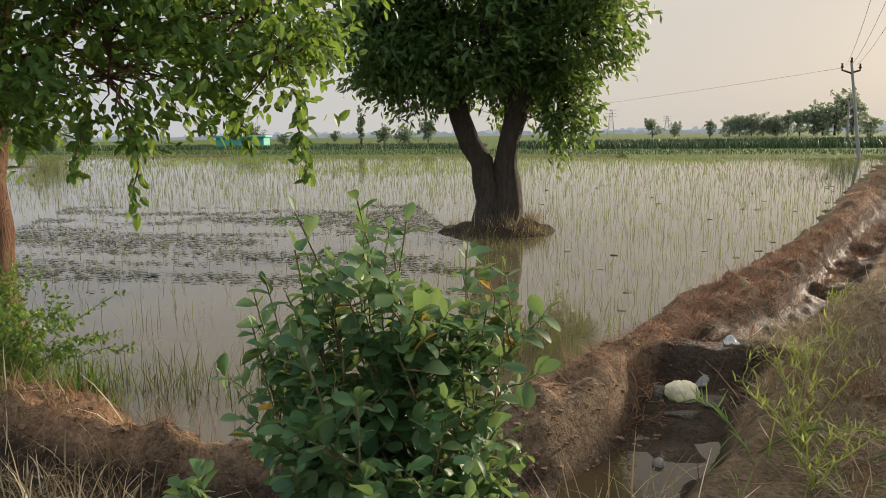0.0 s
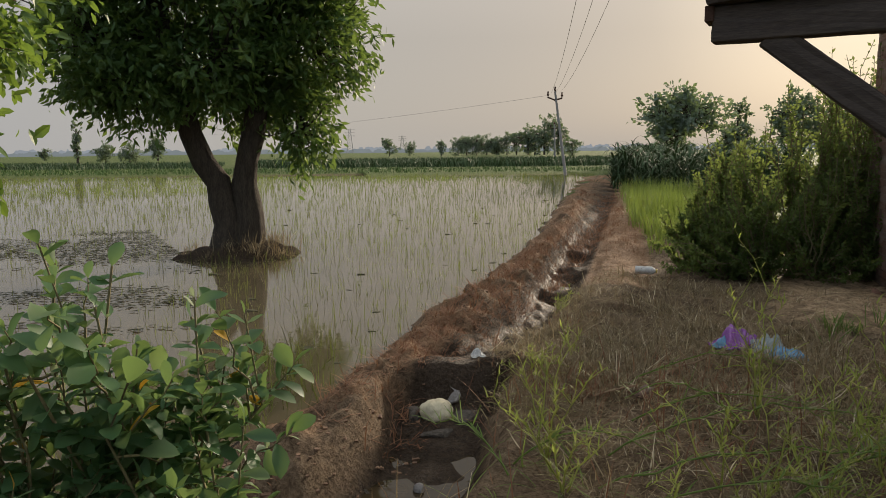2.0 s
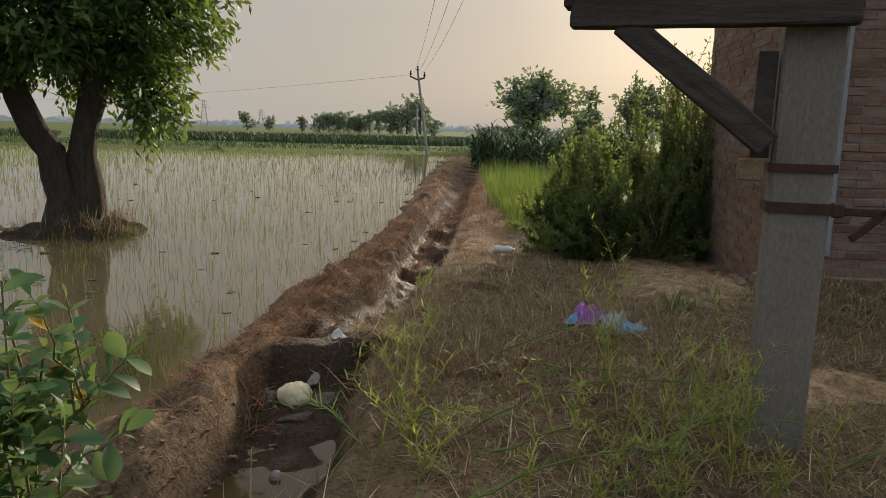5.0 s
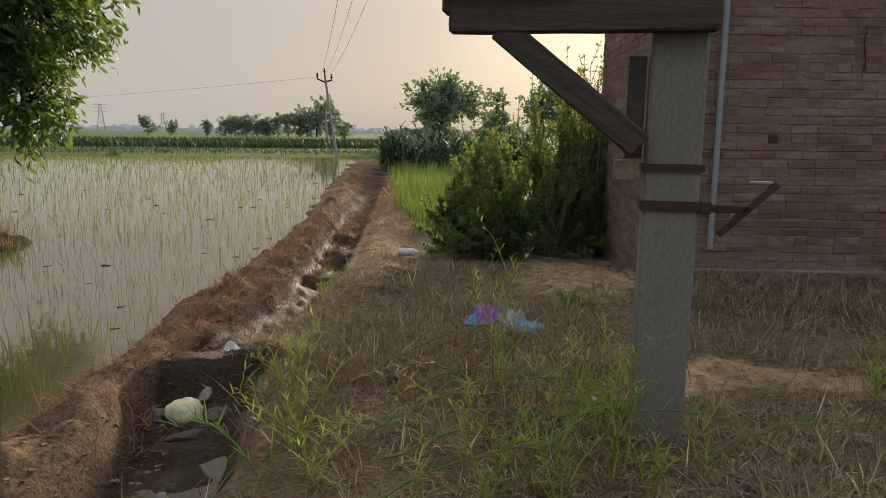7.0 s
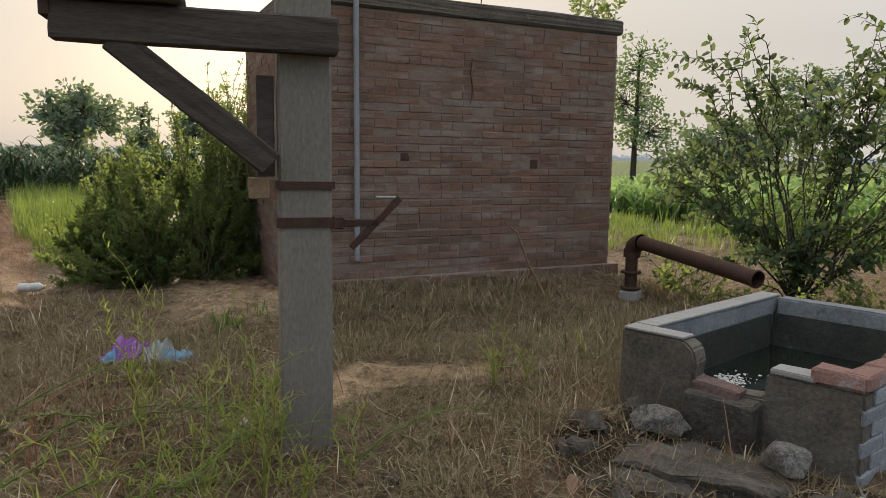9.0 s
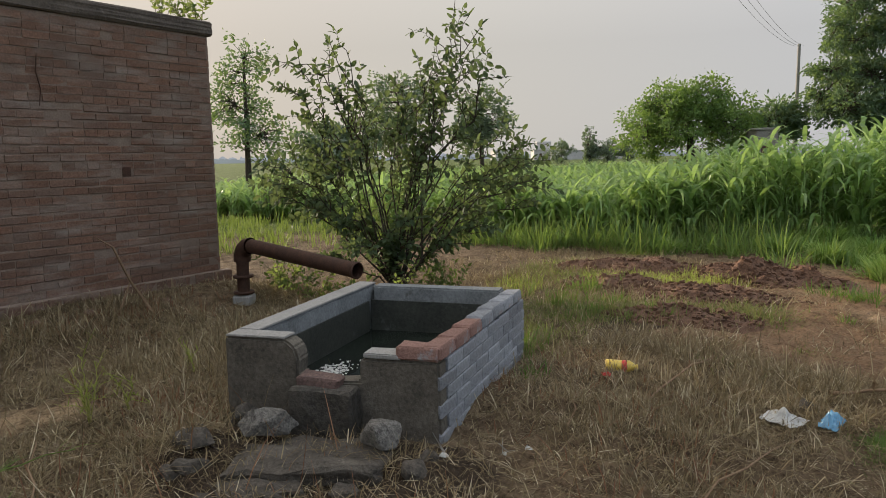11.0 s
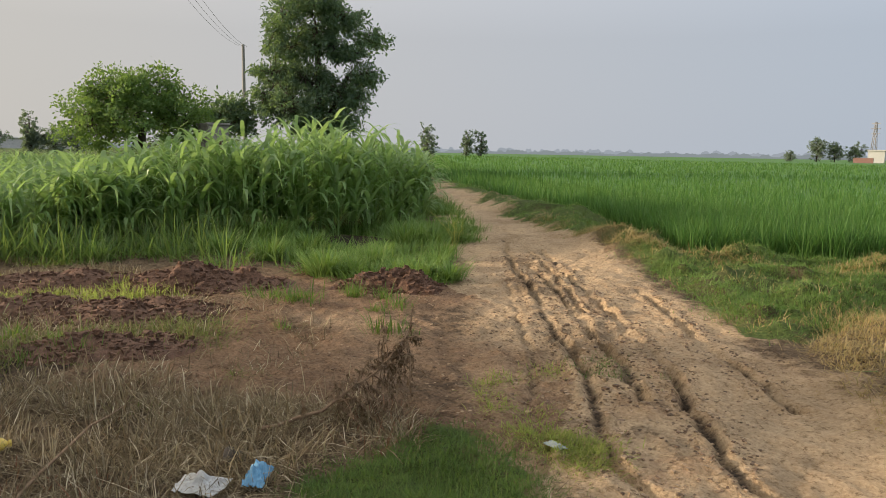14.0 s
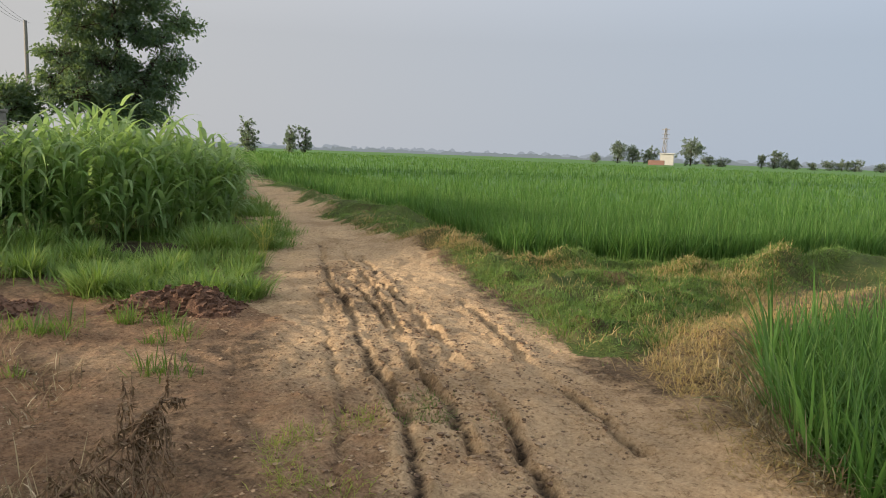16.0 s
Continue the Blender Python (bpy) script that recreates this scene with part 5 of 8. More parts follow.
# ---- trees ----
crown("shade_tree", (-3.62, 4.2, -0.15), [[(-3.66, 4.2, -0.2, 0.17), (-3.68, 4.22, 0.3, 0.11), (-3.68, 4.28, 1.3, 0.10), (-3.62, 4.35, 2.2, 0.09), (-3.2, 4.4, 3.2, 0.05)],
                                          [(-3.65, 4.3, 1.5, 0.06), (-2.9, 4.2, 2.2, 0.045), (-2.0, 4.2, 2.6, 0.02)]],
      [((-2.7, 4.4, 2.6), (1.5, 1.2, 0.9)), ((-1.75, 4.6, 2.45), (0.75, 0.9, 0.75)), ((-3.4, 4.0, 2.2), (1.0, 0.9, 0.65)), ((-2.5, 4.0, 1.8), (0.95, 0.5, 0.4)), ((-1.45, 4.3, 1.9), (0.4, 0.4, 0.4)), ((-3.0, 4.2, 3.6), (1.6, 1.5, 0.7)), ((-3.2, 3.7, 1.8), (0.6, 0.4, 0.35))],
      640, 26, (0.085, 0.5), M_LEAF_LEFT, M_REDBARK, "leafy shade tree with a reddish-brown trunk on the paddy bank", "tree", 21, 0.22, 0.5,
      hang=[((-2.35, 3.9, 1.7), (-2.05, 3.55, 1.02)), ((-1.35, 4.2, 1.7), (-1.25, 4.1, 1.15)), ((-3.0, 4.0, 1.7), (-2.9, 3.7, 1.35)), ((-1.8, 4.2, 1.75), (-1.6, 4.1, 1.35)), ((-2.6, 3.9, 1.6), (-2.5, 3.6, 1.2))], twig=0.005, fine=True)

crown("paddy_tree", (-0.8, 11.0, -0.1), [[(-0.9, 11.0, -0.2, 0.42), (-0.92, 11.0, 0.08, 0.27), (-0.97, 11.0, 0.55, 0.21), (-1.16, 11.0, 1.1, 0.175), (-1.42, 10.95, 1.8, 0.155), (-1.65, 10.9, 3.0, 0.12), (-1.85, 10.9, 4.2, 0.07)],
                                         [(-0.76, 11.05, -0.1, 0.3), (-0.72, 11.05, 0.5, 0.23), (-0.64, 11.05, 1.0, 0.185), (-0.46, 11.05, 1.9, 0.16), (-0.36, 11.1, 3.0, 0.13), (0.0, 11.2, 4.4, 0.07)]],
      [((-1.1, 11.0, 4.4), (2.3, 2.0, 1.7)), ((-2.45, 10.8, 2.9), (1.0, 0.9, 0.9)), ((0.3, 11.2, 3.0), (0.9, 0.9, 0.95)), ((-0.2, 11.3, 2.25), (0.7, 0.6, 0.45)), ((-2.0, 10.7, 2.2), (0.7, 0.6, 0.4)), ((-1.0, 10.6, 2.6), (1.0, 0.6, 0.5)), ((0.15, 11.1, 1.7), (0.4, 0.35, 0.45)), ((-1.0, 11.5, 2.2), (1.0, 0.5, 0.4))],
      1500, 30, (0.15, 0.36), M_LEAF_MANGO, M_BARK, "big dark-leaved tree with a forked trunk on a mound", "tree", 22, 0.34, 0.6, twig=0.008,
      hang=[((-0.1, 11.1, 2.0), (0.1, 11.1, 1.25)), ((-2.3, 10.7, 2.4), (-2.4, 10.6, 1.95)), ((-1.4, 10.6, 2.3), (-1.45, 10.5, 1.85))])


def leafy_shrub(name, base, ends, leaf, mat, twig_mat, label, category, seed, pairs=9, bare=0.3, yellow=0, r0=0.012, arch=0.08, side=3, fine=True, group="", stray=0.55, reach=(0.14, 0.3), pale=0.0):
    """Many stems from one foot, each with leaves in pairs and short side shoots."""
    r = np.random.default_rng(seed)
    e = thing(name, base, label, category, group)
    b0 = np.array(base, float)
    wood = Bag()
    P, D = [], []

    def shoot(a, b, rad, n, start):
        line = bent(a, b, 8, 0.025, arch, r)
        wood.tube(line - b0, np.linspace(rad, rad * 0.35, 8), 5)
        tan = np.gradient(line, axis=0)
        for q in range(n):
            t = start + (1 - start) * (q + 0.5) / n
            i0 = min(int(t * 7), 6)
            w = t * 7 - i0
            o = line[i0] * (1 - w) + line[i0 + 1] * w
            d = tan[i0]
            d /= np.linalg.norm(d) + 1e-9
            s = np.cross(d, [math.cos(q * 1.6 + seed), math.sin(q * 1.6 + seed), 0.3])
            s /= np.linalg.norm(s) + 1e-9
            for sg in (-1, 1):
                P.append(o)
                D.append(s * sg + d * r.uniform(0.3, 0.9) + r.normal(0, 0.2, 3))
        P.append(line[-1])
        D.append(tan[-1] / np.linalg.norm(tan[-1]) + r.normal(0, 0.15, 3))
        return line
    for b in ends:
        foot = b0 + np.array([r.normal(0, 0.03), r.normal(0, 0.03), 0])
        b = np.array(b, float)
        line = shoot(foot, b, r0 * r.uniform(0.7, 1.2), pairs, bare)
        for _ in range(side):
            t = r.uniform(max(0.35, bare), 0.85)
            o = np.array([np.interp(t * 7, np.arange(8), line[:, i]) for i in range(3)])
            size = np.linalg.norm(b - foot) * r.uniform(*reach)
            dd = (b - foot) / np.linalg.norm(b - foot) + r.normal(0, stray, 3)
            dd[2] = min(dd[2], (b[2] - o[2]) / size * np.linalg.norm(dd) + 0.05)
            shoot(o, o + dd / np.linalg.norm(dd) * size, r0 * 0.5, max(2, pairs // 3), 0.15)
    P, D = np.array(P) - b0, np.array(D)
    n = len(P)
    pick = r.uniform(0, 1, n) < (yellow / n if yellow else 0)
    size = leaf[0] * r.uniform(0.55, 1.25, n)
    wood.make("stem", twig_mat, e, True)
    make = cupped_np if fine == "cupped" else leaves_np if fine else diamonds_np
    if pale:
        young = (r.uniform(0, 1, n) < pale) & ~pick
        size[young] *= 0.5
        add_np("young_leaves", *make(P[young], D[young] + (0, 0, 0.5), size[young], size[young] * 0.5, r), M_LEAF_NEW, e, True, "small pale new leaves")
        P, D, size, pick = P[~young], D[~young], size[~young], pick[~young]
    tagged(add_np("foliage", *make(P[~pick], D[~pick], size[~pick], size[~pick] * leaf[1], r), mat, e, fine == "cupped"), kind="stuff")
    if pick.any():
        add_np("yellow_leaves", *make(P[pick], D[pick], size[pick], size[pick] * leaf[1], r), M_LEAF_YELLOW, e, False, "a few yellowed dying leaves")
    return e


rs = np.random.default_rng(5)
ends = [(-0.27, 1.32, 1.02), (-0.25, 1.3, 0.95), (-0.22, 1.3, 1.12), (-0.24, 1.35, 0.86), (-0.18, 1.3, 0.76), (-0.28, 1.36, 1.08), (-0.2, 1.32, 0.9), (-0.15, 1.3, 1.2), (-0.1, 1.2, 0.68), (-0.16, 1.25, 0.6), (0.0, 1.28, 1.31), (-0.13, 1.26, 1.29), (-0.02, 1.4, 1.26), (0.10, 1.35, 1.26), (-0.14, 1.22, 1.12), (-0.08, 1.12, 1.06), (-0.13, 1.26, 1.0), (0.33, 1.47, 1.14), (0.24, 1.4, 1.19),
        (0.34, 1.3, 0.98), (0.34, 1.2, 0.86), (0.3, 1.08, 0.78), (0.16, 1.2, 1.1), (-0.06, 1.5, 1.22), (0.2, 1.55, 1.12), (0.05, 1.1, 0.95), (-0.05, 1.08, 0.9), (0.18, 1.0, 0.72), (0.25, 1.02, 0.62),
        (0.02, 1.02, 0.62), (0.10, 0.98, 0.56), (-0.1, 1.12, 0.78), (0.35, 1.3, 0.7), (0.0, 1.2, 1.12), (0.22, 1.22, 0.9), (0.08, 1.3, 1.2), (0.28, 1.5, 1.05), (-0.1, 1.3, 1.15), (0.15, 1.1, 0.82), (0.3, 1.15, 0.68),
        (0.05, 1.05, 0.75), (-0.02, 1.15, 0.7), (0.12, 1.4, 1.1), (0.2, 1.1, 0.5), (0.3, 1.2, 0.55), (0.05, 1.15, 0.45)]
leafy_shrub("leafy_shrub", (0.10, 1.45, -0.2), [(x - 0.04 * max(0, x) / 0.3, y, z - 0.03) for x, y, z in ends], (0.05, 0.62), M_LEAF_SHRUB, M_TWIG, "waist-high green shrub with broad dusty leaves and some yellow ones", "shrub", 31, 20, 0.36, 70, 0.006, 0.02, 9, "cupped", stray=0.7, reach=(0.08, 0.18), pale=0.12)
low = [(-0.62 + rs.normal(0, 0.2), 1.75 + rs.normal(0, 0.12), rs.uniform(0.02, 0.3)) for _ in range(14)]
leafy_shrub("low_shrub", (-0.6, 1.8, at_z(-0.6, 1.8) - 0.02), low, (0.07, 0.6), M_LEAF_SHRUB, M_TWIG, "low green seedling shrub on the ditch bank", "shrub", 32, 7, 0.2, 3, 0.005, 0.05, 3, "cupped")
low = [(-2.75 + rs.normal(0, 0.3), 3.45 + rs.normal(0, 0.2), rs.uniform(0.1, 0.5)) for _ in range(26)] + [(-3.45 + rs.normal(0, 0.1), 4.0 + rs.normal(0, 0.1), rs.uniform(0.2, 0.6)) for _ in range(14)]
leafy_shrub("creeper_bush", (-3.1, 3.65, at_z(-3.1, 3.65) - 0.02), low, (0.035, 0.6), M_LEAF_LEFT, M_TWIG, "straggling bright green creeper at the shade tree's foot", "bush", 33, 14, 0.2, 0, 0.004, 0.08, 4)

# bushes beside the shed
for q, (x, y, h, wd) in enumerate(((4.75, 7.7, 0.85, 0.33), (5.05, 7.65, 1.3, 0.36), (5.4, 7.5, 1.55, 0.4), (5.8, 7.35, 2.0, 0.42), (6.2, 7.25, 2.3, 0.4), (6.55, 7.2, 2.45, 0.3), (5.45, 8.3, 1.4, 0.4), (6.75, 7.8, 2.4, 0.4), (4.85, 7.15, 0.75, 0.33), (5.6, 6.75, 1.2, 0.5), (6.2, 6.7, 1.4, 0.4), (5.1, 6.9, 1.1, 0.45))):
    r = np.random.default_rng(100 + q)
    en = []
    for _ in range(11):
        a, b, top = x + r.normal(0, wd * 0.6), y + r.normal(0, wd * 0.5), h * r.uniform(0.55, 1.12)
        en += [(a + r.normal(0, 0.05), b + r.normal(0, 0.05), top * q) for q in (1.0, 0.86, 0.7)]
    en += [(x + r.normal(0, wd * 0.9), y + r.normal(0, wd * 0.7), h * r.uniform(0.12, 0.5)) for _ in range(16)]
    leafy_shrub("hedge_bush", (x, y, at_z(x, y) - 0.03), en, (0.055, 0.5), M_LEAF_BUSH, M_TWIG, "dense dark green bush with upright leafy shoots beside the shed", "bush", 110 + q, 24, 0.12, 0, 0.011, 0.02, 4, False, "bushes by the shed", 0.4, (0.08, 0.18))

r = np.random.default_rng(8)
en = []
for q in range(40):
    a = r.uniform(-1.5, 1.5)
    en.append((8.45 + r.normal(0, 0.5), 1.1 + 1.6 * math.sin(a) + r.normal(0, 0.12), 0.5 + 2.65 * math.cos(a * 0.85) * r.uniform(0.4, 1.05)))
en += [(8.2 + r.normal(0, 0.3), 1.1 + r.normal(0, 0.75), r.uniform(0.1, 0.9)) for _ in range(12)]
leafy_shrub("young_tree", (8.45, 1.15, at_z(8.45, 1.15) - 0.05), en, (0.085, 0.55), M_LEAF_SAPLING, M_BARK, "young tree with thin arching leafy branches behind the tank", "tree", 41, 20, 0.14, 0, 0.011, 0.17, 6, True, reach=(0.12, 0.26))
r = np.random.default_rng(9)
for x, y, h in ((7.7, 1.9, 0.5), (8.0, 2.3, 0.55), (7.9, 0.5, 0.45)):
    leafy_shrub("weed_bush", (x, y, at_z(x, y) - 0.02), [(x + r.normal(0, 0.25), y + r.normal(0, 0.25), h * r.uniform(0.4, 1)) for _ in range(12)], (0.06, 0.5), M_LEAF_BUSH, M_TWIG, "low green weeds by the outlet pipe", "weeds", int(x * 100), 8, 0.1, 0, 0.005, 0.05, 2, False, "weeds by the pipe")
for x in (3.1, 3.35, 3.6):
    px_, py_ = H0.lerp(H1, x / SHED_L)[:2]
    leafy_shrub("roof_weed", (px_ + 0.1, py_ + 0.15, SHED_H + 0.13), [(px_ + 0.1 + r.normal(0, 0.1), py_ + 0.15 + r.normal(0, 0.1), SHED_H + 0.13 + r.uniform(0.12, 0.35)) for _ in range(6)], (0.07, 0.45), M_LEAF_BUSH, M_TWIG, "small weed growing on the shed roof", "weed", int(x * 77), 5, 0.2, 0, 0.004, 0.05, 1, False, "weeds on the roof")

# trees across the yard
PADS = [(-0.5, 9.2, 1.7, 0.6), (-1.8, 8.4, 1.0, 0.6), (1.1, 8.5, 1.3, 0.6), (2.9, 7.5, 0.9, 0.45), (2.5, 5.5, 0.95, 0.5), (0.8, 6.8, 1.2, 0.6), (-1.5, 6.8, 1.3, 0.7), (-2.4, 5.4, 1.0, 0.55),
        (-0.8, 5.1, 1.6, 0.8), (1.1, 4.3, 1.3, 0.8), (2.2, 4.2, 0.45, 0.6), (-1.8, 3.6, 1.6, 0.8), (0.2, 2.9, 1.9, 0.8), (-0.3, 7.6, 1.1, 0.6), (-2.9, 4.3, 0.6, 0.4), (1.9, 6.5, 0.6, 0.35), (-2.3, 7.5, 0.5, 0.35)]
r = np.random.default_rng(60)
crown("tall_tree", (37.9, -18.7, -0.1), [[(37.9, -18.7, -0.1, 0.4), (37.9, -18.7, 2.5, 0.3), (37.7, -18.6, 5.0, 0.2), (38, -18.5, 8, 0.1)], [(37.9, -18.7, 2.0, 0.2), (37, -20, 5.5, 0.12)], [(37.9, -18.7, 2.4, 0.2), (39, -16.8, 5.0, 0.1)]],
      [((37.9 - 0.45 * u + 0.89 * k, -18.7 - 0.89 * u - 0.45 * k, z), (w, w, h)) for u, z, w, h in PADS for k in (r.uniform(-1.3, -0.2), r.uniform(0.2, 1.3))],
      1350, 34, (0.21, 0.42), M_LEAF_TALL, M_BARK, "tall tree with dark feathery layered foliage beyond the fodder crop", "tree", 61, 0.42, 0.5, twig=0.012)
crown("round_tree", (38.3, -9.4, -0.1), [[(38.3, -9.4, -0.1, 0.25), (38.3, -9.4, 1.5, 0.2), (38.2, -9.3, 3.5, 0.1)]],
      [((38.3, -9.3, 2.9), (2.9, 3.0, 1.6)), ((38.0, -9.0, 4.0), (1.7, 1.9, 1.0)), ((38.6, -7.4, 2.4), (1.5, 1.4, 1.2)), ((38.0, -11.3, 2.8), (1.5, 1.2, 1.2)), ((37.6, -10.4, 4.4), (0.8, 0.8, 0.6)), ((38.2, -7.6, 4.0), (0.7, 0.8, 0.6))],
      620, 34, (0.17, 0.55), M_LEAF_ROUND, M_BARK, "broad rounded tree beside a small grey hut", "tree", 62, 0.45, 0.2, twig=0.01)
crown("small_tree", (40.5, -14.4, -0.1), [[(40.5, -14.4, -0.1, 0.15), (40.5, -14.4, 2.0, 0.1)]], [((40.5, -14.4, 3.0), (1.5, 1.6, 1.0))], 150, 26, (0.28, 0.4), M_LEAF_TALL, M_BARK, "small feathery tree beside the pole", "tree", 63, 0.4, 0.3, twig=0.01)
hut = thing("hut", (36.3, -12.2, 0), "small grey cement hut under a tree", "hut")
local_box("wall", -0.8, 0.8, -0.5, 0.5, -0.1, 2.45, M_CEMENT, hut, 0.02)
local_box("roof", -0.86, 0.86, -0.56, 0.56, 2.452, 2.56, M_CEMENT, hut, 0.02)
local_box("doorway", -0.804, -0.80, -0.25, 0.25, 0.0, 1.7, M_RUST, hut, 0.0, "dark doorway")
crown("thin_tree", (25.6, 9.2, -0.1), [[(25.6, 9.2, -0.1, 0.12), (25.6, 9.2, 2.5, 0.08), (25.7, 9.2, 5.0, 0.04)]],
      [((25.6, 9.2, 4.6), (0.8, 0.8, 0.8)), ((25.5, 9.5, 3.4), (1.1, 1.1, 0.9)), ((25.6, 8.8, 2.3), (1.1, 1.2, 0.7))], 170, 20, (0.16, 0.5), M_LEAF_TALL, M_BARK, "slim tree with airy foliage in the field", "tree", 64, 0.4, 0.2, twig=0.01)
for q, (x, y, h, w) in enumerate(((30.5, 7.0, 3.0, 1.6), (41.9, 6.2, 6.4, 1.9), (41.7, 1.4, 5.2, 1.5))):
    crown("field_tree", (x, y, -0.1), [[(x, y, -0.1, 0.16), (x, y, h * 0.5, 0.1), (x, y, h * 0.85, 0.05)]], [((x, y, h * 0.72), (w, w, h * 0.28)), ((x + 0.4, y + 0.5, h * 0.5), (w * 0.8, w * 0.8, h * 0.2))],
          170, 26, (0.24, 0.5), M_LEAF_HAZED, M_BARK, "slender hazy tree standing in the field", "tree", 70 + q, 0.45, 0.2, "field trees", twig=0.012)


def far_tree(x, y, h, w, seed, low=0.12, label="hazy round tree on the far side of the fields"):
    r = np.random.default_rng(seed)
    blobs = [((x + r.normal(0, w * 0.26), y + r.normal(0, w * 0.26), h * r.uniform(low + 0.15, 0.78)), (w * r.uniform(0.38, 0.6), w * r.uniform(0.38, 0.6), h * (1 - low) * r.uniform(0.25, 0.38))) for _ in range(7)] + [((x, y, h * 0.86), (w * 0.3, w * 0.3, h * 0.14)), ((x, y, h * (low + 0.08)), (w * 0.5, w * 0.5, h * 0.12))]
    crown("distant_tree", (x, y, -0.1), [[(x, y, -0.1, 0.03 * h), (x, y, h * 0.75, 0.012 * h)]], blobs, 120, 24, (0.09 * h ** 0.5 * w ** 0.4, 0.6), M_LEAF_HAZED, M_BARK, label, "tree", seed, 0.16 * w, 0.1, "distant trees", twig=0.01 * h ** 0.5)


FAR = [(73.5, -204.5, 3.4, 2.6), (71, -206.5, 3.0, 2.4), (62, -214, 4.2, 1.6), (59.3, -216.5, 5.4, 2.6), (56.6, -218.5, 4.4, 2.4), (54.6, -220, 3.6, 2.0), (50.6, -223, 2.8, 1.6), (47, -226.4, 3.0, 2.0), (44.5, -228.5, 3.4, 2.4), (41.5, -231, 3.4, 2.6), (36, -235.6, 3.0, 2.4), (98.2, -184, 3.2, 2.0), (33.5, 170, 4.2, 3.0), (38.6, 172, 4.8, 3.2), (43.8, 172.5, 4.6, 3.0), (48.4, 171, 5.6, 3.0), (52, 167, 6.4, 3.2), (-33, 107, 5.9, 0.9), (-29.5, 107.5, 2.9, 1.9), (-26.4, 108, 3.1, 1.8), (-54, 154, 2.6, 1.5), (-27, 129, 4.8, 2.0), (-48.9, 114, 2.0, 1.2), (-52, 62, 3.4, 3.4), (-43, 88, 3.2, 2.6),
       (16.6, 168, 4.2, 2.2), (21.6, 169, 3.6, 1.6), (27.6, 160, 3.6, 1.5), (36, 172, 4.6, 3.4), (41, 172, 5.0, 3.0), (46.5, 173, 5.5, 2.6), (50.5, 168, 5.2, 3.0), (54, 166, 9.2, 4.0), (57.5, 166, 8.0, 3.0), (49, 133, 3.2, 2.4),
       (110, -76.5, 6.4, 2.2), (129.2, -100.7, 6.2, 2.2), (127.2, -103.4, 6.2, 2.0), (75.7, -196.3, 8.0, 4.4), (94.2, -189.6, 6.4, 3.4), (91.2, -193, 5.6, 3.0), (87.7, -197, 5.0, 3.0), (122.5, -13.8, 6.6, 2.0), (122.2, -16.7, 4.2, 4.0), (122, -20, 3.6, 2.6), (121, -9, 4.0, 2.4)]
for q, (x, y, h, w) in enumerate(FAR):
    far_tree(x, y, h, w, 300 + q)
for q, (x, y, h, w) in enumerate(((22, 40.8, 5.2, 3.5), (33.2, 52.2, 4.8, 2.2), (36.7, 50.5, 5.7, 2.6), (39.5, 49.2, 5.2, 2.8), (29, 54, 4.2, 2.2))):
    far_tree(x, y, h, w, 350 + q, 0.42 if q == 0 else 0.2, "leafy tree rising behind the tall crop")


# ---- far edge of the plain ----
def hazed_treeline(name, r0, h, seed, colour, label):
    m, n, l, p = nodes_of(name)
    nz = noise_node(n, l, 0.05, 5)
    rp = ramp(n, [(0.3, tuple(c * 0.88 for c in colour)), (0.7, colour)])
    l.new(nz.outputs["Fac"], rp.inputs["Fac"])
    # No lamp: the ring glows in a haze colour to look far off.
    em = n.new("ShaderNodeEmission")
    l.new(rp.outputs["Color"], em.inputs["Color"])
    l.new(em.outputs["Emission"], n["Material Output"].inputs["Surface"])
    th = np.linspace(0, 2 * np.pi, 7000)
    x, y = np.cos(th) * r0, np.sin(th) * r0
    r = np.random.default_rng(seed)
    top = h * (0.16 + 0.12 * fbm(x, y, 0.03, 2, seed))
    step = r0 * 2 * np.pi / len(th)
    for _ in range(1100):
        c, w, t = r.integers(0, len(th)), r.uniform(1.5, 6.0), h * r.uniform(0.14, 0.4)
        k = int(w / step) + 1
        i = np.arange(c - k, c + k + 1)
        top[i % len(th)] = np.maximum(top[i % len(th)], t * np.sqrt(np.clip(1 - ((i - c) * step / w) ** 2, 0, 1)) + 0.10 * h * fbm(i * 1.0, i * 0.0 + seed, 0.45, 3, seed + c))
    v = np.concatenate([np.stack([x, y, np.full_like(x, -2)], 1), np.stack([x, y, top], 1)])
    i = np.arange(len(th) - 1)
    f = np.stack([i, i + 1, i + 1 + len(th), i + len(th)], 1)
    return tagged(add_np(name, v, f, m), label, "backdrop", kind="structure")


# Haze and daylight are put into these two glowing colours.
hazed_treeline("backdrop", 620, 13, 3, (0.25, 0.275, 0.305), "hazy line of distant trees")
hazed_treeline("backdrop_near", 430, 7.5, 9, (0.19, 0.215, 0.225), "hazy line of distant trees and hedges")


def far_building(name, x, y, w, d, h, turn, label, roof=True, mat=M_FARWALL):
    e = thing(name, (x, y, 0), label, "building")
    e.rotation_euler.z = radians(turn)
    local_box("wall", -w / 2, w / 2, -d / 2, d / 2, -0.2, h, mat, e, 0.05)
    if roof:
        local_box("roof", -w / 2 - 0.3, w / 2 + 0.3, -d / 2 - 0.3, d / 2 + 0.3, h + 0.01, h + 0.3, mat, e, 0.05)
    return e


e = far_building("farmhouse", 254, -12.6, 10, 8, 3.4, 5, "pale flat-roofed farmhouse beyond the fields")
local_box("water_tower", -1.0, 4.5, -2.5, 2.5, 3.32, 6.4, M_FARWALL, e, 0.2)
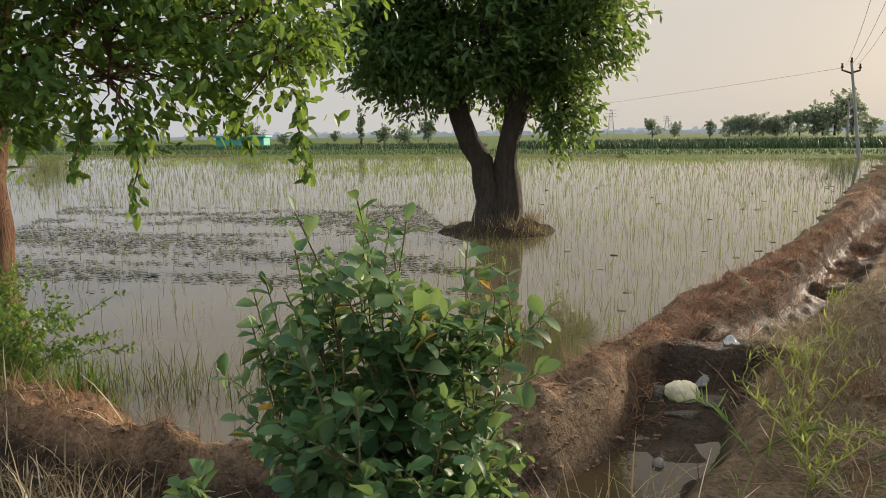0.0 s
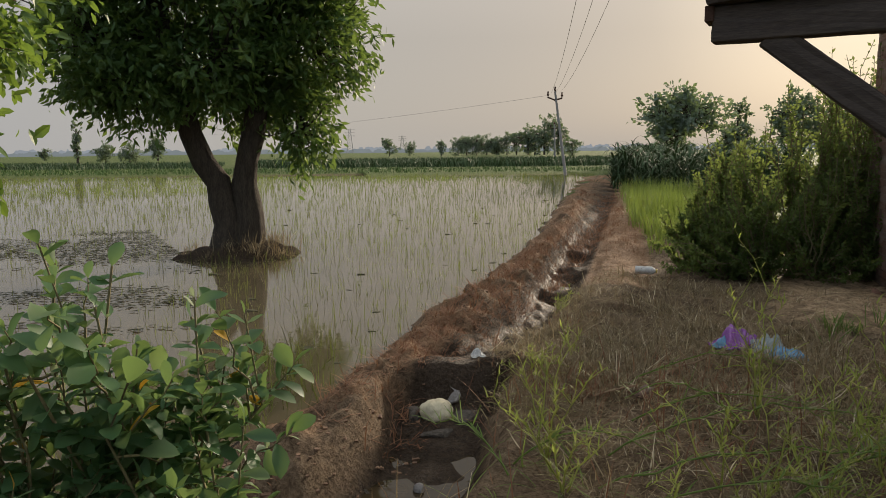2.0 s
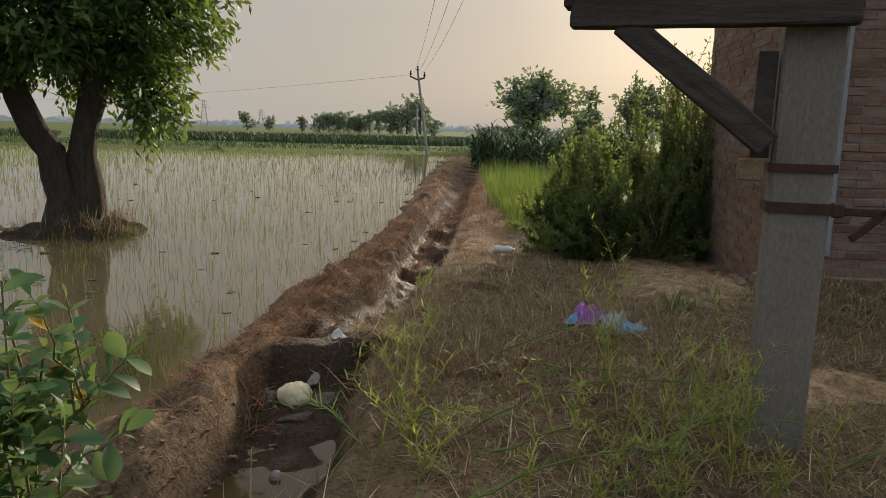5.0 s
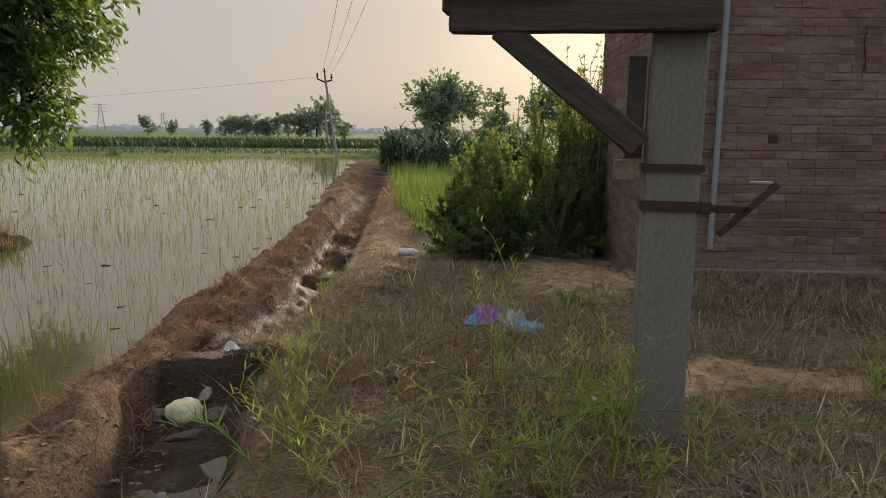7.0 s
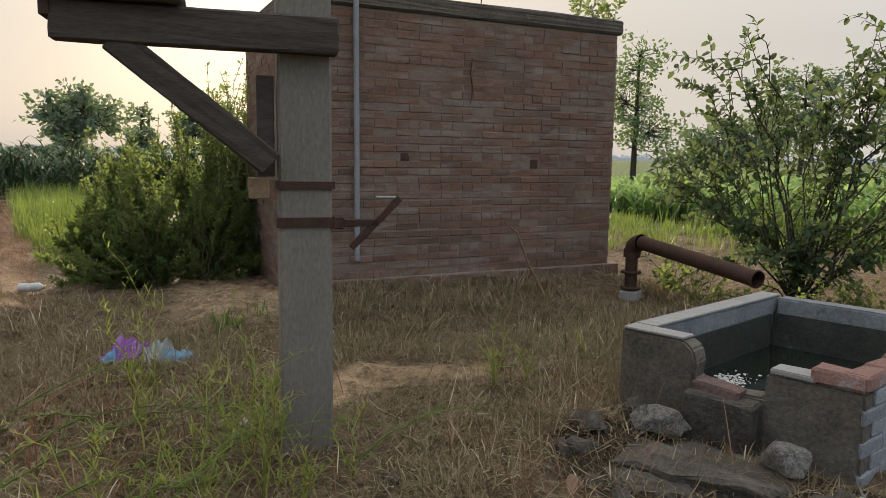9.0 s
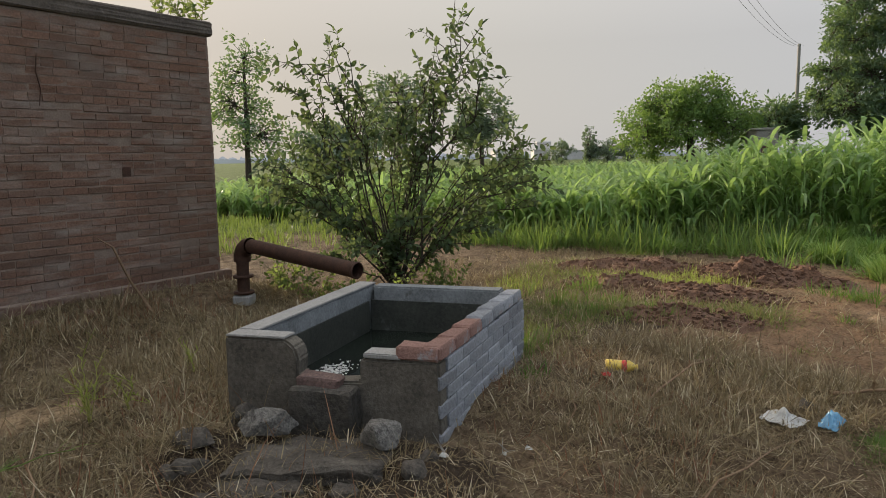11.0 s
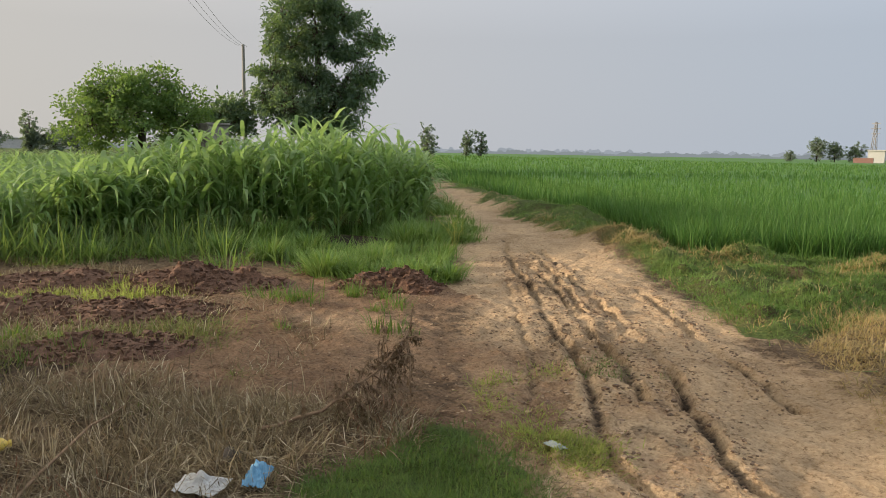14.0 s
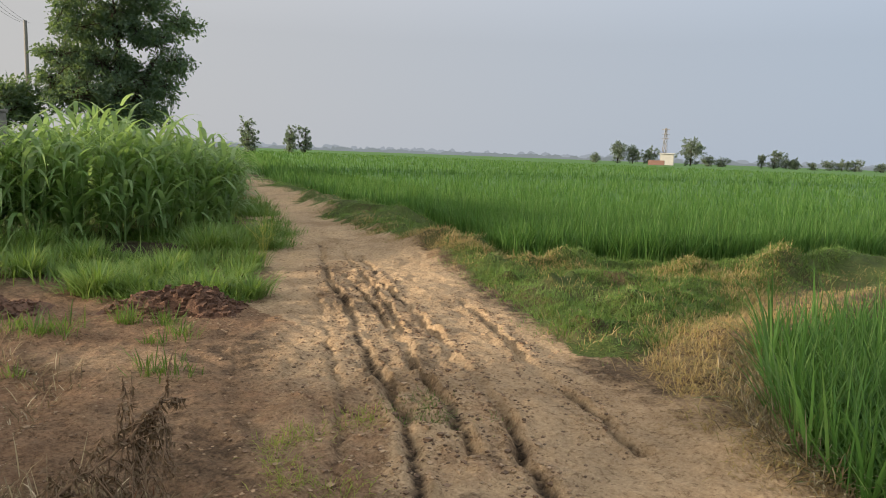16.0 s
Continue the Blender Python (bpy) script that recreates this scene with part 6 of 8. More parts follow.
for q in range(3):
    local_box("window", -5.006, -5.0, -2.9 + q * 2.1, -2.0 + q * 2.1, 1.0, 2.2, M_RUST, e, 0.0)
far_building("farmhouse", 242, 2, 14, 6, 3.2, 8, "low pale farm building beyond the fields")
far_building("farm_shed", 246, -23, 5, 17, 2.9, 3, "long low pale farm shed beyond the fields")
far_building("farm_shed", 252, -36, 5, 7, 2.4, -4, "small low grey farm shed beyond the fields")
e = far_building("pump_house", 80, -190.3, 3.6, 3.6, 3.2, 20, "small white pump house in the rice fields", True, M_WHITE)
shelter = far_building("tarpaulin_shelter", -41.4, 84.0, 6, 3, 1.3, 10, "low shelter under a teal plastic sheet", True, M_TARP)
far_building("red_trailer", 77.4, -177.3, 4.0, 2.0, 1.5, 20, "rusty red trailer parked by the pump house", False, M_COPING)


def lattice_tower(x, y, h, w, label, name="transmission_tower"):
    e = thing(name, (x, y, 0), label, "tower", "distant towers")
    b = Bag()
    for sx, sy in ((-1, -1), (1, -1), (1, 1), (-1, 1)):
        b.tube([(sx * w, sy * w, 0), (sx * w * 0.25, sy * w * 0.25, h)], [0.11, 0.07], 4)
    for q in range(8):
        z0, z1 = h * q / 8, h * (q + 1) / 8
        a0, a1 = w * (1 - 0.75 * q / 8), w * (1 - 0.75 * (q + 1) / 8)
        b.tube([(-a0, -a0, z0), (a1, -a1, z1)], [0.06, 0.06], 4)
        b.tube([(a0, a0, z0), (-a1, a1, z1)], [0.06, 0.06], 4)
    b.make("lattice", M_POLE, e)
    b = Bag()
    for z in (0.72, 0.84, 0.96):
        b.tube([(-w * 1.6, 0, h * z), (w * 1.6, 0, h * z)], [0.09, 0.09], 4)
    b.make("cross_arms", M_POLE, e)


lattice_tower(85.3, -201, 10.8, 0.7, "pylon-like power structure beside the pump house")
lattice_tower(17, 400, 13.5, 1.8, "hazy transmission tower on the horizon")
lattice_tower(60, 520, 12, 1.8, "hazy transmission tower on the horizon")


# ---- crops and grass ----
def scatter(poly, n, r, sel=None):
    a = np.array(poly)
    lo, hi = a.min(0), a.max(0)
    out_ = np.zeros((0, 2))
    while len(out_) < n:
        p = r.uniform(lo, hi, (n * 3, 2))
        p = p[inside(p[:, 0], p[:, 1], poly)]
        if sel is not None:
            p = p[sel(p[:, 0], p[:, 1]) > r.uniform(0, 1, len(p))]
        out_ = np.concatenate([out_, p])
    return out_[:n]


def stuff(name, v, f, mat, label, category):
    return tagged(add_np(name, v, f, mat), label, category, kind="stuff")


def on_ground(p):
    return np.column_stack([p, ground_z(p[:, 0], p[:, 1])])


def blades(name, p, length, width, lean, bend, mat, label, category, seg=2, seed=0, lift=0.0, clump=0, wide=0.05):
    """Loose blades; with clump, they spring from tufts of about that many, and lean out of the tuft."""
    r = np.random.default_rng(seed)
    n = len(p)
    az = r.uniform(0, 6.283, n)
    tall = np.ones(n)
    if clump:
        k = max(1, n // clump)
        size = r.uniform(0.5, 1.6, k)
        pick = r.integers(0, k, n)
        off = r.normal(0, wide, (n, 2)) * size[pick][:, None]
        q = p[r.permutation(n)[:k]][pick].copy()
        q[:, :2] += off
        p = q
        az = np.arctan2(off[:, 1], off[:, 0]) + r.normal(0, 0.7, n)
        tall = size[pick] * (0.7 + 0.6 * np.clip(fbm(p[:, 0], p[:, 1], 0.8, 3, seed) + 0.5, 0, 1))
    base = on_ground(p) if p.shape[1] == 2 else p
    base[:, 2] += lift
    v, f = ribbons(base, az, r.uniform(*length, n) * tall, r.uniform(*width, n), np.abs(r.normal(lean[0], lean[1], n)), r.normal(bend[0], bend[1], n), seg)
    return stuff(name, v, f, mat, label, category)


def tall_crop(name, poly, n, height, mat, label, seed, leaf=(0.85, 0.07), front=None, deep=3.0):
    """Fodder plants: a stalk and long arching leaves; thick near the front line, thinner behind it."""
    r = np.random.default_rng(seed)
    sel = None
    if front:
        sel = lambda x, y: np.where(dist_line(x, y, front)[0] < deep, 1.0, 0.10)
    p = scatter(poly, n, r, sel)
    base = on_ground(p)
    h = height(p[:, 0], p[:, 1]) * r.uniform(0.8, 1.12, n) * (1 + 0.35 * fbm(p[:, 0], p[:, 1], 0.6, 3, seed))
    v1, f1 = ribbons(base, r.uniform(0, 6.283, n), h * 0.85, np.full(n, 0.02), np.abs(r.normal(0, 0.06, n)), r.normal(0, 0.05, n), 2)
    k = 8
    b2 = np.repeat(base, k, 0)
    hh = np.repeat(h, k)
    t = np.tile(np.linspace(0.12, 0.86, k), n) + r.normal(0, 0.04, n * k)
    b2[:, 2] += hh * t * 0.9
    m = n * k
    length = leaf[0] * r.uniform(0.6, 1.15, m)
    v2, f2 = ribbons(b2, r.uniform(0, 6.283, m), length, leaf[1] * r.uniform(0.6, 1.2, m), r.uniform(0.25, 0.75, m), r.uniform(1.3, 2.9, m), 5)
    return stuff(name, np.concatenate([v1, v2]), np.concatenate([f1, f2 + len(v1)]), mat, label, "crop")


FRONT = [(22.4, -14.9), (13.0, -8.6), (11.75, -6.4), (12.3, -4.0), (12.5, -1.2), (13.9, 0.6), (16, 3.5), (19, 9)]
tall_crop("fodder_crop", CROP, 4400, lambda x, y: 0.84 + 0.98 * smooth(-np.hypot((x - 13.5) / 4.5, (y + 6.8) / 3.6), -1.5, -0.6) - 0.25 * smooth(y, 0, 8), M_SORGHUM, "thick stand of tall green sorghum fodder", 81, front=FRONT, deep=2.6)
tall_crop("cane_block", [(9.8, 22.2), (12.2, 20.2), (17, 22), (30, 44), (20.5, 44)], 1100, lambda x, y: 1.45 + 0 * x, M_DARKFIELD, "tall green crop block beyond the footpath", 82, (0.9, 0.06), [(20.5, 44), (9.8, 22.2), (12.2, 20.2), (17, 22)], 2.5)
r = np.random.default_rng(83)
blades("yellow_rice", scatter([(4.9, 8.9), (5.4, 9.3), (7.5, 10.5), (12.0, 19.8), (9.9, 21.5), (6.2, 12.6)], 9000, r), (0.2, 0.42), (0.008, 0.016), (0.1, 0.15), (0.4, 0.3), M_FIELD, "pale yellow-green rice beside the footpath", "crop", 2, 84, clump=14, wide=0.06)
blades("rice_field", scatter([(16, 5), (19, 10), (9.6, 9.5), (9.0, 5.0), (10, 2.0), (14, 1.5)], 7000, r, lambda x, y: smooth(np.hypot(x - 1, y), 9.5, 13)), (0.12, 0.3), (0.008, 0.018), (0.2, 0.2), (0.4, 0.3), M_FIELD, "low green crop behind the shed", "crop", 2, 85, clump=14, wide=0.07)


p = scatter([(8.9, -3.9), (10.4, -3.0), (11.2, -1.2), (12.6, 1.6), (15.5, 4.0), (16.2, 3.2), (14.0, 0.4), (12.7, -1.2), (12.5, -4.0), (12.0, -6.2), (11.2, -5.0)], 8000, r, lambda x, y: (0.12 + 0.88 * smooth(-dist_line(x, y, FRONT)[0], -1.5, -0.5)) * smooth(fbm(x, y, 0.9, 3, 154), -0.25, 0.12) * smooth(np.hypot((x - 11.3) / 0.9, (y + 6.0) / 0.7), 0.7, 1.1))
blades("crop_edge_weeds", p, (0.10, 0.6), (0.008, 0.016), (0.45, 0.35), (0.9, 0.6), M_CROPWEED, "tall tangled weeds along the fodder crop's edge", "weeds", 3, 155, clump=24, wide=0.12)


def near_far(cx, cy, near, power):
    return lambda x, y: np.clip((near / np.maximum(0.1, np.hypot(x - cx, y - cy))) ** power, 0, 1)


p = scatter([q for q in RICE_EDGE] + [(-30, -120), (150, -120), (150, -95)], 24000, r, near_far(3, -3, 8.5, 2.0))
d = np.hypot(p[:, 0] - 3, p[:, 1] + 3)
rep = np.where(d < 13, 11, np.where(d < 22, 6, 4))
dd = np.repeat(d, rep)
m = len(dd)
off = r.normal(0, 0.035, (m, 2)) * np.maximum(1, dd / 9)[:, None]
base = np.column_stack([np.repeat(p, rep, 0) + off, np.repeat(ground_z(p[:, 0], p[:, 1]), rep)])
tall = np.repeat(r.uniform(0.8, 1.15, len(p)), rep)
v, f = ribbons(base, np.arctan2(off[:, 1], off[:, 0]) + r.normal(0, 0.5, m), r.uniform(0.30, 0.66, m) * tall, 0.013 * np.maximum(1, dd / 10), np.abs(r.normal(0.1, 0.12, m)), r.normal(0.45, 0.3, m), 2)
stuff("rice_plants", v, f, M_RICE, "dense bright green rice field", "crop")
p = scatter(RICE_NEAR, 1000, r, near_far(3.0, -5.2, 1.6, 2.0))
pp = np.repeat(p, 20, 0)
off = r.normal(0, 0.04, (len(pp), 2))
pp = pp + off
base = on_ground(pp)
m = len(base)
v, f = ribbons(base, np.arctan2(off[:, 1], off[:, 0]) + r.normal(0, 0.4, m), r.uniform(0.4, 0.8, m) * np.repeat(r.uniform(0.8, 1.12, len(p)), 20), r.uniform(0.009, 0.017, m), np.abs(r.normal(0.14, 0.14, m)), r.normal(0.7, 0.45, m), 4)
stuff("near_rice", v, f, M_RICE, "tall bright green rice at the track's edge", "crop")
M_CANOPY = surface("rice_canopy", (0.05, 0.13, 0.02), (0.085, 0.19, 0.03), 0.15, 6, 0.8, 0.6, 0.1)
cz = [(90, -66), (36, -28.5), (17, -18.5), (12.0, -16), (8.0, -13.5), (6.5, -15), (0, -30), (-30, -90)]
sheet("rice_canopy", cz + [(-60, -600), (600, -600), (600, -380)], 0.29, M_CANOPY, "far rice canopy running to the horizon", "crop")

# seedlings in the flooded paddy
p = scatter(PADDY, 26000, r, lambda x, y: near_far(0.5, 2, 10, 1.15)(x, y) * np.where((x < -1.2) & (y < 14), 0.35, 1.0))
base = np.column_stack([p, np.full(len(p), -0.16)])
d = np.hypot(p[:, 0], p[:, 1])
v, f = ribbons(base, r.uniform(0, 6.283, len(p)), r.uniform(0.10, 0.27, len(p)), 0.0042 * np.maximum(1, d / 10), np.abs(r.normal(0.1, 0.22, len(p))), r.normal(0.4, 0.5, len(p)), 2)
stuff("rice_seedlings", v, f, M_SEEDLING, "thin sparse rice seedlings standing in water", "crop")
# Yellow-green blades stand in for duckweed and the crop strip's reflection on water.
p = scatter([(-30, 50.5), (-22, 30), (-6, 27), (2, 33), (9, 38), (6.5, 42.5), (-0.4, 44.5)], 9000, r, lambda x, y: 0.15 + 0.85 * smooth(fbm(x, y, 0.12, 3, 161), -0.15, 0.15))
base = np.column_stack([p, np.full(len(p), -0.16)])
v, f = ribbons(base, r.uniform(0, 6.283, len(p)), r.uniform(0.10, 0.24, len(p)), 0.014, np.abs(r.normal(0.2, 0.25, len(p))), r.normal(0.5, 0.5, len(p)), 2)
stuff("reflection_blades", v, f, M_FIELD, "yellow-green blades standing for reflected crop and duckweed on the far water", "crop")
p = scatter([(-7, 6), (-2.2, 5.0), (-0.4, 6.0), (-1.2, 10), (-3, 15), (-12, 16)], 9000, r, lambda x, y: smooth(fbm(x * 0.7, y * 2.6, 0.5, 4, 91), -0.1, 0.2))
ang = r.uniform(0, 6.283, len(p))
sz = r.uniform(0.012, 0.06, len(p))
corner = np.stack([np.stack([np.cos(ang + q) * sz * s, np.sin(ang + q) * sz * s * 0.5, 0.002 + 0.01 * s * np.ones_like(sz)], 1) for q, s in ((0, 1.3), (1.5, 0.7), (3.1, 1.0), (4.6, 0.6))], 1)
v = np.column_stack([p, np.full(len(p), -0.128)])[:, None] + corner
stuff("floating_weed", v.reshape(-1, 3), np.arange(4 * len(p)).reshape(-1, 4), M_FLOAT, "dark rotting weed floating on the paddy water", "weeds")
p = scatter([(0.5, 4.5), (-3, 14), (8, 40), (14, 36), (4, 12)], 160, r, near_far(0, 4, 6, 1.0))
for_clods = Bag()
for q in p:
    s = r.uniform(0.02, 0.05)
    for_clods.add(unit * np.array([s, s * 0.7, s * 0.6]) * r.uniform(0.7, 1.3, (8, 3)) + np.array([q[0], q[1], -0.15]), unit_f)
tagged(for_clods.make("mud_clods", M_FLOAT), "small dark clods breaking the paddy water", "clods", kind="stuff")
# reeds by the near shore
p = np.concatenate([r.normal((0.18, 4.9), (0.22, 0.5), (420, 2)), r.normal((-0.6, 3.4), (0.25, 0.2), (160, 2)), r.normal((-1.9, 3.7), (0.35, 0.25), (260, 2))])
p = p[inside(p[:, 0], p[:, 1], PADDY)]
blades("shore_reeds", np.column_stack([p, np.full(len(p), -0.2)]), (0.15, 0.42), (0.003, 0.006), (0.3, 0.3), (0.6, 0.5), M_REED, "brown-green reeds in shallow water by the bund", "reeds", 3, 92)
p = np.concatenate([r.normal((-0.8, 10.75), (0.8, 0.4), (1400, 2))])
p = p[ground_z(p[:, 0], p[:, 1]) > -0.12]
blades("mound_grass", p, (0.08, 0.22), (0.004, 0.009), (0.5, 0.4), (0.5, 0.5), M_STRAW, "dry grass on the tree's mound", "grass", 2, 93, clump=14, wide=0.06)

# strips of crop beyond the paddy
p = scatter([(-60, 57), (-32, 52.8), (-0.4, 45.6), (6.5, 43.7), (17, 41.5), (22, 48), (0, 58), (-34, 68), (-70, 75)], 16000, r)
blades("far_grass_strip", p, (0.10, 0.28), (0.025, 0.05), (0.25, 0.2), (0.5, 0.3), M_FARFIELD, "bright green crop strip behind the paddy", "crop", 2, 94)
p = scatter([(-5, 62), (20, 55), (40, 60), (44, 78), (-8, 80)], 26000, r)
blades("dark_crop_strip", p, (0.45, 0.85), (0.04, 0.08), (0.2, 0.2), (0.6, 0.4), M_DARKFIELD, "dark green crop further beyond the paddy", "crop", 2, 95)
p = scatter([(-80, 78), (-34, 69), (-8, 63), (-10, 82), (-60, 100), (-100, 110)], 20000, r)
blades("hedge_strip", p, (0.3, 0.65), (0.04, 0.08), (0.2, 0.2), (0.6, 0.4), M_DARKFIELD, "green crop and hedge behind the paddy", "crop", 2, 96)

# straw and dry grass over the yard
YARD = [(1.3, 2.0), (1.5, 4.6), (2.7, 6.4), (3.6, 7.6), (4.6, 6.8), (4.8, 5.2), (8.1, 3.1), (8.4, 1.4), (6.4, -0.2), (5.9, -1.6), (5.0, -2.6), (3.6, -2.9), (2.6, -1.9), (1.6, 0.0)]
bare = lambda x, y: (1 - 0.93 * smooth(-dist_line(x, y, [(3.6, 3.0), (4.1, 3.0), (4.55, 2.55)])[0], -0.45, -0.15)) * (1 - 0.9 * smooth(-dist_line(x, y, [(4.6, 5.0), (5.2, 5.9), (5.6, 6.6)])[0], -0.9, -0.3)) * (0.25 + 0.75 * smooth(fbm(x, y, 0.9, 3, 97), -0.2, 0.15)) * ~inside(x, y, [(4.3, 1.4), (4.1, 0.2), (5.8, -0.25), (6.1, 1.05)]) * (np.hypot((x - 4.0) / 0.6, (y + 2.28) / 0.6) - 0.9 * fbm(x, y, 1.8, 4, 160) > 0.85)
p = scatter(YARD, 170000, r, bare)
blades("straw_litter", p, (0.025, 0.12), (0.0025, 0.0065), (1.25, 0.25), (0.3, 0.8), M_STRAW, "dry straw and dead grass strewn over the yard", "straw", 1, 98, 0.004)
p = scatter(YARD, 42000, r, lambda x, y: bare(x, y) * (0.2 + 0.8 * smooth(fbm(x, y, 1.4, 3, 151), -0.1, 0.2)))
blades("straw_tangle", p, (0.04, 0.17), (0.0028, 0.0055), (0.95, 0.4), (1.1, 0.9), M_STRAW, "raised tangles of curled dead grass", "straw", 3, 152, 0.006, clump=30, wide=0.09)
p = scatter(YARD, 4500, r, bare)
blades("dry_stalks", p, (0.1, 0.32), (0.003, 0.006), (1.35, 0.18), (0.2, 0.5), M_STRAW, "longer dead stalks lying in the straw", "straw", 2, 115, 0.025)
p = np.concatenate([scatter([(3.4, -0.6), (4.6, -1.4), (5.6, -1.9), (6.3, -1.2), (5.6, -0.6), (4.4, -0.3)], 6000, r), scatter(YARD, 3500, r, lambda x, y: bare(x, y) * smooth(fbm(x, y, 0.7, 3, 117), 0.0, 0.25))])
blades("dry_tufts", p, (0.04, 0.12), (0.0025, 0.0045), (0.75, 0.35), (0.7, 0.5), M_STRAW, "pale tufts of dry standing grass", "grass", 2, 116, clump=40, wide=0.07)
p = scatter(YARD, 4500, r, lambda x, y: bare(x, y) * smooth(fbm(x, y, 1.3, 3, 99), 0.05, 0.3))
blades("red_straw", p, (0.04, 0.12), (0.003, 0.007), (0.8, 0.4), (0.4, 0.4), M_REDSTRAW, "reddish dead grass stubble", "straw", 2, 100, clump=16, wide=0.06)
BUND = [(0.3, 3.5), (0.8, 4.9), (1.7, 6.6), (2.6, 8.0), (4.6, 11.9), (8.5, 21.2), (9.3, 20.9), (5.3, 11.6), (3.2, 7.7), (2.2, 6.2), (1.6, 5.0), (1.0, 4.2), (0.9, 3.6)]
p = scatter(BUND, 14000, r, near_far(1, 4, 4, 1.0))
blades("bund_grass", p, (0.04, 0.15), (0.003, 0.007), (1.15, 0.35), (0.5, 0.5), M_REDSTRAW, "reddish dead grass matted on the earth bund", "grass", 2, 101, clump=14, wide=0.04)
p = np.concatenate([scatter([(4.6, 8.6), (5.6, 11.0), (10.0, 22.3), (9.4, 22.0), (5.1, 11.2), (4.0, 8.6)], 4000, r), scatter([(-0.6, 2.2), (-3.4, 2.9), (-3.6, 3.6), (-2.0, 3.1), (-1.0, 2.75), (-0.2, 2.9), (0.3, 3.3), (0.3, 2.7)], 1200, r)])
blades("path_grass", p, (0.03, 0.12), (0.002, 0.005), (0.8, 0.4), (0.5, 0.5), M_REDSTRAW, "short reddish dead grass along the footpath", "grass", 2, 102, clump=14, wide=0.05)
p = scatter([(-0.4, 1.2), (-3.2, 1.8), (-3.6, 3.5), (-2.2, 3.0), (-0.8, 2.4), (0.9, 2.3), (1.6, 2.0), (1.2, 1.3)], 3500, r)
blades("ditch_grass", p, (0.06, 0.28), (0.003, 0.006), (0.6, 0.4), (0.8, 0.5), M_STRAW, "tangled dry grass on the ditch bank", "grass", 3, 103, clump=16, wide=0.06)
p = np.concatenate([r.normal((-2.9, 3.6), (0.4, 0.3), (900, 2)), r.normal((-3.3, 3.0), (0.5, 0.4), (500, 2))])
blades("bank_grass", p, (0.06, 0.22), (0.004, 0.008), (0.4, 0.3), (0.6, 0.4), M_GRASS, "green grass at the foot of the shade tree", "grass", 3, 104, clump=18, wide=0.06)

# green grass patches
p = np.concatenate([scatter([(3.2, -1.6), (4.3, -1.8), (4.7, -2.6), (4.0, -3.0), (3.3, -2.8), (2.8, -2.2)], 26000, r, lambda x, y: smooth(-np.hypot((x - 4.0) / 0.62, (y + 2.28) / 0.62) + 0.9 * fbm(x, y, 1.8, 4, 160), -1.05, -0.7)), r.normal((4.67, -4.2), (0.14, 0.1), (1100, 2))])
blades("lawn_patch", p, (0.01, 0.045), (0.003, 0.006), (0.8, 0.45), (0.6, 0.5), M_GRASS, "short fresh green grass patch by the track", "grass", 1, 105, clump=30, wide=0.05)
MARGIN = [(23, -15.2), (15.9, -11.5), (11.8, -8.9), (9.4, -6.7), (7.9, -5.5), (7.5, -5.2), (7.9, -4.9), (8.6, -4.5), (9.6, -4.2), (10.4, -3.0), (11.8, -1.0), (13.3, 1.4), (14.2, 0.6), (12.9, -1.4), (12.6, -6.4), (13.4, -8.6), (22.8, -15)]
p = scatter(MARGIN, 30000, r, lambda x, y: (0.06 + 0.94 * smooth(-y, 2.4, 3.8)) * near_far(8.5, -5, 4.5, 1.3)(x, y) * smooth(np.hypot((x - 11.3) / 0.9, (y + 6.0) / 0.7), 0.7, 1.1) * smooth(fbm(x, y, 1.0, 3, 131), -0.25, 0.1))
blades("crop_margin_grass", p, (0.06, 0.24), (0.006, 0.012), (0.5, 0.35), (1.2, 0.6), M_TURF, "lush grass along the fodder crop's edge", "grass", 3, 106, clump=60, wide=0.10)


def grass_tussock(x, y, n, h, seed, mat=M_TURF):
    r = np.random.default_rng(seed)
    off = r.normal(0, 0.11, (n, 2)) * h / 0.4
    base = np.column_stack([off, ground_z(x + off[:, 0], y + off[:, 1]) - at_z(x, y)])
    v, f = ribbons(base, np.arctan2(off[:, 1], off[:, 0]) + r.normal(0, 0.5, n), r.uniform(0.5, 1.15, n) * h * 1.3, r.uniform(0.006, 0.013, n), np.abs(r.normal(0.3, 0.2, n)), r.normal(1.2, 0.5, n), 4)
    e = thing("grass_tussock", (x, y, at_z(x, y)), "lush tussock of long arching green grass", "grass", "grass tussocks")
    tagged(add_np("foliage", v, f, mat, e), kind="stuff")


for q, (x, y, n, h) in enumerate(((8.95, -4.35, 420, 0.30), (8.75, -4.6, 260, 0.24), (7.8, -5.3, 300, 0.22), (8.05, -5.05, 260, 0.22), (10.45, -6.5, 420, 0.42), (10.2, -6.75, 300, 0.34), (10.2, -4.2, 300, 0.3), (9.2, -5.2, 320, 0.24), (9.7, -5.6, 300, 0.24),
                                 (10.6, -5.0, 300, 0.32), (11.0, -3.9, 300, 0.3), (8.6, -5.7, 300, 0.24), (9.3, -6.3, 300, 0.26), (10.6, -7.4, 300, 0.3), (11.4, -8.1, 300, 0.3), (11.3, -2.4, 260, 0.26), (12.0, -0.9, 260, 0.26), (8.3, -4.9, 240, 0.2), (11.0, -7.2, 320, 0.36), (11.7, -4.9, 320, 0.36))):
    grass_tussock(x, y, n, h, 700 + q)
p = scatter(VERGE, 150000, r, lambda x, y: near_far(5.4, -7.0, 3.6, 1.2)(x, y) * smooth(fbm(x, y, 1.3, 3, 132), -0.3, -0.02))
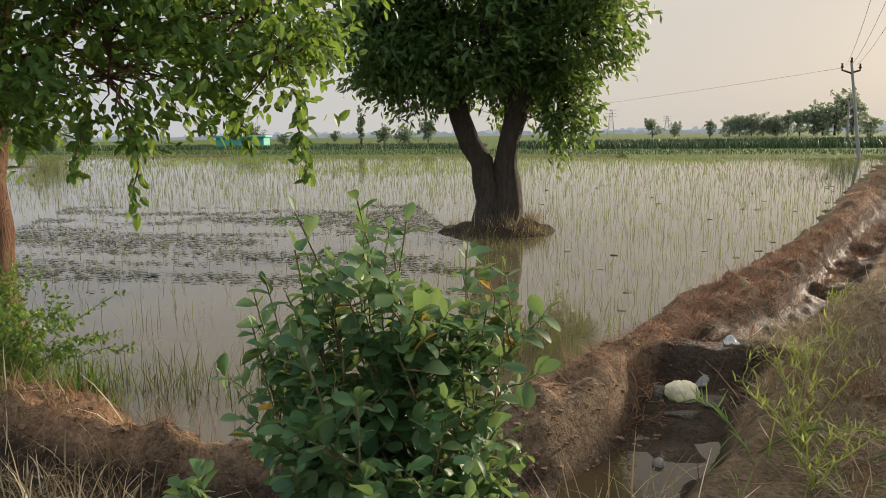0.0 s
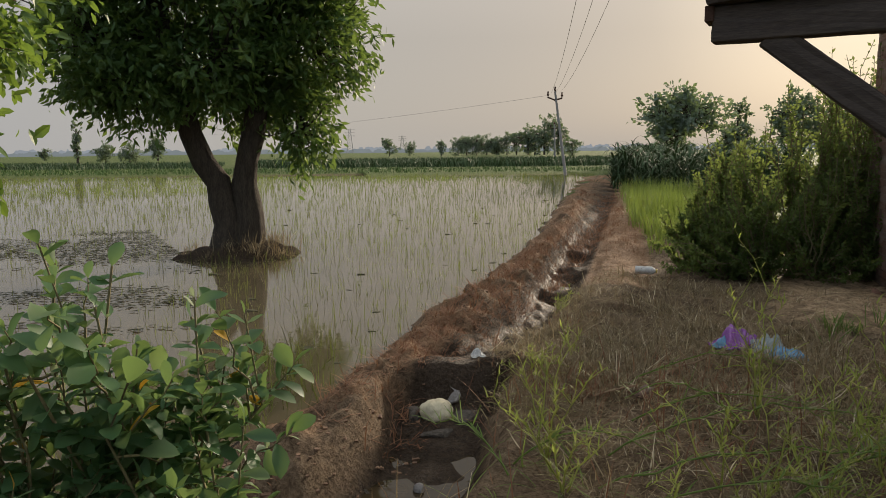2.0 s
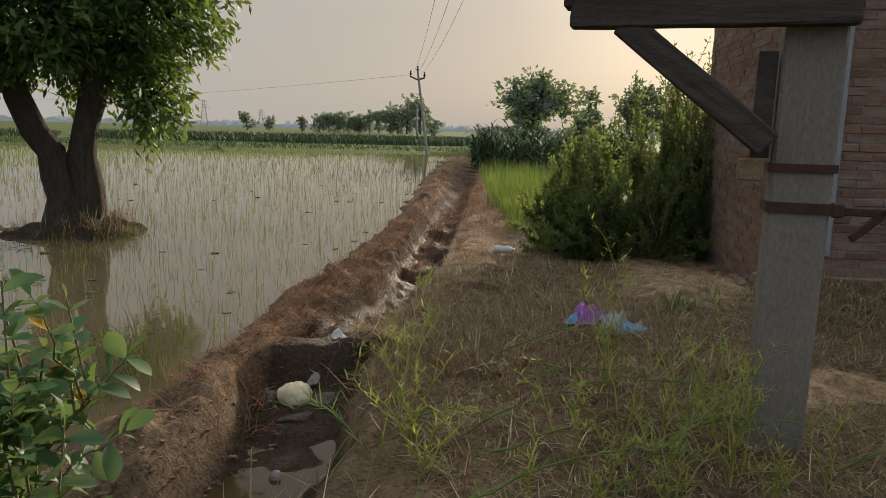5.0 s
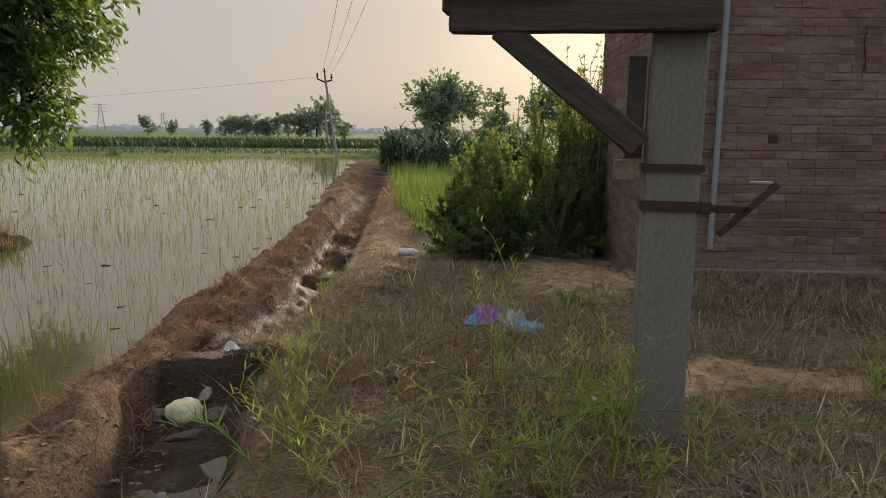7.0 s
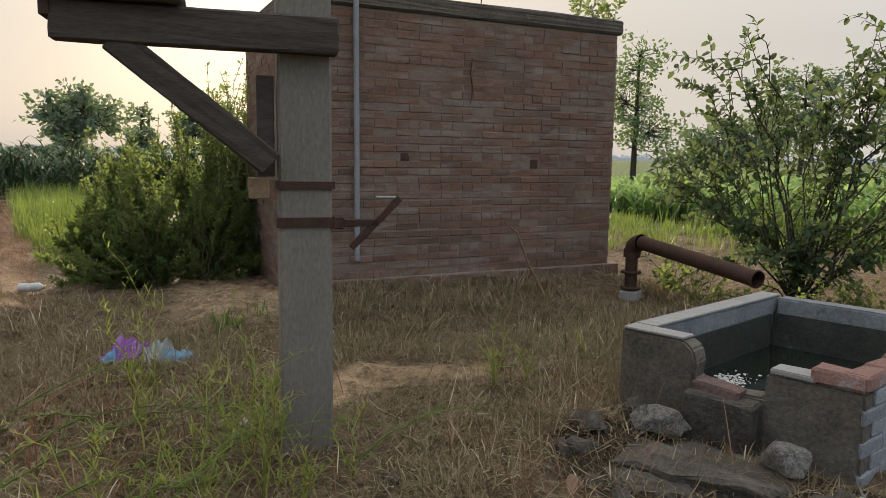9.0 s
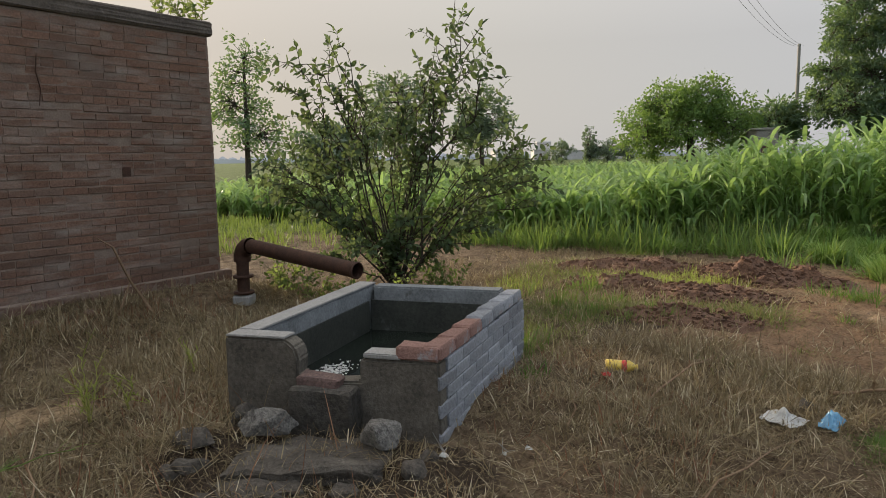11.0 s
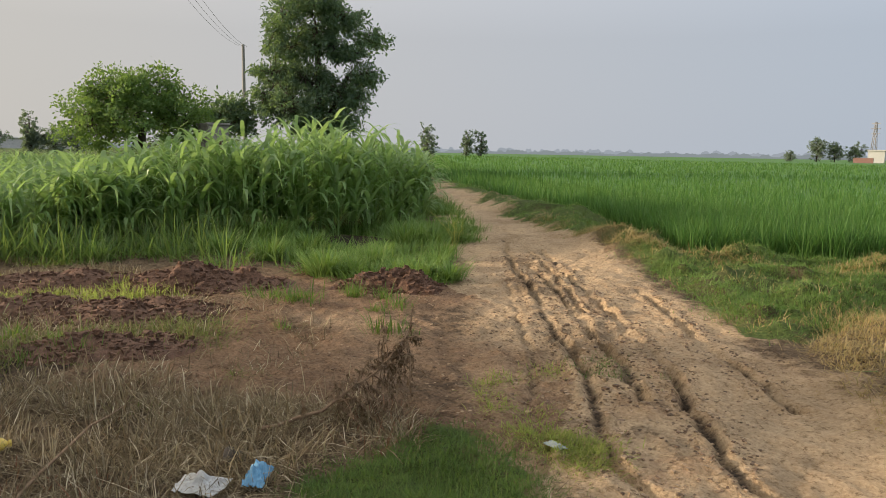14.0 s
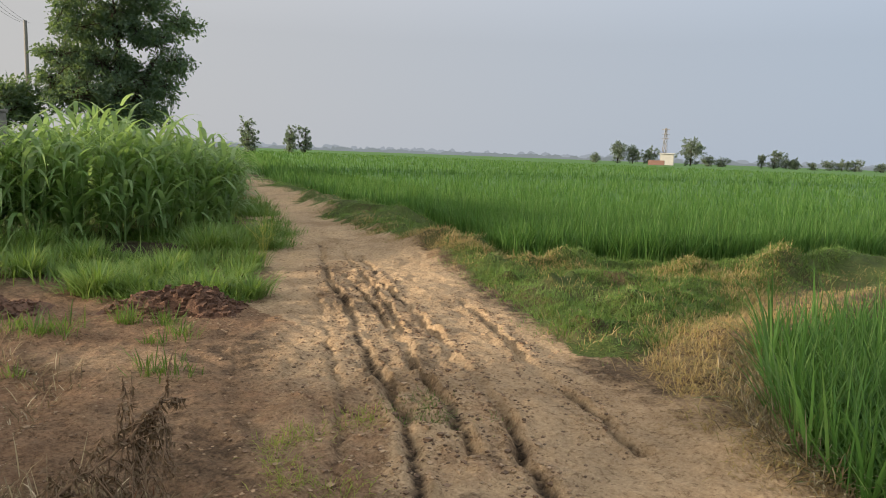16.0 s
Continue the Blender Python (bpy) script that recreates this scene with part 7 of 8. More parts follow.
blades("verge_grass", p, (0.012, 0.05), (0.005, 0.011), (0.85, 0.45), (0.7, 0.6), M_TURF, "low green grass verge in cushions between track and rice", "grass", 1, 107, clump=70, wide=0.10)
p = scatter(VERGE, 9000, r, lambda x, y: near_far(5.4, -7.0, 3.6, 1.2)(x, y) * smooth(fbm(x, y, 1.3, 3, 132), -0.2, 0.05))
blades("verge_tufts", p, (0.05, 0.13), (0.004, 0.008), (0.5, 0.35), (1.0, 0.5), M_GRASS, "taller green blades in the grass verge", "grass", 2, 153, clump=14, wide=0.05)
p = np.concatenate([scatter([(14.1, -11.6), (9.8, -9.9), (8.4, -9.4), (7.4, -8.8), (6.2, -9.0), (5.4, -10.4), (4.6, -11.6), (4.4, -9.4), (4.5, -7.4), (5.0, -7.7), (5.6, -8.9), (7.2, -8.2), (9.6, -9.2)], 16000, r, lambda x, y: near_far(5.2, -7.4, 4.0, 1.2)(x, y) * smooth(fbm(x, y, 1.0, 3, 133), -0.15, 0.15)), scatter(VERGE, 2500, r, near_far(5.2, -7.0, 3, 1.2))])
blades("verge_straw", p, (0.03, 0.10), (0.004, 0.008), (0.95, 0.35), (0.6, 0.4), M_BLEACHED, "dry yellowed blades in the grass verge", "grass", 2, 118, clump=30, wide=0.10)
p = scatter([(4.6, -7.0), (4.35, -9.2), (3.8, -12.4), (2.9, -12.4), (3.35, -9.0), (3.6, -6.9), (3.35, -5.9), (2.95, -5.0), (2.7, -4.6), (3.0, -4.5), (3.5, -5.0), (4.1, -5.9)], 16000, r, near_far(3.6, -6, 2.2, 1.2))
blades("dry_verge", p, (0.02, 0.085), (0.003, 0.006), (0.95, 0.35), (0.7, 0.4), M_BLEACHED, "bleached dry grass on the rice bank", "grass", 2, 108, clump=30, wide=0.07)
p = scatter([(3.55, -6.6), (3.3, -5.8), (2.9, -4.95), (2.6, -4.6), (2.75, -4.55), (3.15, -4.95), (3.6, -5.9), (3.8, -6.6)], 3000, r)
blades("bank_edge_grass", p, (0.05, 0.16), (0.003, 0.006), (1.1, 0.4), (1.0, 0.5), M_STRAW, "brown dead grass hanging over the rice bank", "grass", 3, 134, clump=20, wide=0.05)
p = scatter([(3.7, -3.0), (4.3, -3.0), (5.0, -3.4), (4.9, -4.0), (4.3, -3.9), (3.8, -3.5)], 5000, r, lambda x, y: smooth(fbm(x, y, 1.6, 3, 135), -0.15, 0.2))
blades("trodden_grass", p, (0.015, 0.05), (0.0025, 0.005), (0.95, 0.35), (0.6, 0.4), M_WEED, "thin trodden olive grass on the bare soil", "grass", 2, 136, clump=12, wide=0.05)
p = scatter([(5.6, -2.2), (6.2, 0.1), (8.5, 1.0), (11.5, 0.3), (12.2, -1.6), (10.2, -2.6), (8.2, -3.3), (6.4, -3.0)], 22000, r, lambda x, y: 0.15 + 0.85 * smooth(fbm(x, y, 0.9, 3, 119), -0.12, 0.15))
blades("dry_ground_grass", p, (0.03, 0.13), (0.003, 0.007), (0.95, 0.35), (0.5, 0.4), M_STRAW, "trodden dry grass beyond the tank", "grass", 2, 120, clump=26, wide=0.09)
p = scatter([(5.9, -1.9), (6.4, -0.2), (8.0, 0.2), (10.5, -0.5), (12, -1.5), (10.3, -2.9), (8.4, -3.2), (6.6, -2.6)], 8000, r, lambda x, y: smooth(fbm(x, y, 0.8, 3, 109), -0.05, 0.2))
blades("yard_grass", p, (0.02, 0.09), (0.003, 0.007), (0.6, 0.35), (0.6, 0.4), M_WEED, "patchy yellow-green grass beyond the tank", "grass", 2, 110, clump=22, wide=0.06)
p = scatter([(5.6, -2.3), (5.1, -0.9), (5.9, -0.1), (7.5, 0.4), (9.5, 0.0), (10.5, -1.0), (8.8, -1.6), (7.4, -2.5)], 20000, r, lambda x, y: smooth(fbm(x, y, 1.1, 3, 141), -0.12, 0.12))
blades("olive_grass", p, (0.02, 0.08), (0.003, 0.006), (0.75, 0.4), (0.6, 0.4), M_OLIVE, "short olive grass growing through the dry straw", "grass", 2, 142, clump=40, wide=0.10)
p = np.concatenate([r.normal((7.5, -4.15), (0.22, 0.12), (260, 2)), r.normal((6.95, -4.0), (0.09, 0.08), (110, 2)), r.normal((7.86, -3.35), (0.2, 0.12), (240, 2)), r.normal((6.3, -3.52), (0.12, 0.06), (90, 2)), r.normal((6.85, -2.95), (0.1, 0.05), (60, 2)),  r.normal((5.95, -0.05), (0.25, 0.12), (500, 2)), r.normal((7.6, -0.9), (0.5, 0.3), (700, 2)), r.normal((4.3, 4.6), (0.15, 0.1), (160, 2)), r.normal((3.9, 4.7), (0.15, 0.15), (120, 2))])
blades("grass_tufts", p, (0.05, 0.16), (0.004, 0.008), (0.35, 0.25), (0.7, 0.4), M_GRASS, "fresh green grass tufts in bare soil", "grass", 3, 111, clump=24, wide=0.04)


def weed(x, y, h, seed, n=15):
    """A lanky weed: a few arching stems, each with short side shoots and narrow leaves all along."""
    r = np.random.default_rng(seed)
    z = at_z(x, y)
    e = thing("tall_weed", (x, y, z), "lanky yellow-green weed with narrow drooping leaves", "weed", "weeds in the straw")
    twigs = Bag()
    V, F, k = [], [], 0

    def dress(line, m, size):
        nonlocal k
        t = np.linspace(0.1, 0.99, m) + r.normal(0, 0.02, m)
        q = len(line) - 1
        o = np.stack([np.interp(t * q, np.arange(q + 1), line[:, i]) for i in range(3)], 1)
        az = np.arange(m) * 2.4 + r.uniform(0, 6.283) + r.normal(0, 0.4, m)
        v, f = ribbons(o, az, r.uniform(0.5, 1.2, m) * size, r.uniform(0.0035, 0.0065, m), r.uniform(0.45, 1.05, m), r.uniform(0.2, 1.3, m), 3)
        V.append(v)
        F.append(f + k)
        k += len(v)
    for s in range(r.integers(2, 5)):
        a = r.uniform(0, 6.283)
        out_ = r.uniform(0.12, 0.7) * h
        top = np.array([math.cos(a) * out_, math.sin(a) * out_, h * r.uniform(0.5, 1.0)])
        line = bent((0, 0, -0.02), top, 8, 0.022, 0.14, r)
        main = Bag()
        main.tube(line, np.linspace(0.0048, 0.0016, 8), 5)
        main.make("stem", M_WEED, e, True)
        dress(line, n, 0.05 + 0.06 * h)
        for _ in range(r.integers(2, 5)):
            i0 = r.integers(2, 7)
            tip = line[i0] + r.normal(0, 0.09, 3) * (0.5 + h) + (0, 0, 0.08 * h)
            ln = bent(line[i0], tip, 5, 0.03, 0.08, r)
            twigs.tube(ln, np.linspace(0.0024, 0.001, 5), 4)
            dress(ln, 6, 0.045 + 0.03 * h)
    tagged(twigs.make("side_shoot", M_WEED, e, True), kind="stuff")
    tagged(add_np("foliage", np.concatenate(V), np.concatenate(F), M_WEED, e), kind="stuff")
    return e


def runner(a, b, rise, seed):
    """A long grass stem that arches over the straw."""
    r = np.random.default_rng(seed)
    a, b = np.array([*a, at_z(*a)]), np.array([*b, at_z(*b) + r.uniform(0.12, 0.3)])
    e = thing("arching_grass", a, "long green grass stem arching over the straw", "grass", "arching grass stems")
    line = bent(a, b, 14, 0.008, rise, r) - a
    bag = Bag()
    bag.tube(line, np.linspace(0.005, 0.002, 14), 5)
    bag.make("stem", M_RUNNER, e, True)
    t = r.uniform(0.05, 1, 26)
    o = np.stack([np.interp(t * 13, np.arange(14), line[:, i]) for i in range(3)], 1)
    az = math.atan2(b[1] - a[1], b[0] - a[0]) + r.normal(0, 0.5, 26)
    v, f = ribbons(o, az, r.uniform(0.05, 0.16, 26), r.uniform(0.004, 0.007, 26), r.uniform(0.8, 1.4, 26), r.uniform(-0.1, 0.6, 26), 3)
    tagged(add_np("foliage", v, f, M_RUNNER, e), kind="stuff")


M_RUNNER = foliage("green_grass_stem", [(0.10, 0.17, 0.045), (0.15, 0.22, 0.06), (0.21, 0.27, 0.09)], 0.4, 0.5)
for q, (a, b, rise) in enumerate((((1.55, 2.75), (2.95, 2.3), 0.10), ((1.7, 3.0), (2.7, 2.55), 0.12), ((1.35, 2.35), (2.35, 2.15), 0.12), ((2.0, 3.4), (2.75, 2.75), 0.16), ((2.35, 2.6), (3.15, 2.1), 0.14), ((1.2, 2.9), (0.95, 3.35), 0.2),
                                 ((2.5, 3.2), (1.75, 2.95), 0.15), ((1.9, 2.2), (2.75, 2.35), 0.15), ((2.2, 3.9), (2.85, 3.4), 0.14), ((3.0, 2.2), (3.5, 1.75), 0.12), ((1.25, 3.0), (1.75, 2.7), 0.2))):
    runner(a, b, rise, 900 + q)
WEEDS = [(2.37, 2.47, 0.62), (2.49, 2.2, 0.66), (2.02, 2.6, 0.5), (2.62, 2.63, 0.45), (2.11, 2.45, 0.5), (2.62, 3.25, 0.75), (2.25, 2.3, 0.42), (2.79, 2.62, 0.62), (2.65, 2.3, 0.42), (1.42, 3.05, 0.55), (1.5, 3.4, 0.45), (1.38, 2.7, 0.4),
         (1.9, 2.2, 0.36), (2.15, 2.1, 0.34), (2.5, 2.0, 0.3), (2.85, 2.05, 0.26), (1.65, 2.3, 0.32), (2.63, 6.3, 0.25), (2.5, 6.1, 0.2), (4.31, 2.2, 0.45), (4.45, 2.05, 0.3), (3.05, 3.9, 0.16), (1.75, 4.3, 0.3), (2.1, 4.6, 0.22), (5.2, 2.0, 0.2), (9.85, -6.95, 0.75), (9.6, -6.75, 0.6)]
for q, (x, y, h) in enumerate(WEEDS):
    weed(x, y, h, 500 + q)
p = np.concatenate([r.normal((2.2, 2.5), (0.5, 0.3), (40, 2)), r.normal((1.3, 2.8), (0.2, 0.25), (30, 2))])
blades("green_undergrowth", p, (0.1, 0.34), (0.003, 0.006), (1.0, 0.3), (0.7, 0.5), M_RUNNER, "green weeds mixed in the straw", "weeds", 4, 112, clump=3, wide=0.03)
p = np.concatenate([r.normal((2.1, 3.2), (0.6, 0.6), (160, 2)), r.normal((3.2, 1.6), (0.6, 0.8), (120, 2))])
blades("dead_stems", p, (0.12, 0.4), (0.003, 0.005), (0.5, 0.3), (0.4, 0.4), M_REDSTRAW, "standing reddish dead weed stems in the straw", "weeds", 3, 137)


# rough clods along the bund and the ditch
p = np.concatenate([scatter(BUND, 420, r, near_far(1, 4, 4.5, 1.0)), scatter([(-0.2, 2.9), (0.5, 3.6), (0.9, 3.6), (0.5, 2.8)], 160, r), scatter([(-0.6, 2.3), (-3.2, 3.0), (-2.2, 3.2), (-0.9, 2.75)], 200, r)])
bag = Bag()
pz = ground_z(p[:, 0], p[:, 1])
for q, z in zip(p, pz):
    s = r.uniform(0.003, 0.012) * (1.6 if r.uniform() > 0.9 else 1.0)
    bag.add((unit - (0, 0, 0.5)) * s * r.uniform(0.5, 1.4, (8, 3)) + np.array([q[0], q[1], z + s * 0.1]), unit_f)
tagged(bag.make("bund_clods", surface("bund_soil_clod", (0.10, 0.06, 0.036), (0.24, 0.145, 0.09), 15, 60, island=0.3)), "crumbly brown clods on the bund", "clods", kind="stuff")


# ---- soil heaps ----
def heap(x, y, sx, sy, h, turn, seed, n, label):
    e = thing("soil_heap", (x, y, at_z(x, y)), label, "soil heap", "soil heaps")
    e.rotation_euler.z = radians(turn)
    r = np.random.default_rng(seed)
    g = np.linspace(-1, 1, 64)
    A, B = np.meshgrid(g, g)
    rr = np.hypot(A, B) + 0.45 * fbm(A, B, 1.6, 3, seed + 60)
    z = h * smooth(-rr, -0.95, -0.05) * (0.78 + 1.15 * fbm(A * sx * 2, B * sy * 2, 2.6, 5, seed)) - 0.05 * smooth(rr, 0.75, 1.0)
    i = np.arange(4096).reshape(64, 64)
    f = np.stack([i[:-1, :-1], i[:-1, 1:], i[1:, 1:], i[1:, :-1]], -1).reshape(-1, 4)
    add_np("mound", np.stack([A * sx, B * sy, z], -1).reshape(-1, 3), f, M_CLOD, e, True)
    bag = Bag()
    for _ in range(n):
        a, b = r.uniform(-0.9, 0.9, 2)
        if math.hypot(a, b) > 0.95:
            continue
        zz = z[np.argmin(np.abs(g - b)), np.argmin(np.abs(g - a))]
        s = 0.006 + 0.022 * r.uniform() ** 3
        c, d = math.cos(r.uniform(0, 6.283)), r.uniform(-0.5, 0.5)
        w = (unit - (0, 0, 0.5)) * (1, 1, 1.5) * s * r.uniform(0.45, 1.2, (8, 3))
        w = np.stack([w[:, 0] * c - w[:, 1] * (1 - c * c) ** 0.5, w[:, 0] * (1 - c * c) ** 0.5 + w[:, 1] * c, w[:, 2] + d * w[:, 0]], 1)
        bag.add(w + np.array([a * sx, b * sy, zz + s * 0.15]), unit_f)
    tagged(bag.make("loose_soil", M_CLOD, e), "loose crumbled clods", kind="stuff")


heap(7.75, -4.55, 0.68, 0.42, 0.24, 48, 1, 1500, "heap of loose reddish-brown soil by the grass")
heap(9.0, -2.85, 1.1, 0.62, 0.2, 62, 2, 1800, "long heap of loose reddish-brown soil")
heap(9.7, -1.7, 1.5, 0.6, 0.13, 70, 3, 1500, "low heap of crumbled brown soil")
heap(7.9, -2.0, 1.1, 0.6, 0.11, 65, 4, 1500, "low scatter of dark soil and dung")
heap(7.0, -1.55, 0.8, 0.45, 0.08, 70, 5, 900, "low scatter of dark soil and dung")
heap(8.6, -1.4, 0.9, 0.5, 0.09, 80, 6, 900, "low heap of crumbled brown soil")
p = scatter([(3, -3.0), (4.6, -2.6), (6, -2.4), (8.5, -3.8), (9, -7.5), (6.5, -7), (4, -5.5)], 5000, r, lambda x, y: 0.05 + smooth(fbm(x, y, 1.1, 3, 140), -0.1, 0.25) * 0.3 + 0.9 * (np.minimum.reduce([np.abs(rut_distance(x, y, q[0]) - 0.11) for q in RUTS[:5]]) < 0.05))
pz = ground_z(p[:, 0], p[:, 1])
light = r.uniform(0, 1, len(p)) < 0.5
for pick, mat, what in ((light, surface("dry_clay_clod", (0.25, 0.17, 0.10), (0.40, 0.285, 0.175), 15, 60, island=0.2), "small dry clay clods on the track"), (~light, surface("damp_clay_clod", (0.10, 0.065, 0.04), (0.24, 0.155, 0.095), 15, 60, island=0.3), "dark damp clods along the ruts")):
    bag = Bag()
    for q, z in zip(p[pick], pz[pick]):
        s = r.uniform(0.003, 0.009) * (1.8 if r.uniform() > 0.95 else 1.0)
        bag.add((unit - (0, 0, 0.3)) * s * r.uniform(0.6, 1.3, (8, 3)) + np.array([q[0], q[1], z]), unit_f)
    tagged(bag.make("track_clods", mat), what, "clods", kind="stuff")

# dead branch with shrivelled leaves
e = thing("dead_branch", (4.9, -1.95, at_z(4.9, -1.95)), "dead uprooted weed with shrivelled brown leaves", "dead plant")
r = np.random.default_rng(71)
bag = Bag()
P, D = [], []
twigs = Bag()
main = bent((0, 0, 0.03), (-0.1, -0.82, 0.42), 9, 0.02, -0.12, r)
bag.tube(main, np.linspace(0.012, 0.004, 9), 6)
for q in range(70):
    t = 1 - 0.55 * r.uniform(0, 1) ** 1.6 if q > 8 else r.uniform(0.2, 0.6)
    o = np.array([np.interp(t * 8, np.arange(9), main[:, i]) for i in range(3)])
    b = o + r.normal(0, 0.085, 3) + np.array([0.0, -0.03, r.uniform(-0.28, 0.1) if q > 8 else 0.06])
    b[2] = max(b[2], 0.02)
    ln = bent(o, b, 5, 0.04, 0.02, r)
    twigs.tube(ln, np.linspace(0.004, 0.0015, 5), 4)
    m = 24
    tt = r.uniform(0.2, 1, m)
    s = np.stack([np.interp(tt * 4, np.arange(5), ln[:, i]) for i in range(3)], 1)
    P.append(s)
    D.append(r.normal(0, 0.6, (m, 3)) + np.array([0, 0, -0.7]))
bag.make("stem", M_DRYTWIG, e, True)
tagged(twigs.make("dry_twig", M_DRYTWIG, e, True), kind="stuff")
P, D = np.concatenate(P), np.concatenate(D)
add_np("withered_leaves", *leaves_np(P, D, r.uniform(0.012, 0.036, len(P)), r.uniform(0.005, 0.013, len(P)), r, 0.5), M_DEADLEAF, e)


def stick(a, b, rad, label="dry twig lying in the straw", name="twig"):
    a, b = np.array([*a, at_z(*a) + 0.03]), np.array([*b, at_z(*b) + 0.04])
    bag = Bag()
    bag.tube(bent(a, b, 6, 0.02, 0.03), np.linspace(rad, rad * 0.5, 6), 6)
    return tagged(bag.make(name, M_DRYTWIG, None, True), label, "twig", "twigs")


for a, b, w in (((4.75, -0.9), (5.6, -1.5), 0.008), ((3.6, -0.9), (4.2, -1.5), 0.006), ((1.9, 3.7), (2.6, 3.9), 0.007), ((2.2, 3.3), (2.9, 3.0), 0.006), ((3.4, 1.9), (4.0, 2.3), 0.006), ((4.3, -0.4), (4.9, -0.55), 0.006), ((2.5, 4.0), (3.1, 4.3), 0.006)):
    stick(a, b, w)
e = thing("dead_stalk", (6.75, 3.35, at_z(6.75, 3.35)), "bent dead stalk standing by the shed wall", "dead plant")
bag = Bag()
bag.tube([(0.1, -0.2, 0.0), (0.02, -0.05, 0.3), (-0.05, 0.05, 0.62), (-0.2, 0.1, 0.72)], [0.016, 0.013, 0.01, 0.005], 6)
bag.tube([(-0.05, 0.05, 0.0), (0.0, -0.02, 0.2), (0.03, -0.06, 0.35)], [0.012, 0.01, 0.005], 6)
bag.make("stalk", M_DRYTWIG, e, True)


# ---- litter ----
def crumple(name, x, y, sx, sy, h, turn, mat, label, category, seed, lift=0.0, group=""):
    """A creased sheet of film or cloth."""
    g = np.linspace(-1, 1, 22)
    A, B = np.meshgrid(g, g)
    z = h * (0.5 + fbm(A + seed, B - seed, 1.3, 3, seed)) * smooth(-np.maximum(np.abs(A), np.abs(B)), -1.0, -0.2) + 0.45 * h * np.abs(fbm(A + seed, B, 3, 2, seed + 2)) + 0.004
    xx = A * sx * (1 + 0.35 * fbm(A, B + seed, 0.9, 2, seed + 1))
    yy = B * sy * (1 + 0.35 * fbm(A + seed, B, 0.9, 2, seed + 4))
    i = np.arange(484).reshape(22, 22)
    f = np.stack([i[:-1, :-1], i[:-1, 1:], i[1:, 1:], i[1:, :-1]], -1).reshape(-1, 4)
    ob = add_np(name, np.stack([xx, yy, z], -1).reshape(-1, 3), f, mat)
    md = ob.modifiers.new("thick", "SOLIDIFY")
    md.thickness = 0.002
    ob.matrix_world = pose(x, y, at_z(x, y) + lift, 0, 0, turn)
    return tagged(ob, label, category, group)


crumple("plastic_wrapper", 3.25, 4.46, 0.15, 0.11, 0.15, 20, M_PURPLE, "crumpled shiny purple plastic wrapper in the straw", "litter", 1, 0.03, "litter")
crumple("plastic_wrapper", 3.15, 4.44, 0.07, 0.07, 0.08, 50, M_BLUE, "crumpled blue plastic scrap", "litter", 8, 0.02, "litter")
crumple("clear_wrapper", 3.40, 4.32, 0.14, 0.11, 0.13, -10, M_CLEAR, "crumpled dull see-through plastic bag", "litter", 2, 0.02, "litter")
crumple("plastic_wrapper", 3.46, 4.20, 0.13, 0.08, 0.09, -30, M_BLUE, "crumpled light blue plastic wrapper", "litter", 3, 0.01, "litter")
crumple("plastic_bag", 4.5, -1.54, 0.10, 0.075, 0.06, 40, M_WHITE, "crumpled white plastic bag on dry grass", "litter", 4, 0.015, "litter")
crumple("plastic_wrapper", 4.42, -1.76, 0.085, 0.05, 0.07, -35, M_BLUE, "light blue and white plastic wrapper on dry grass", "litter", 5, 0.02, "litter")
crumple("plastic_scrap", 1.40, 4.42, 0.045, 0.04, 0.05, 10, M_WHITE, "white scrap on the bund", "litter", 6, 0.03, "litter")
crumple("plastic_scrap", 3.0, 2.95, 0.03, 0.025, 0.03, 0, M_WHITE, "small white plastic scrap", "litter", 7, 0.02, "litter")
crumple("plastic_scrap", 3.95, -3.05, 0.05, 0.03, 0.02, 0, M_CLEAR, "flat grey scrap on the track", "litter", 9, 0.01, "litter")


def bottle(x, y, length, rad, turn, mat, cap_mat, label, band=None):
    z = at_z(x, y) + rad * 0.9
    e = thing("plastic_bottle", (x, y, z), label, "bottle", "litter")
    e.rotation_euler.z = radians(turn)
    b = Bag()
    prof = [(0, 0.2), (0.005, 0.85), (0.02, 1), (0.34, 1), (0.38, 0.93), (0.44, 0.93), (0.48, 1), (0.74, 1), (0.84, 0.7), (0.9, 0.42), (0.94, 0.38)]
    b.tube([(t * length, 0, 0) for t, _ in prof], [q * rad for _, q in prof], 18)
    b.make("body", mat, e, True)
    b = Bag()
    b.tube([(t * length, 0, 0) for t in (0.93, 0.935, 0.995, 1.0)], [0.1 * rad, 0.46 * rad, 0.46 * rad, 0.1 * rad], 12)
    b.make("cap", cap_mat, e, True)
    if band:
        b = Bag()
        b.tube([(t * length, 0, 0) for t in (0.5, 0.501, 0.66, 0.661)], [rad * 0.9, rad * 1.02, rad * 1.02, rad * 0.9], 18)
        b.make("label_band", band, e, True)


bottle(5.40, -0.74, 0.21, 0.04, -100, M_YELLOW, M_YELLOW, "yellow plastic bottle with a red band lying in straw", M_REDP)
bottle(3.88, 7.42, 0.24, 0.045, -35, M_WHITE, M_YELLOW, "white plastic bottle lying by the bushes")
crumple("bottle_cap", 5.2, -0.72, 0.025, 0.025, 0.03, 0, M_REDP, "small red plastic cap", "litter", 11, 0.02, "litter")

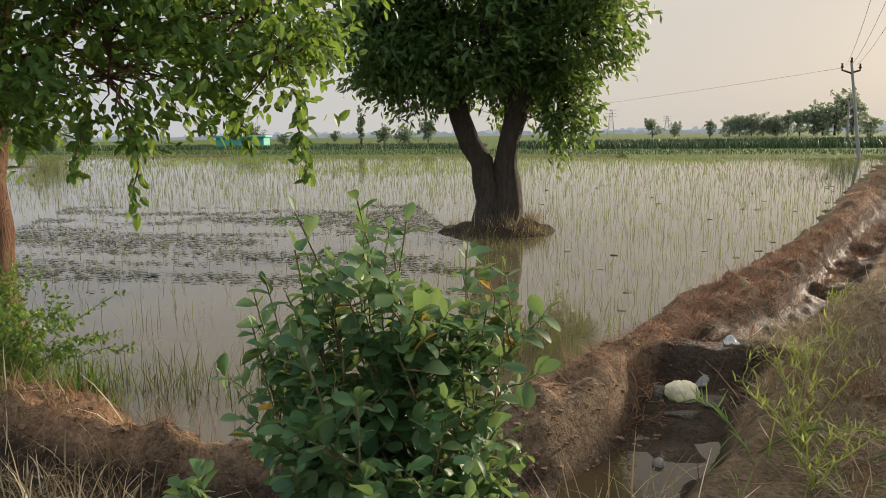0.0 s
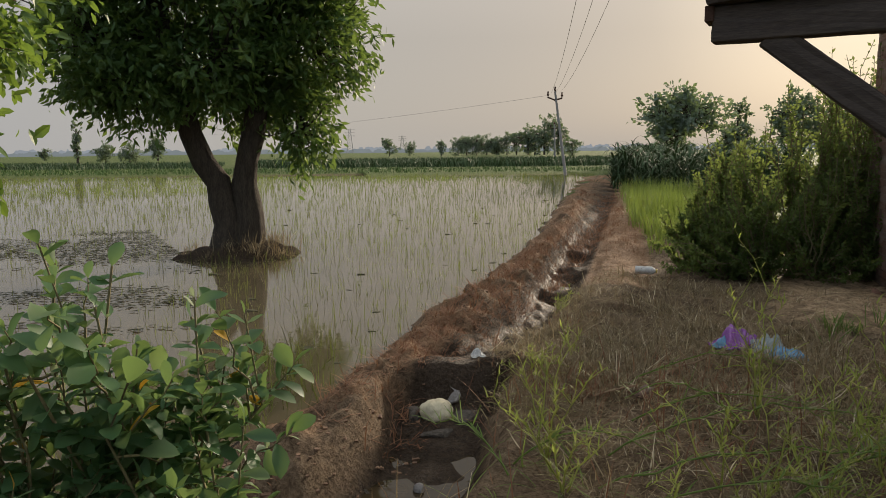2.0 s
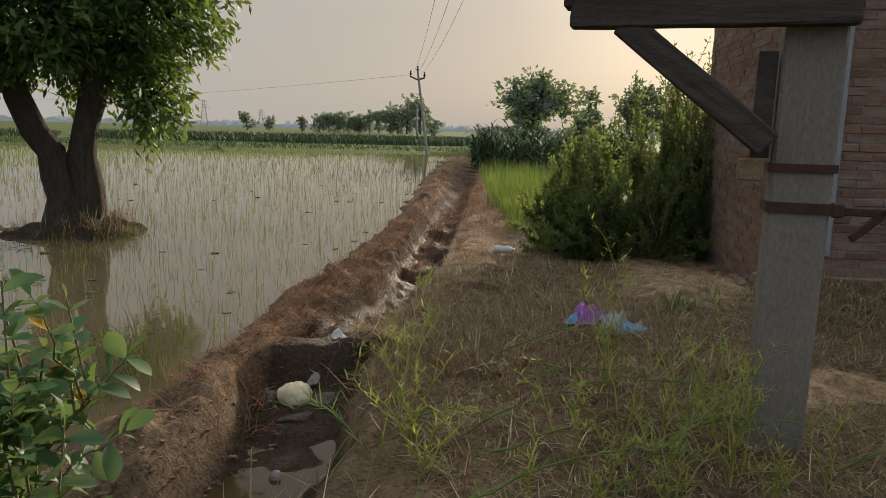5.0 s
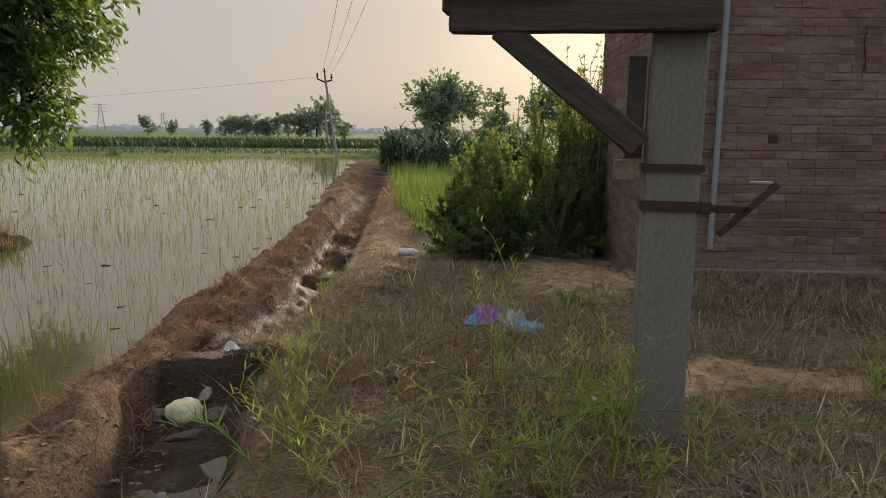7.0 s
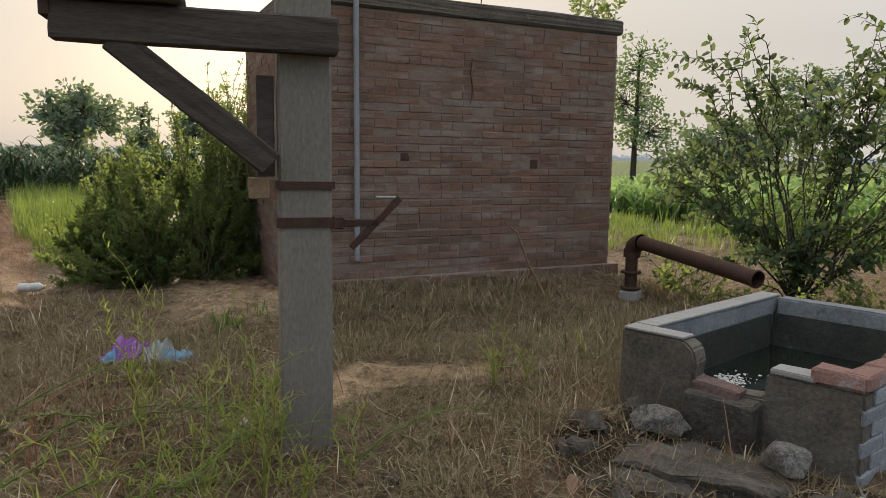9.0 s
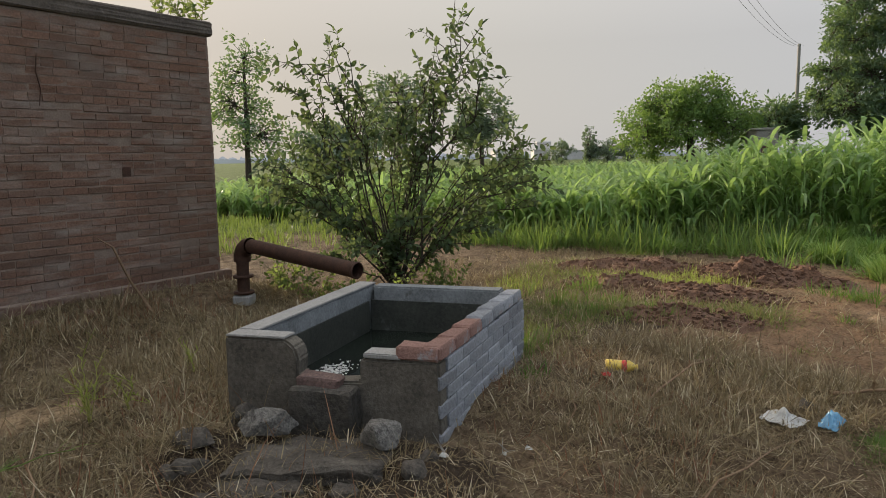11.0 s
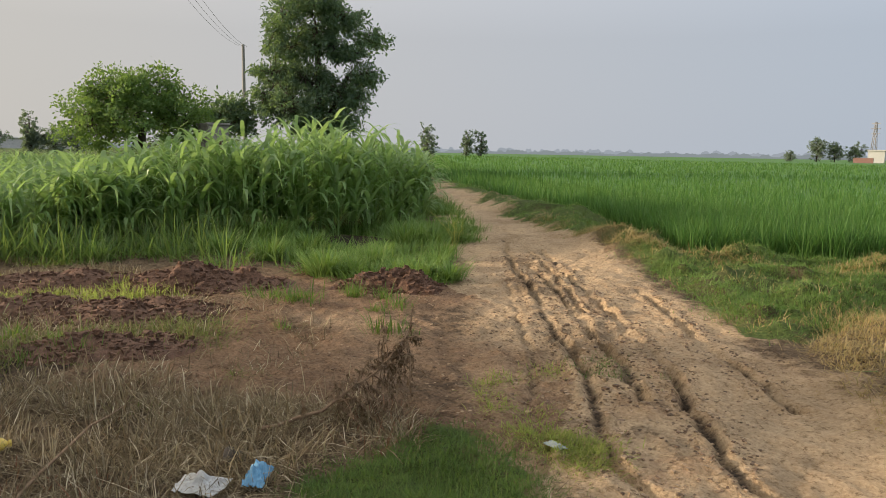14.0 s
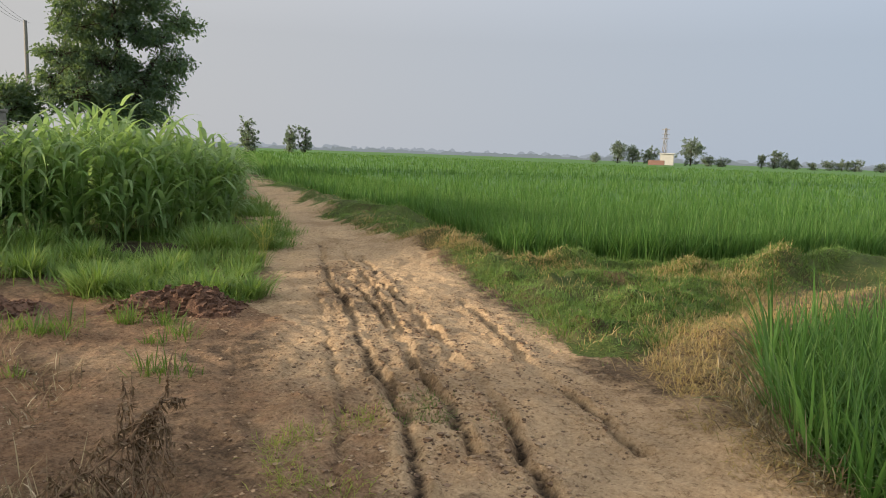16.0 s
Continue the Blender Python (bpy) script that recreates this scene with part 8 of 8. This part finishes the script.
# sack and stones stopping the ditch
bm = lump_bm(0.24, 0.17, 0.15, 0.18, 6, 4, 0.3)
for v in bm.verts:
    a = math.atan2(v.co.y, v.co.x)
    v.co += Vector((v.co.x, v.co.y, 0.3)).normalized() * (0.005 * math.sin(a * 9 + v.co.z * 40) + 0.004 * math.sin(a * 23))
    if v.co.x > 0.06:
        v.co.y *= 1 - 2.2 * (v.co.x - 0.06)
ob = part("cloth_sack", bm, M_CLOTH, None, "", True)
ob.matrix_world = pose(1.06, 3.99, at_z(1.06, 3.99) - 0.02, 10, -10, 215)
tagged(ob, "pale full cloth sack plugging the ditch", "sack")
rubble(1.2, 4.2, 0.11, 0.11, 0.11, 0, 21, M_STONE, "round pale grey stone beside the sack", "ditch_stone", "stone", 0.03)
rubble(0.93, 4.02, 0.18, 0.12, 0.09, 60, 22, M_DARKSLAB, "dark wet stone under the sack", "ditch_stone", "stone", 0.0, 2)
rubble(1.22, 3.92, 0.2, 0.14, 0.10, 20, 23, M_DARKSLAB, "dark wet stone under the sack", "ditch_stone", "stone", 0.0, 2)
rubble(1.05, 3.82, 0.26, 0.1, 0.06, 10, 24, M_DARKSLAB, "flat dark stone before the sack", "ditch_stone", "stone", 0.0, 2)
ob = part("stone_strip", box_bm(0.055, 0.2, 0.03, 0.006, 0.004, 2, random.Random(31)), M_DARKSLAB)
ob.matrix_world = pose(0.63, 3.3, at_z(0.63, 3.3) - 0.005, 12, 24, 40)
tagged(ob, "grey stone strip leaning on the ditch bank", "stone")
rubble(0.86, 3.28, 0.07, 0.07, 0.06, 0, 25, M_STONE, "small dark stone at the puddle", "ditch_stone", "stone", 0.03)
rubble(2.25, 3.75, 0.2, 0.11, 0.09, 35, 26, M_BRICK, "broken red brick in the straw", "brick_piece", "brick")
rubble(2.75, 3.45, 0.14, 0.11, 0.09, 0, 27, M_BRICK, "broken red brick in the straw", "brick_piece", "brick")
rubble(2.05, 4.0, 0.12, 0.06, 0.05, 80, 28, M_BRICK, "broken red brick in the straw", "brick_piece", "brick")
for q, (x, y) in enumerate(((5.1, 4.7), (5.5, 4.45), (5.3, 5.2), (5.15, 5.0), (6.2, 3.85), (5.7, 4.2), (6.6, 3.6), (7.2, 3.2), (5.5, 5.6), (5.45, 5.35), (5.05, 4.85), (5.7, 6.0))):
    rubble(x, y, 0.16, 0.1, 0.08, q * 40, 40 + q, M_BRICK, "fallen broken brick at the shed's foot", "brick_piece", "brick")
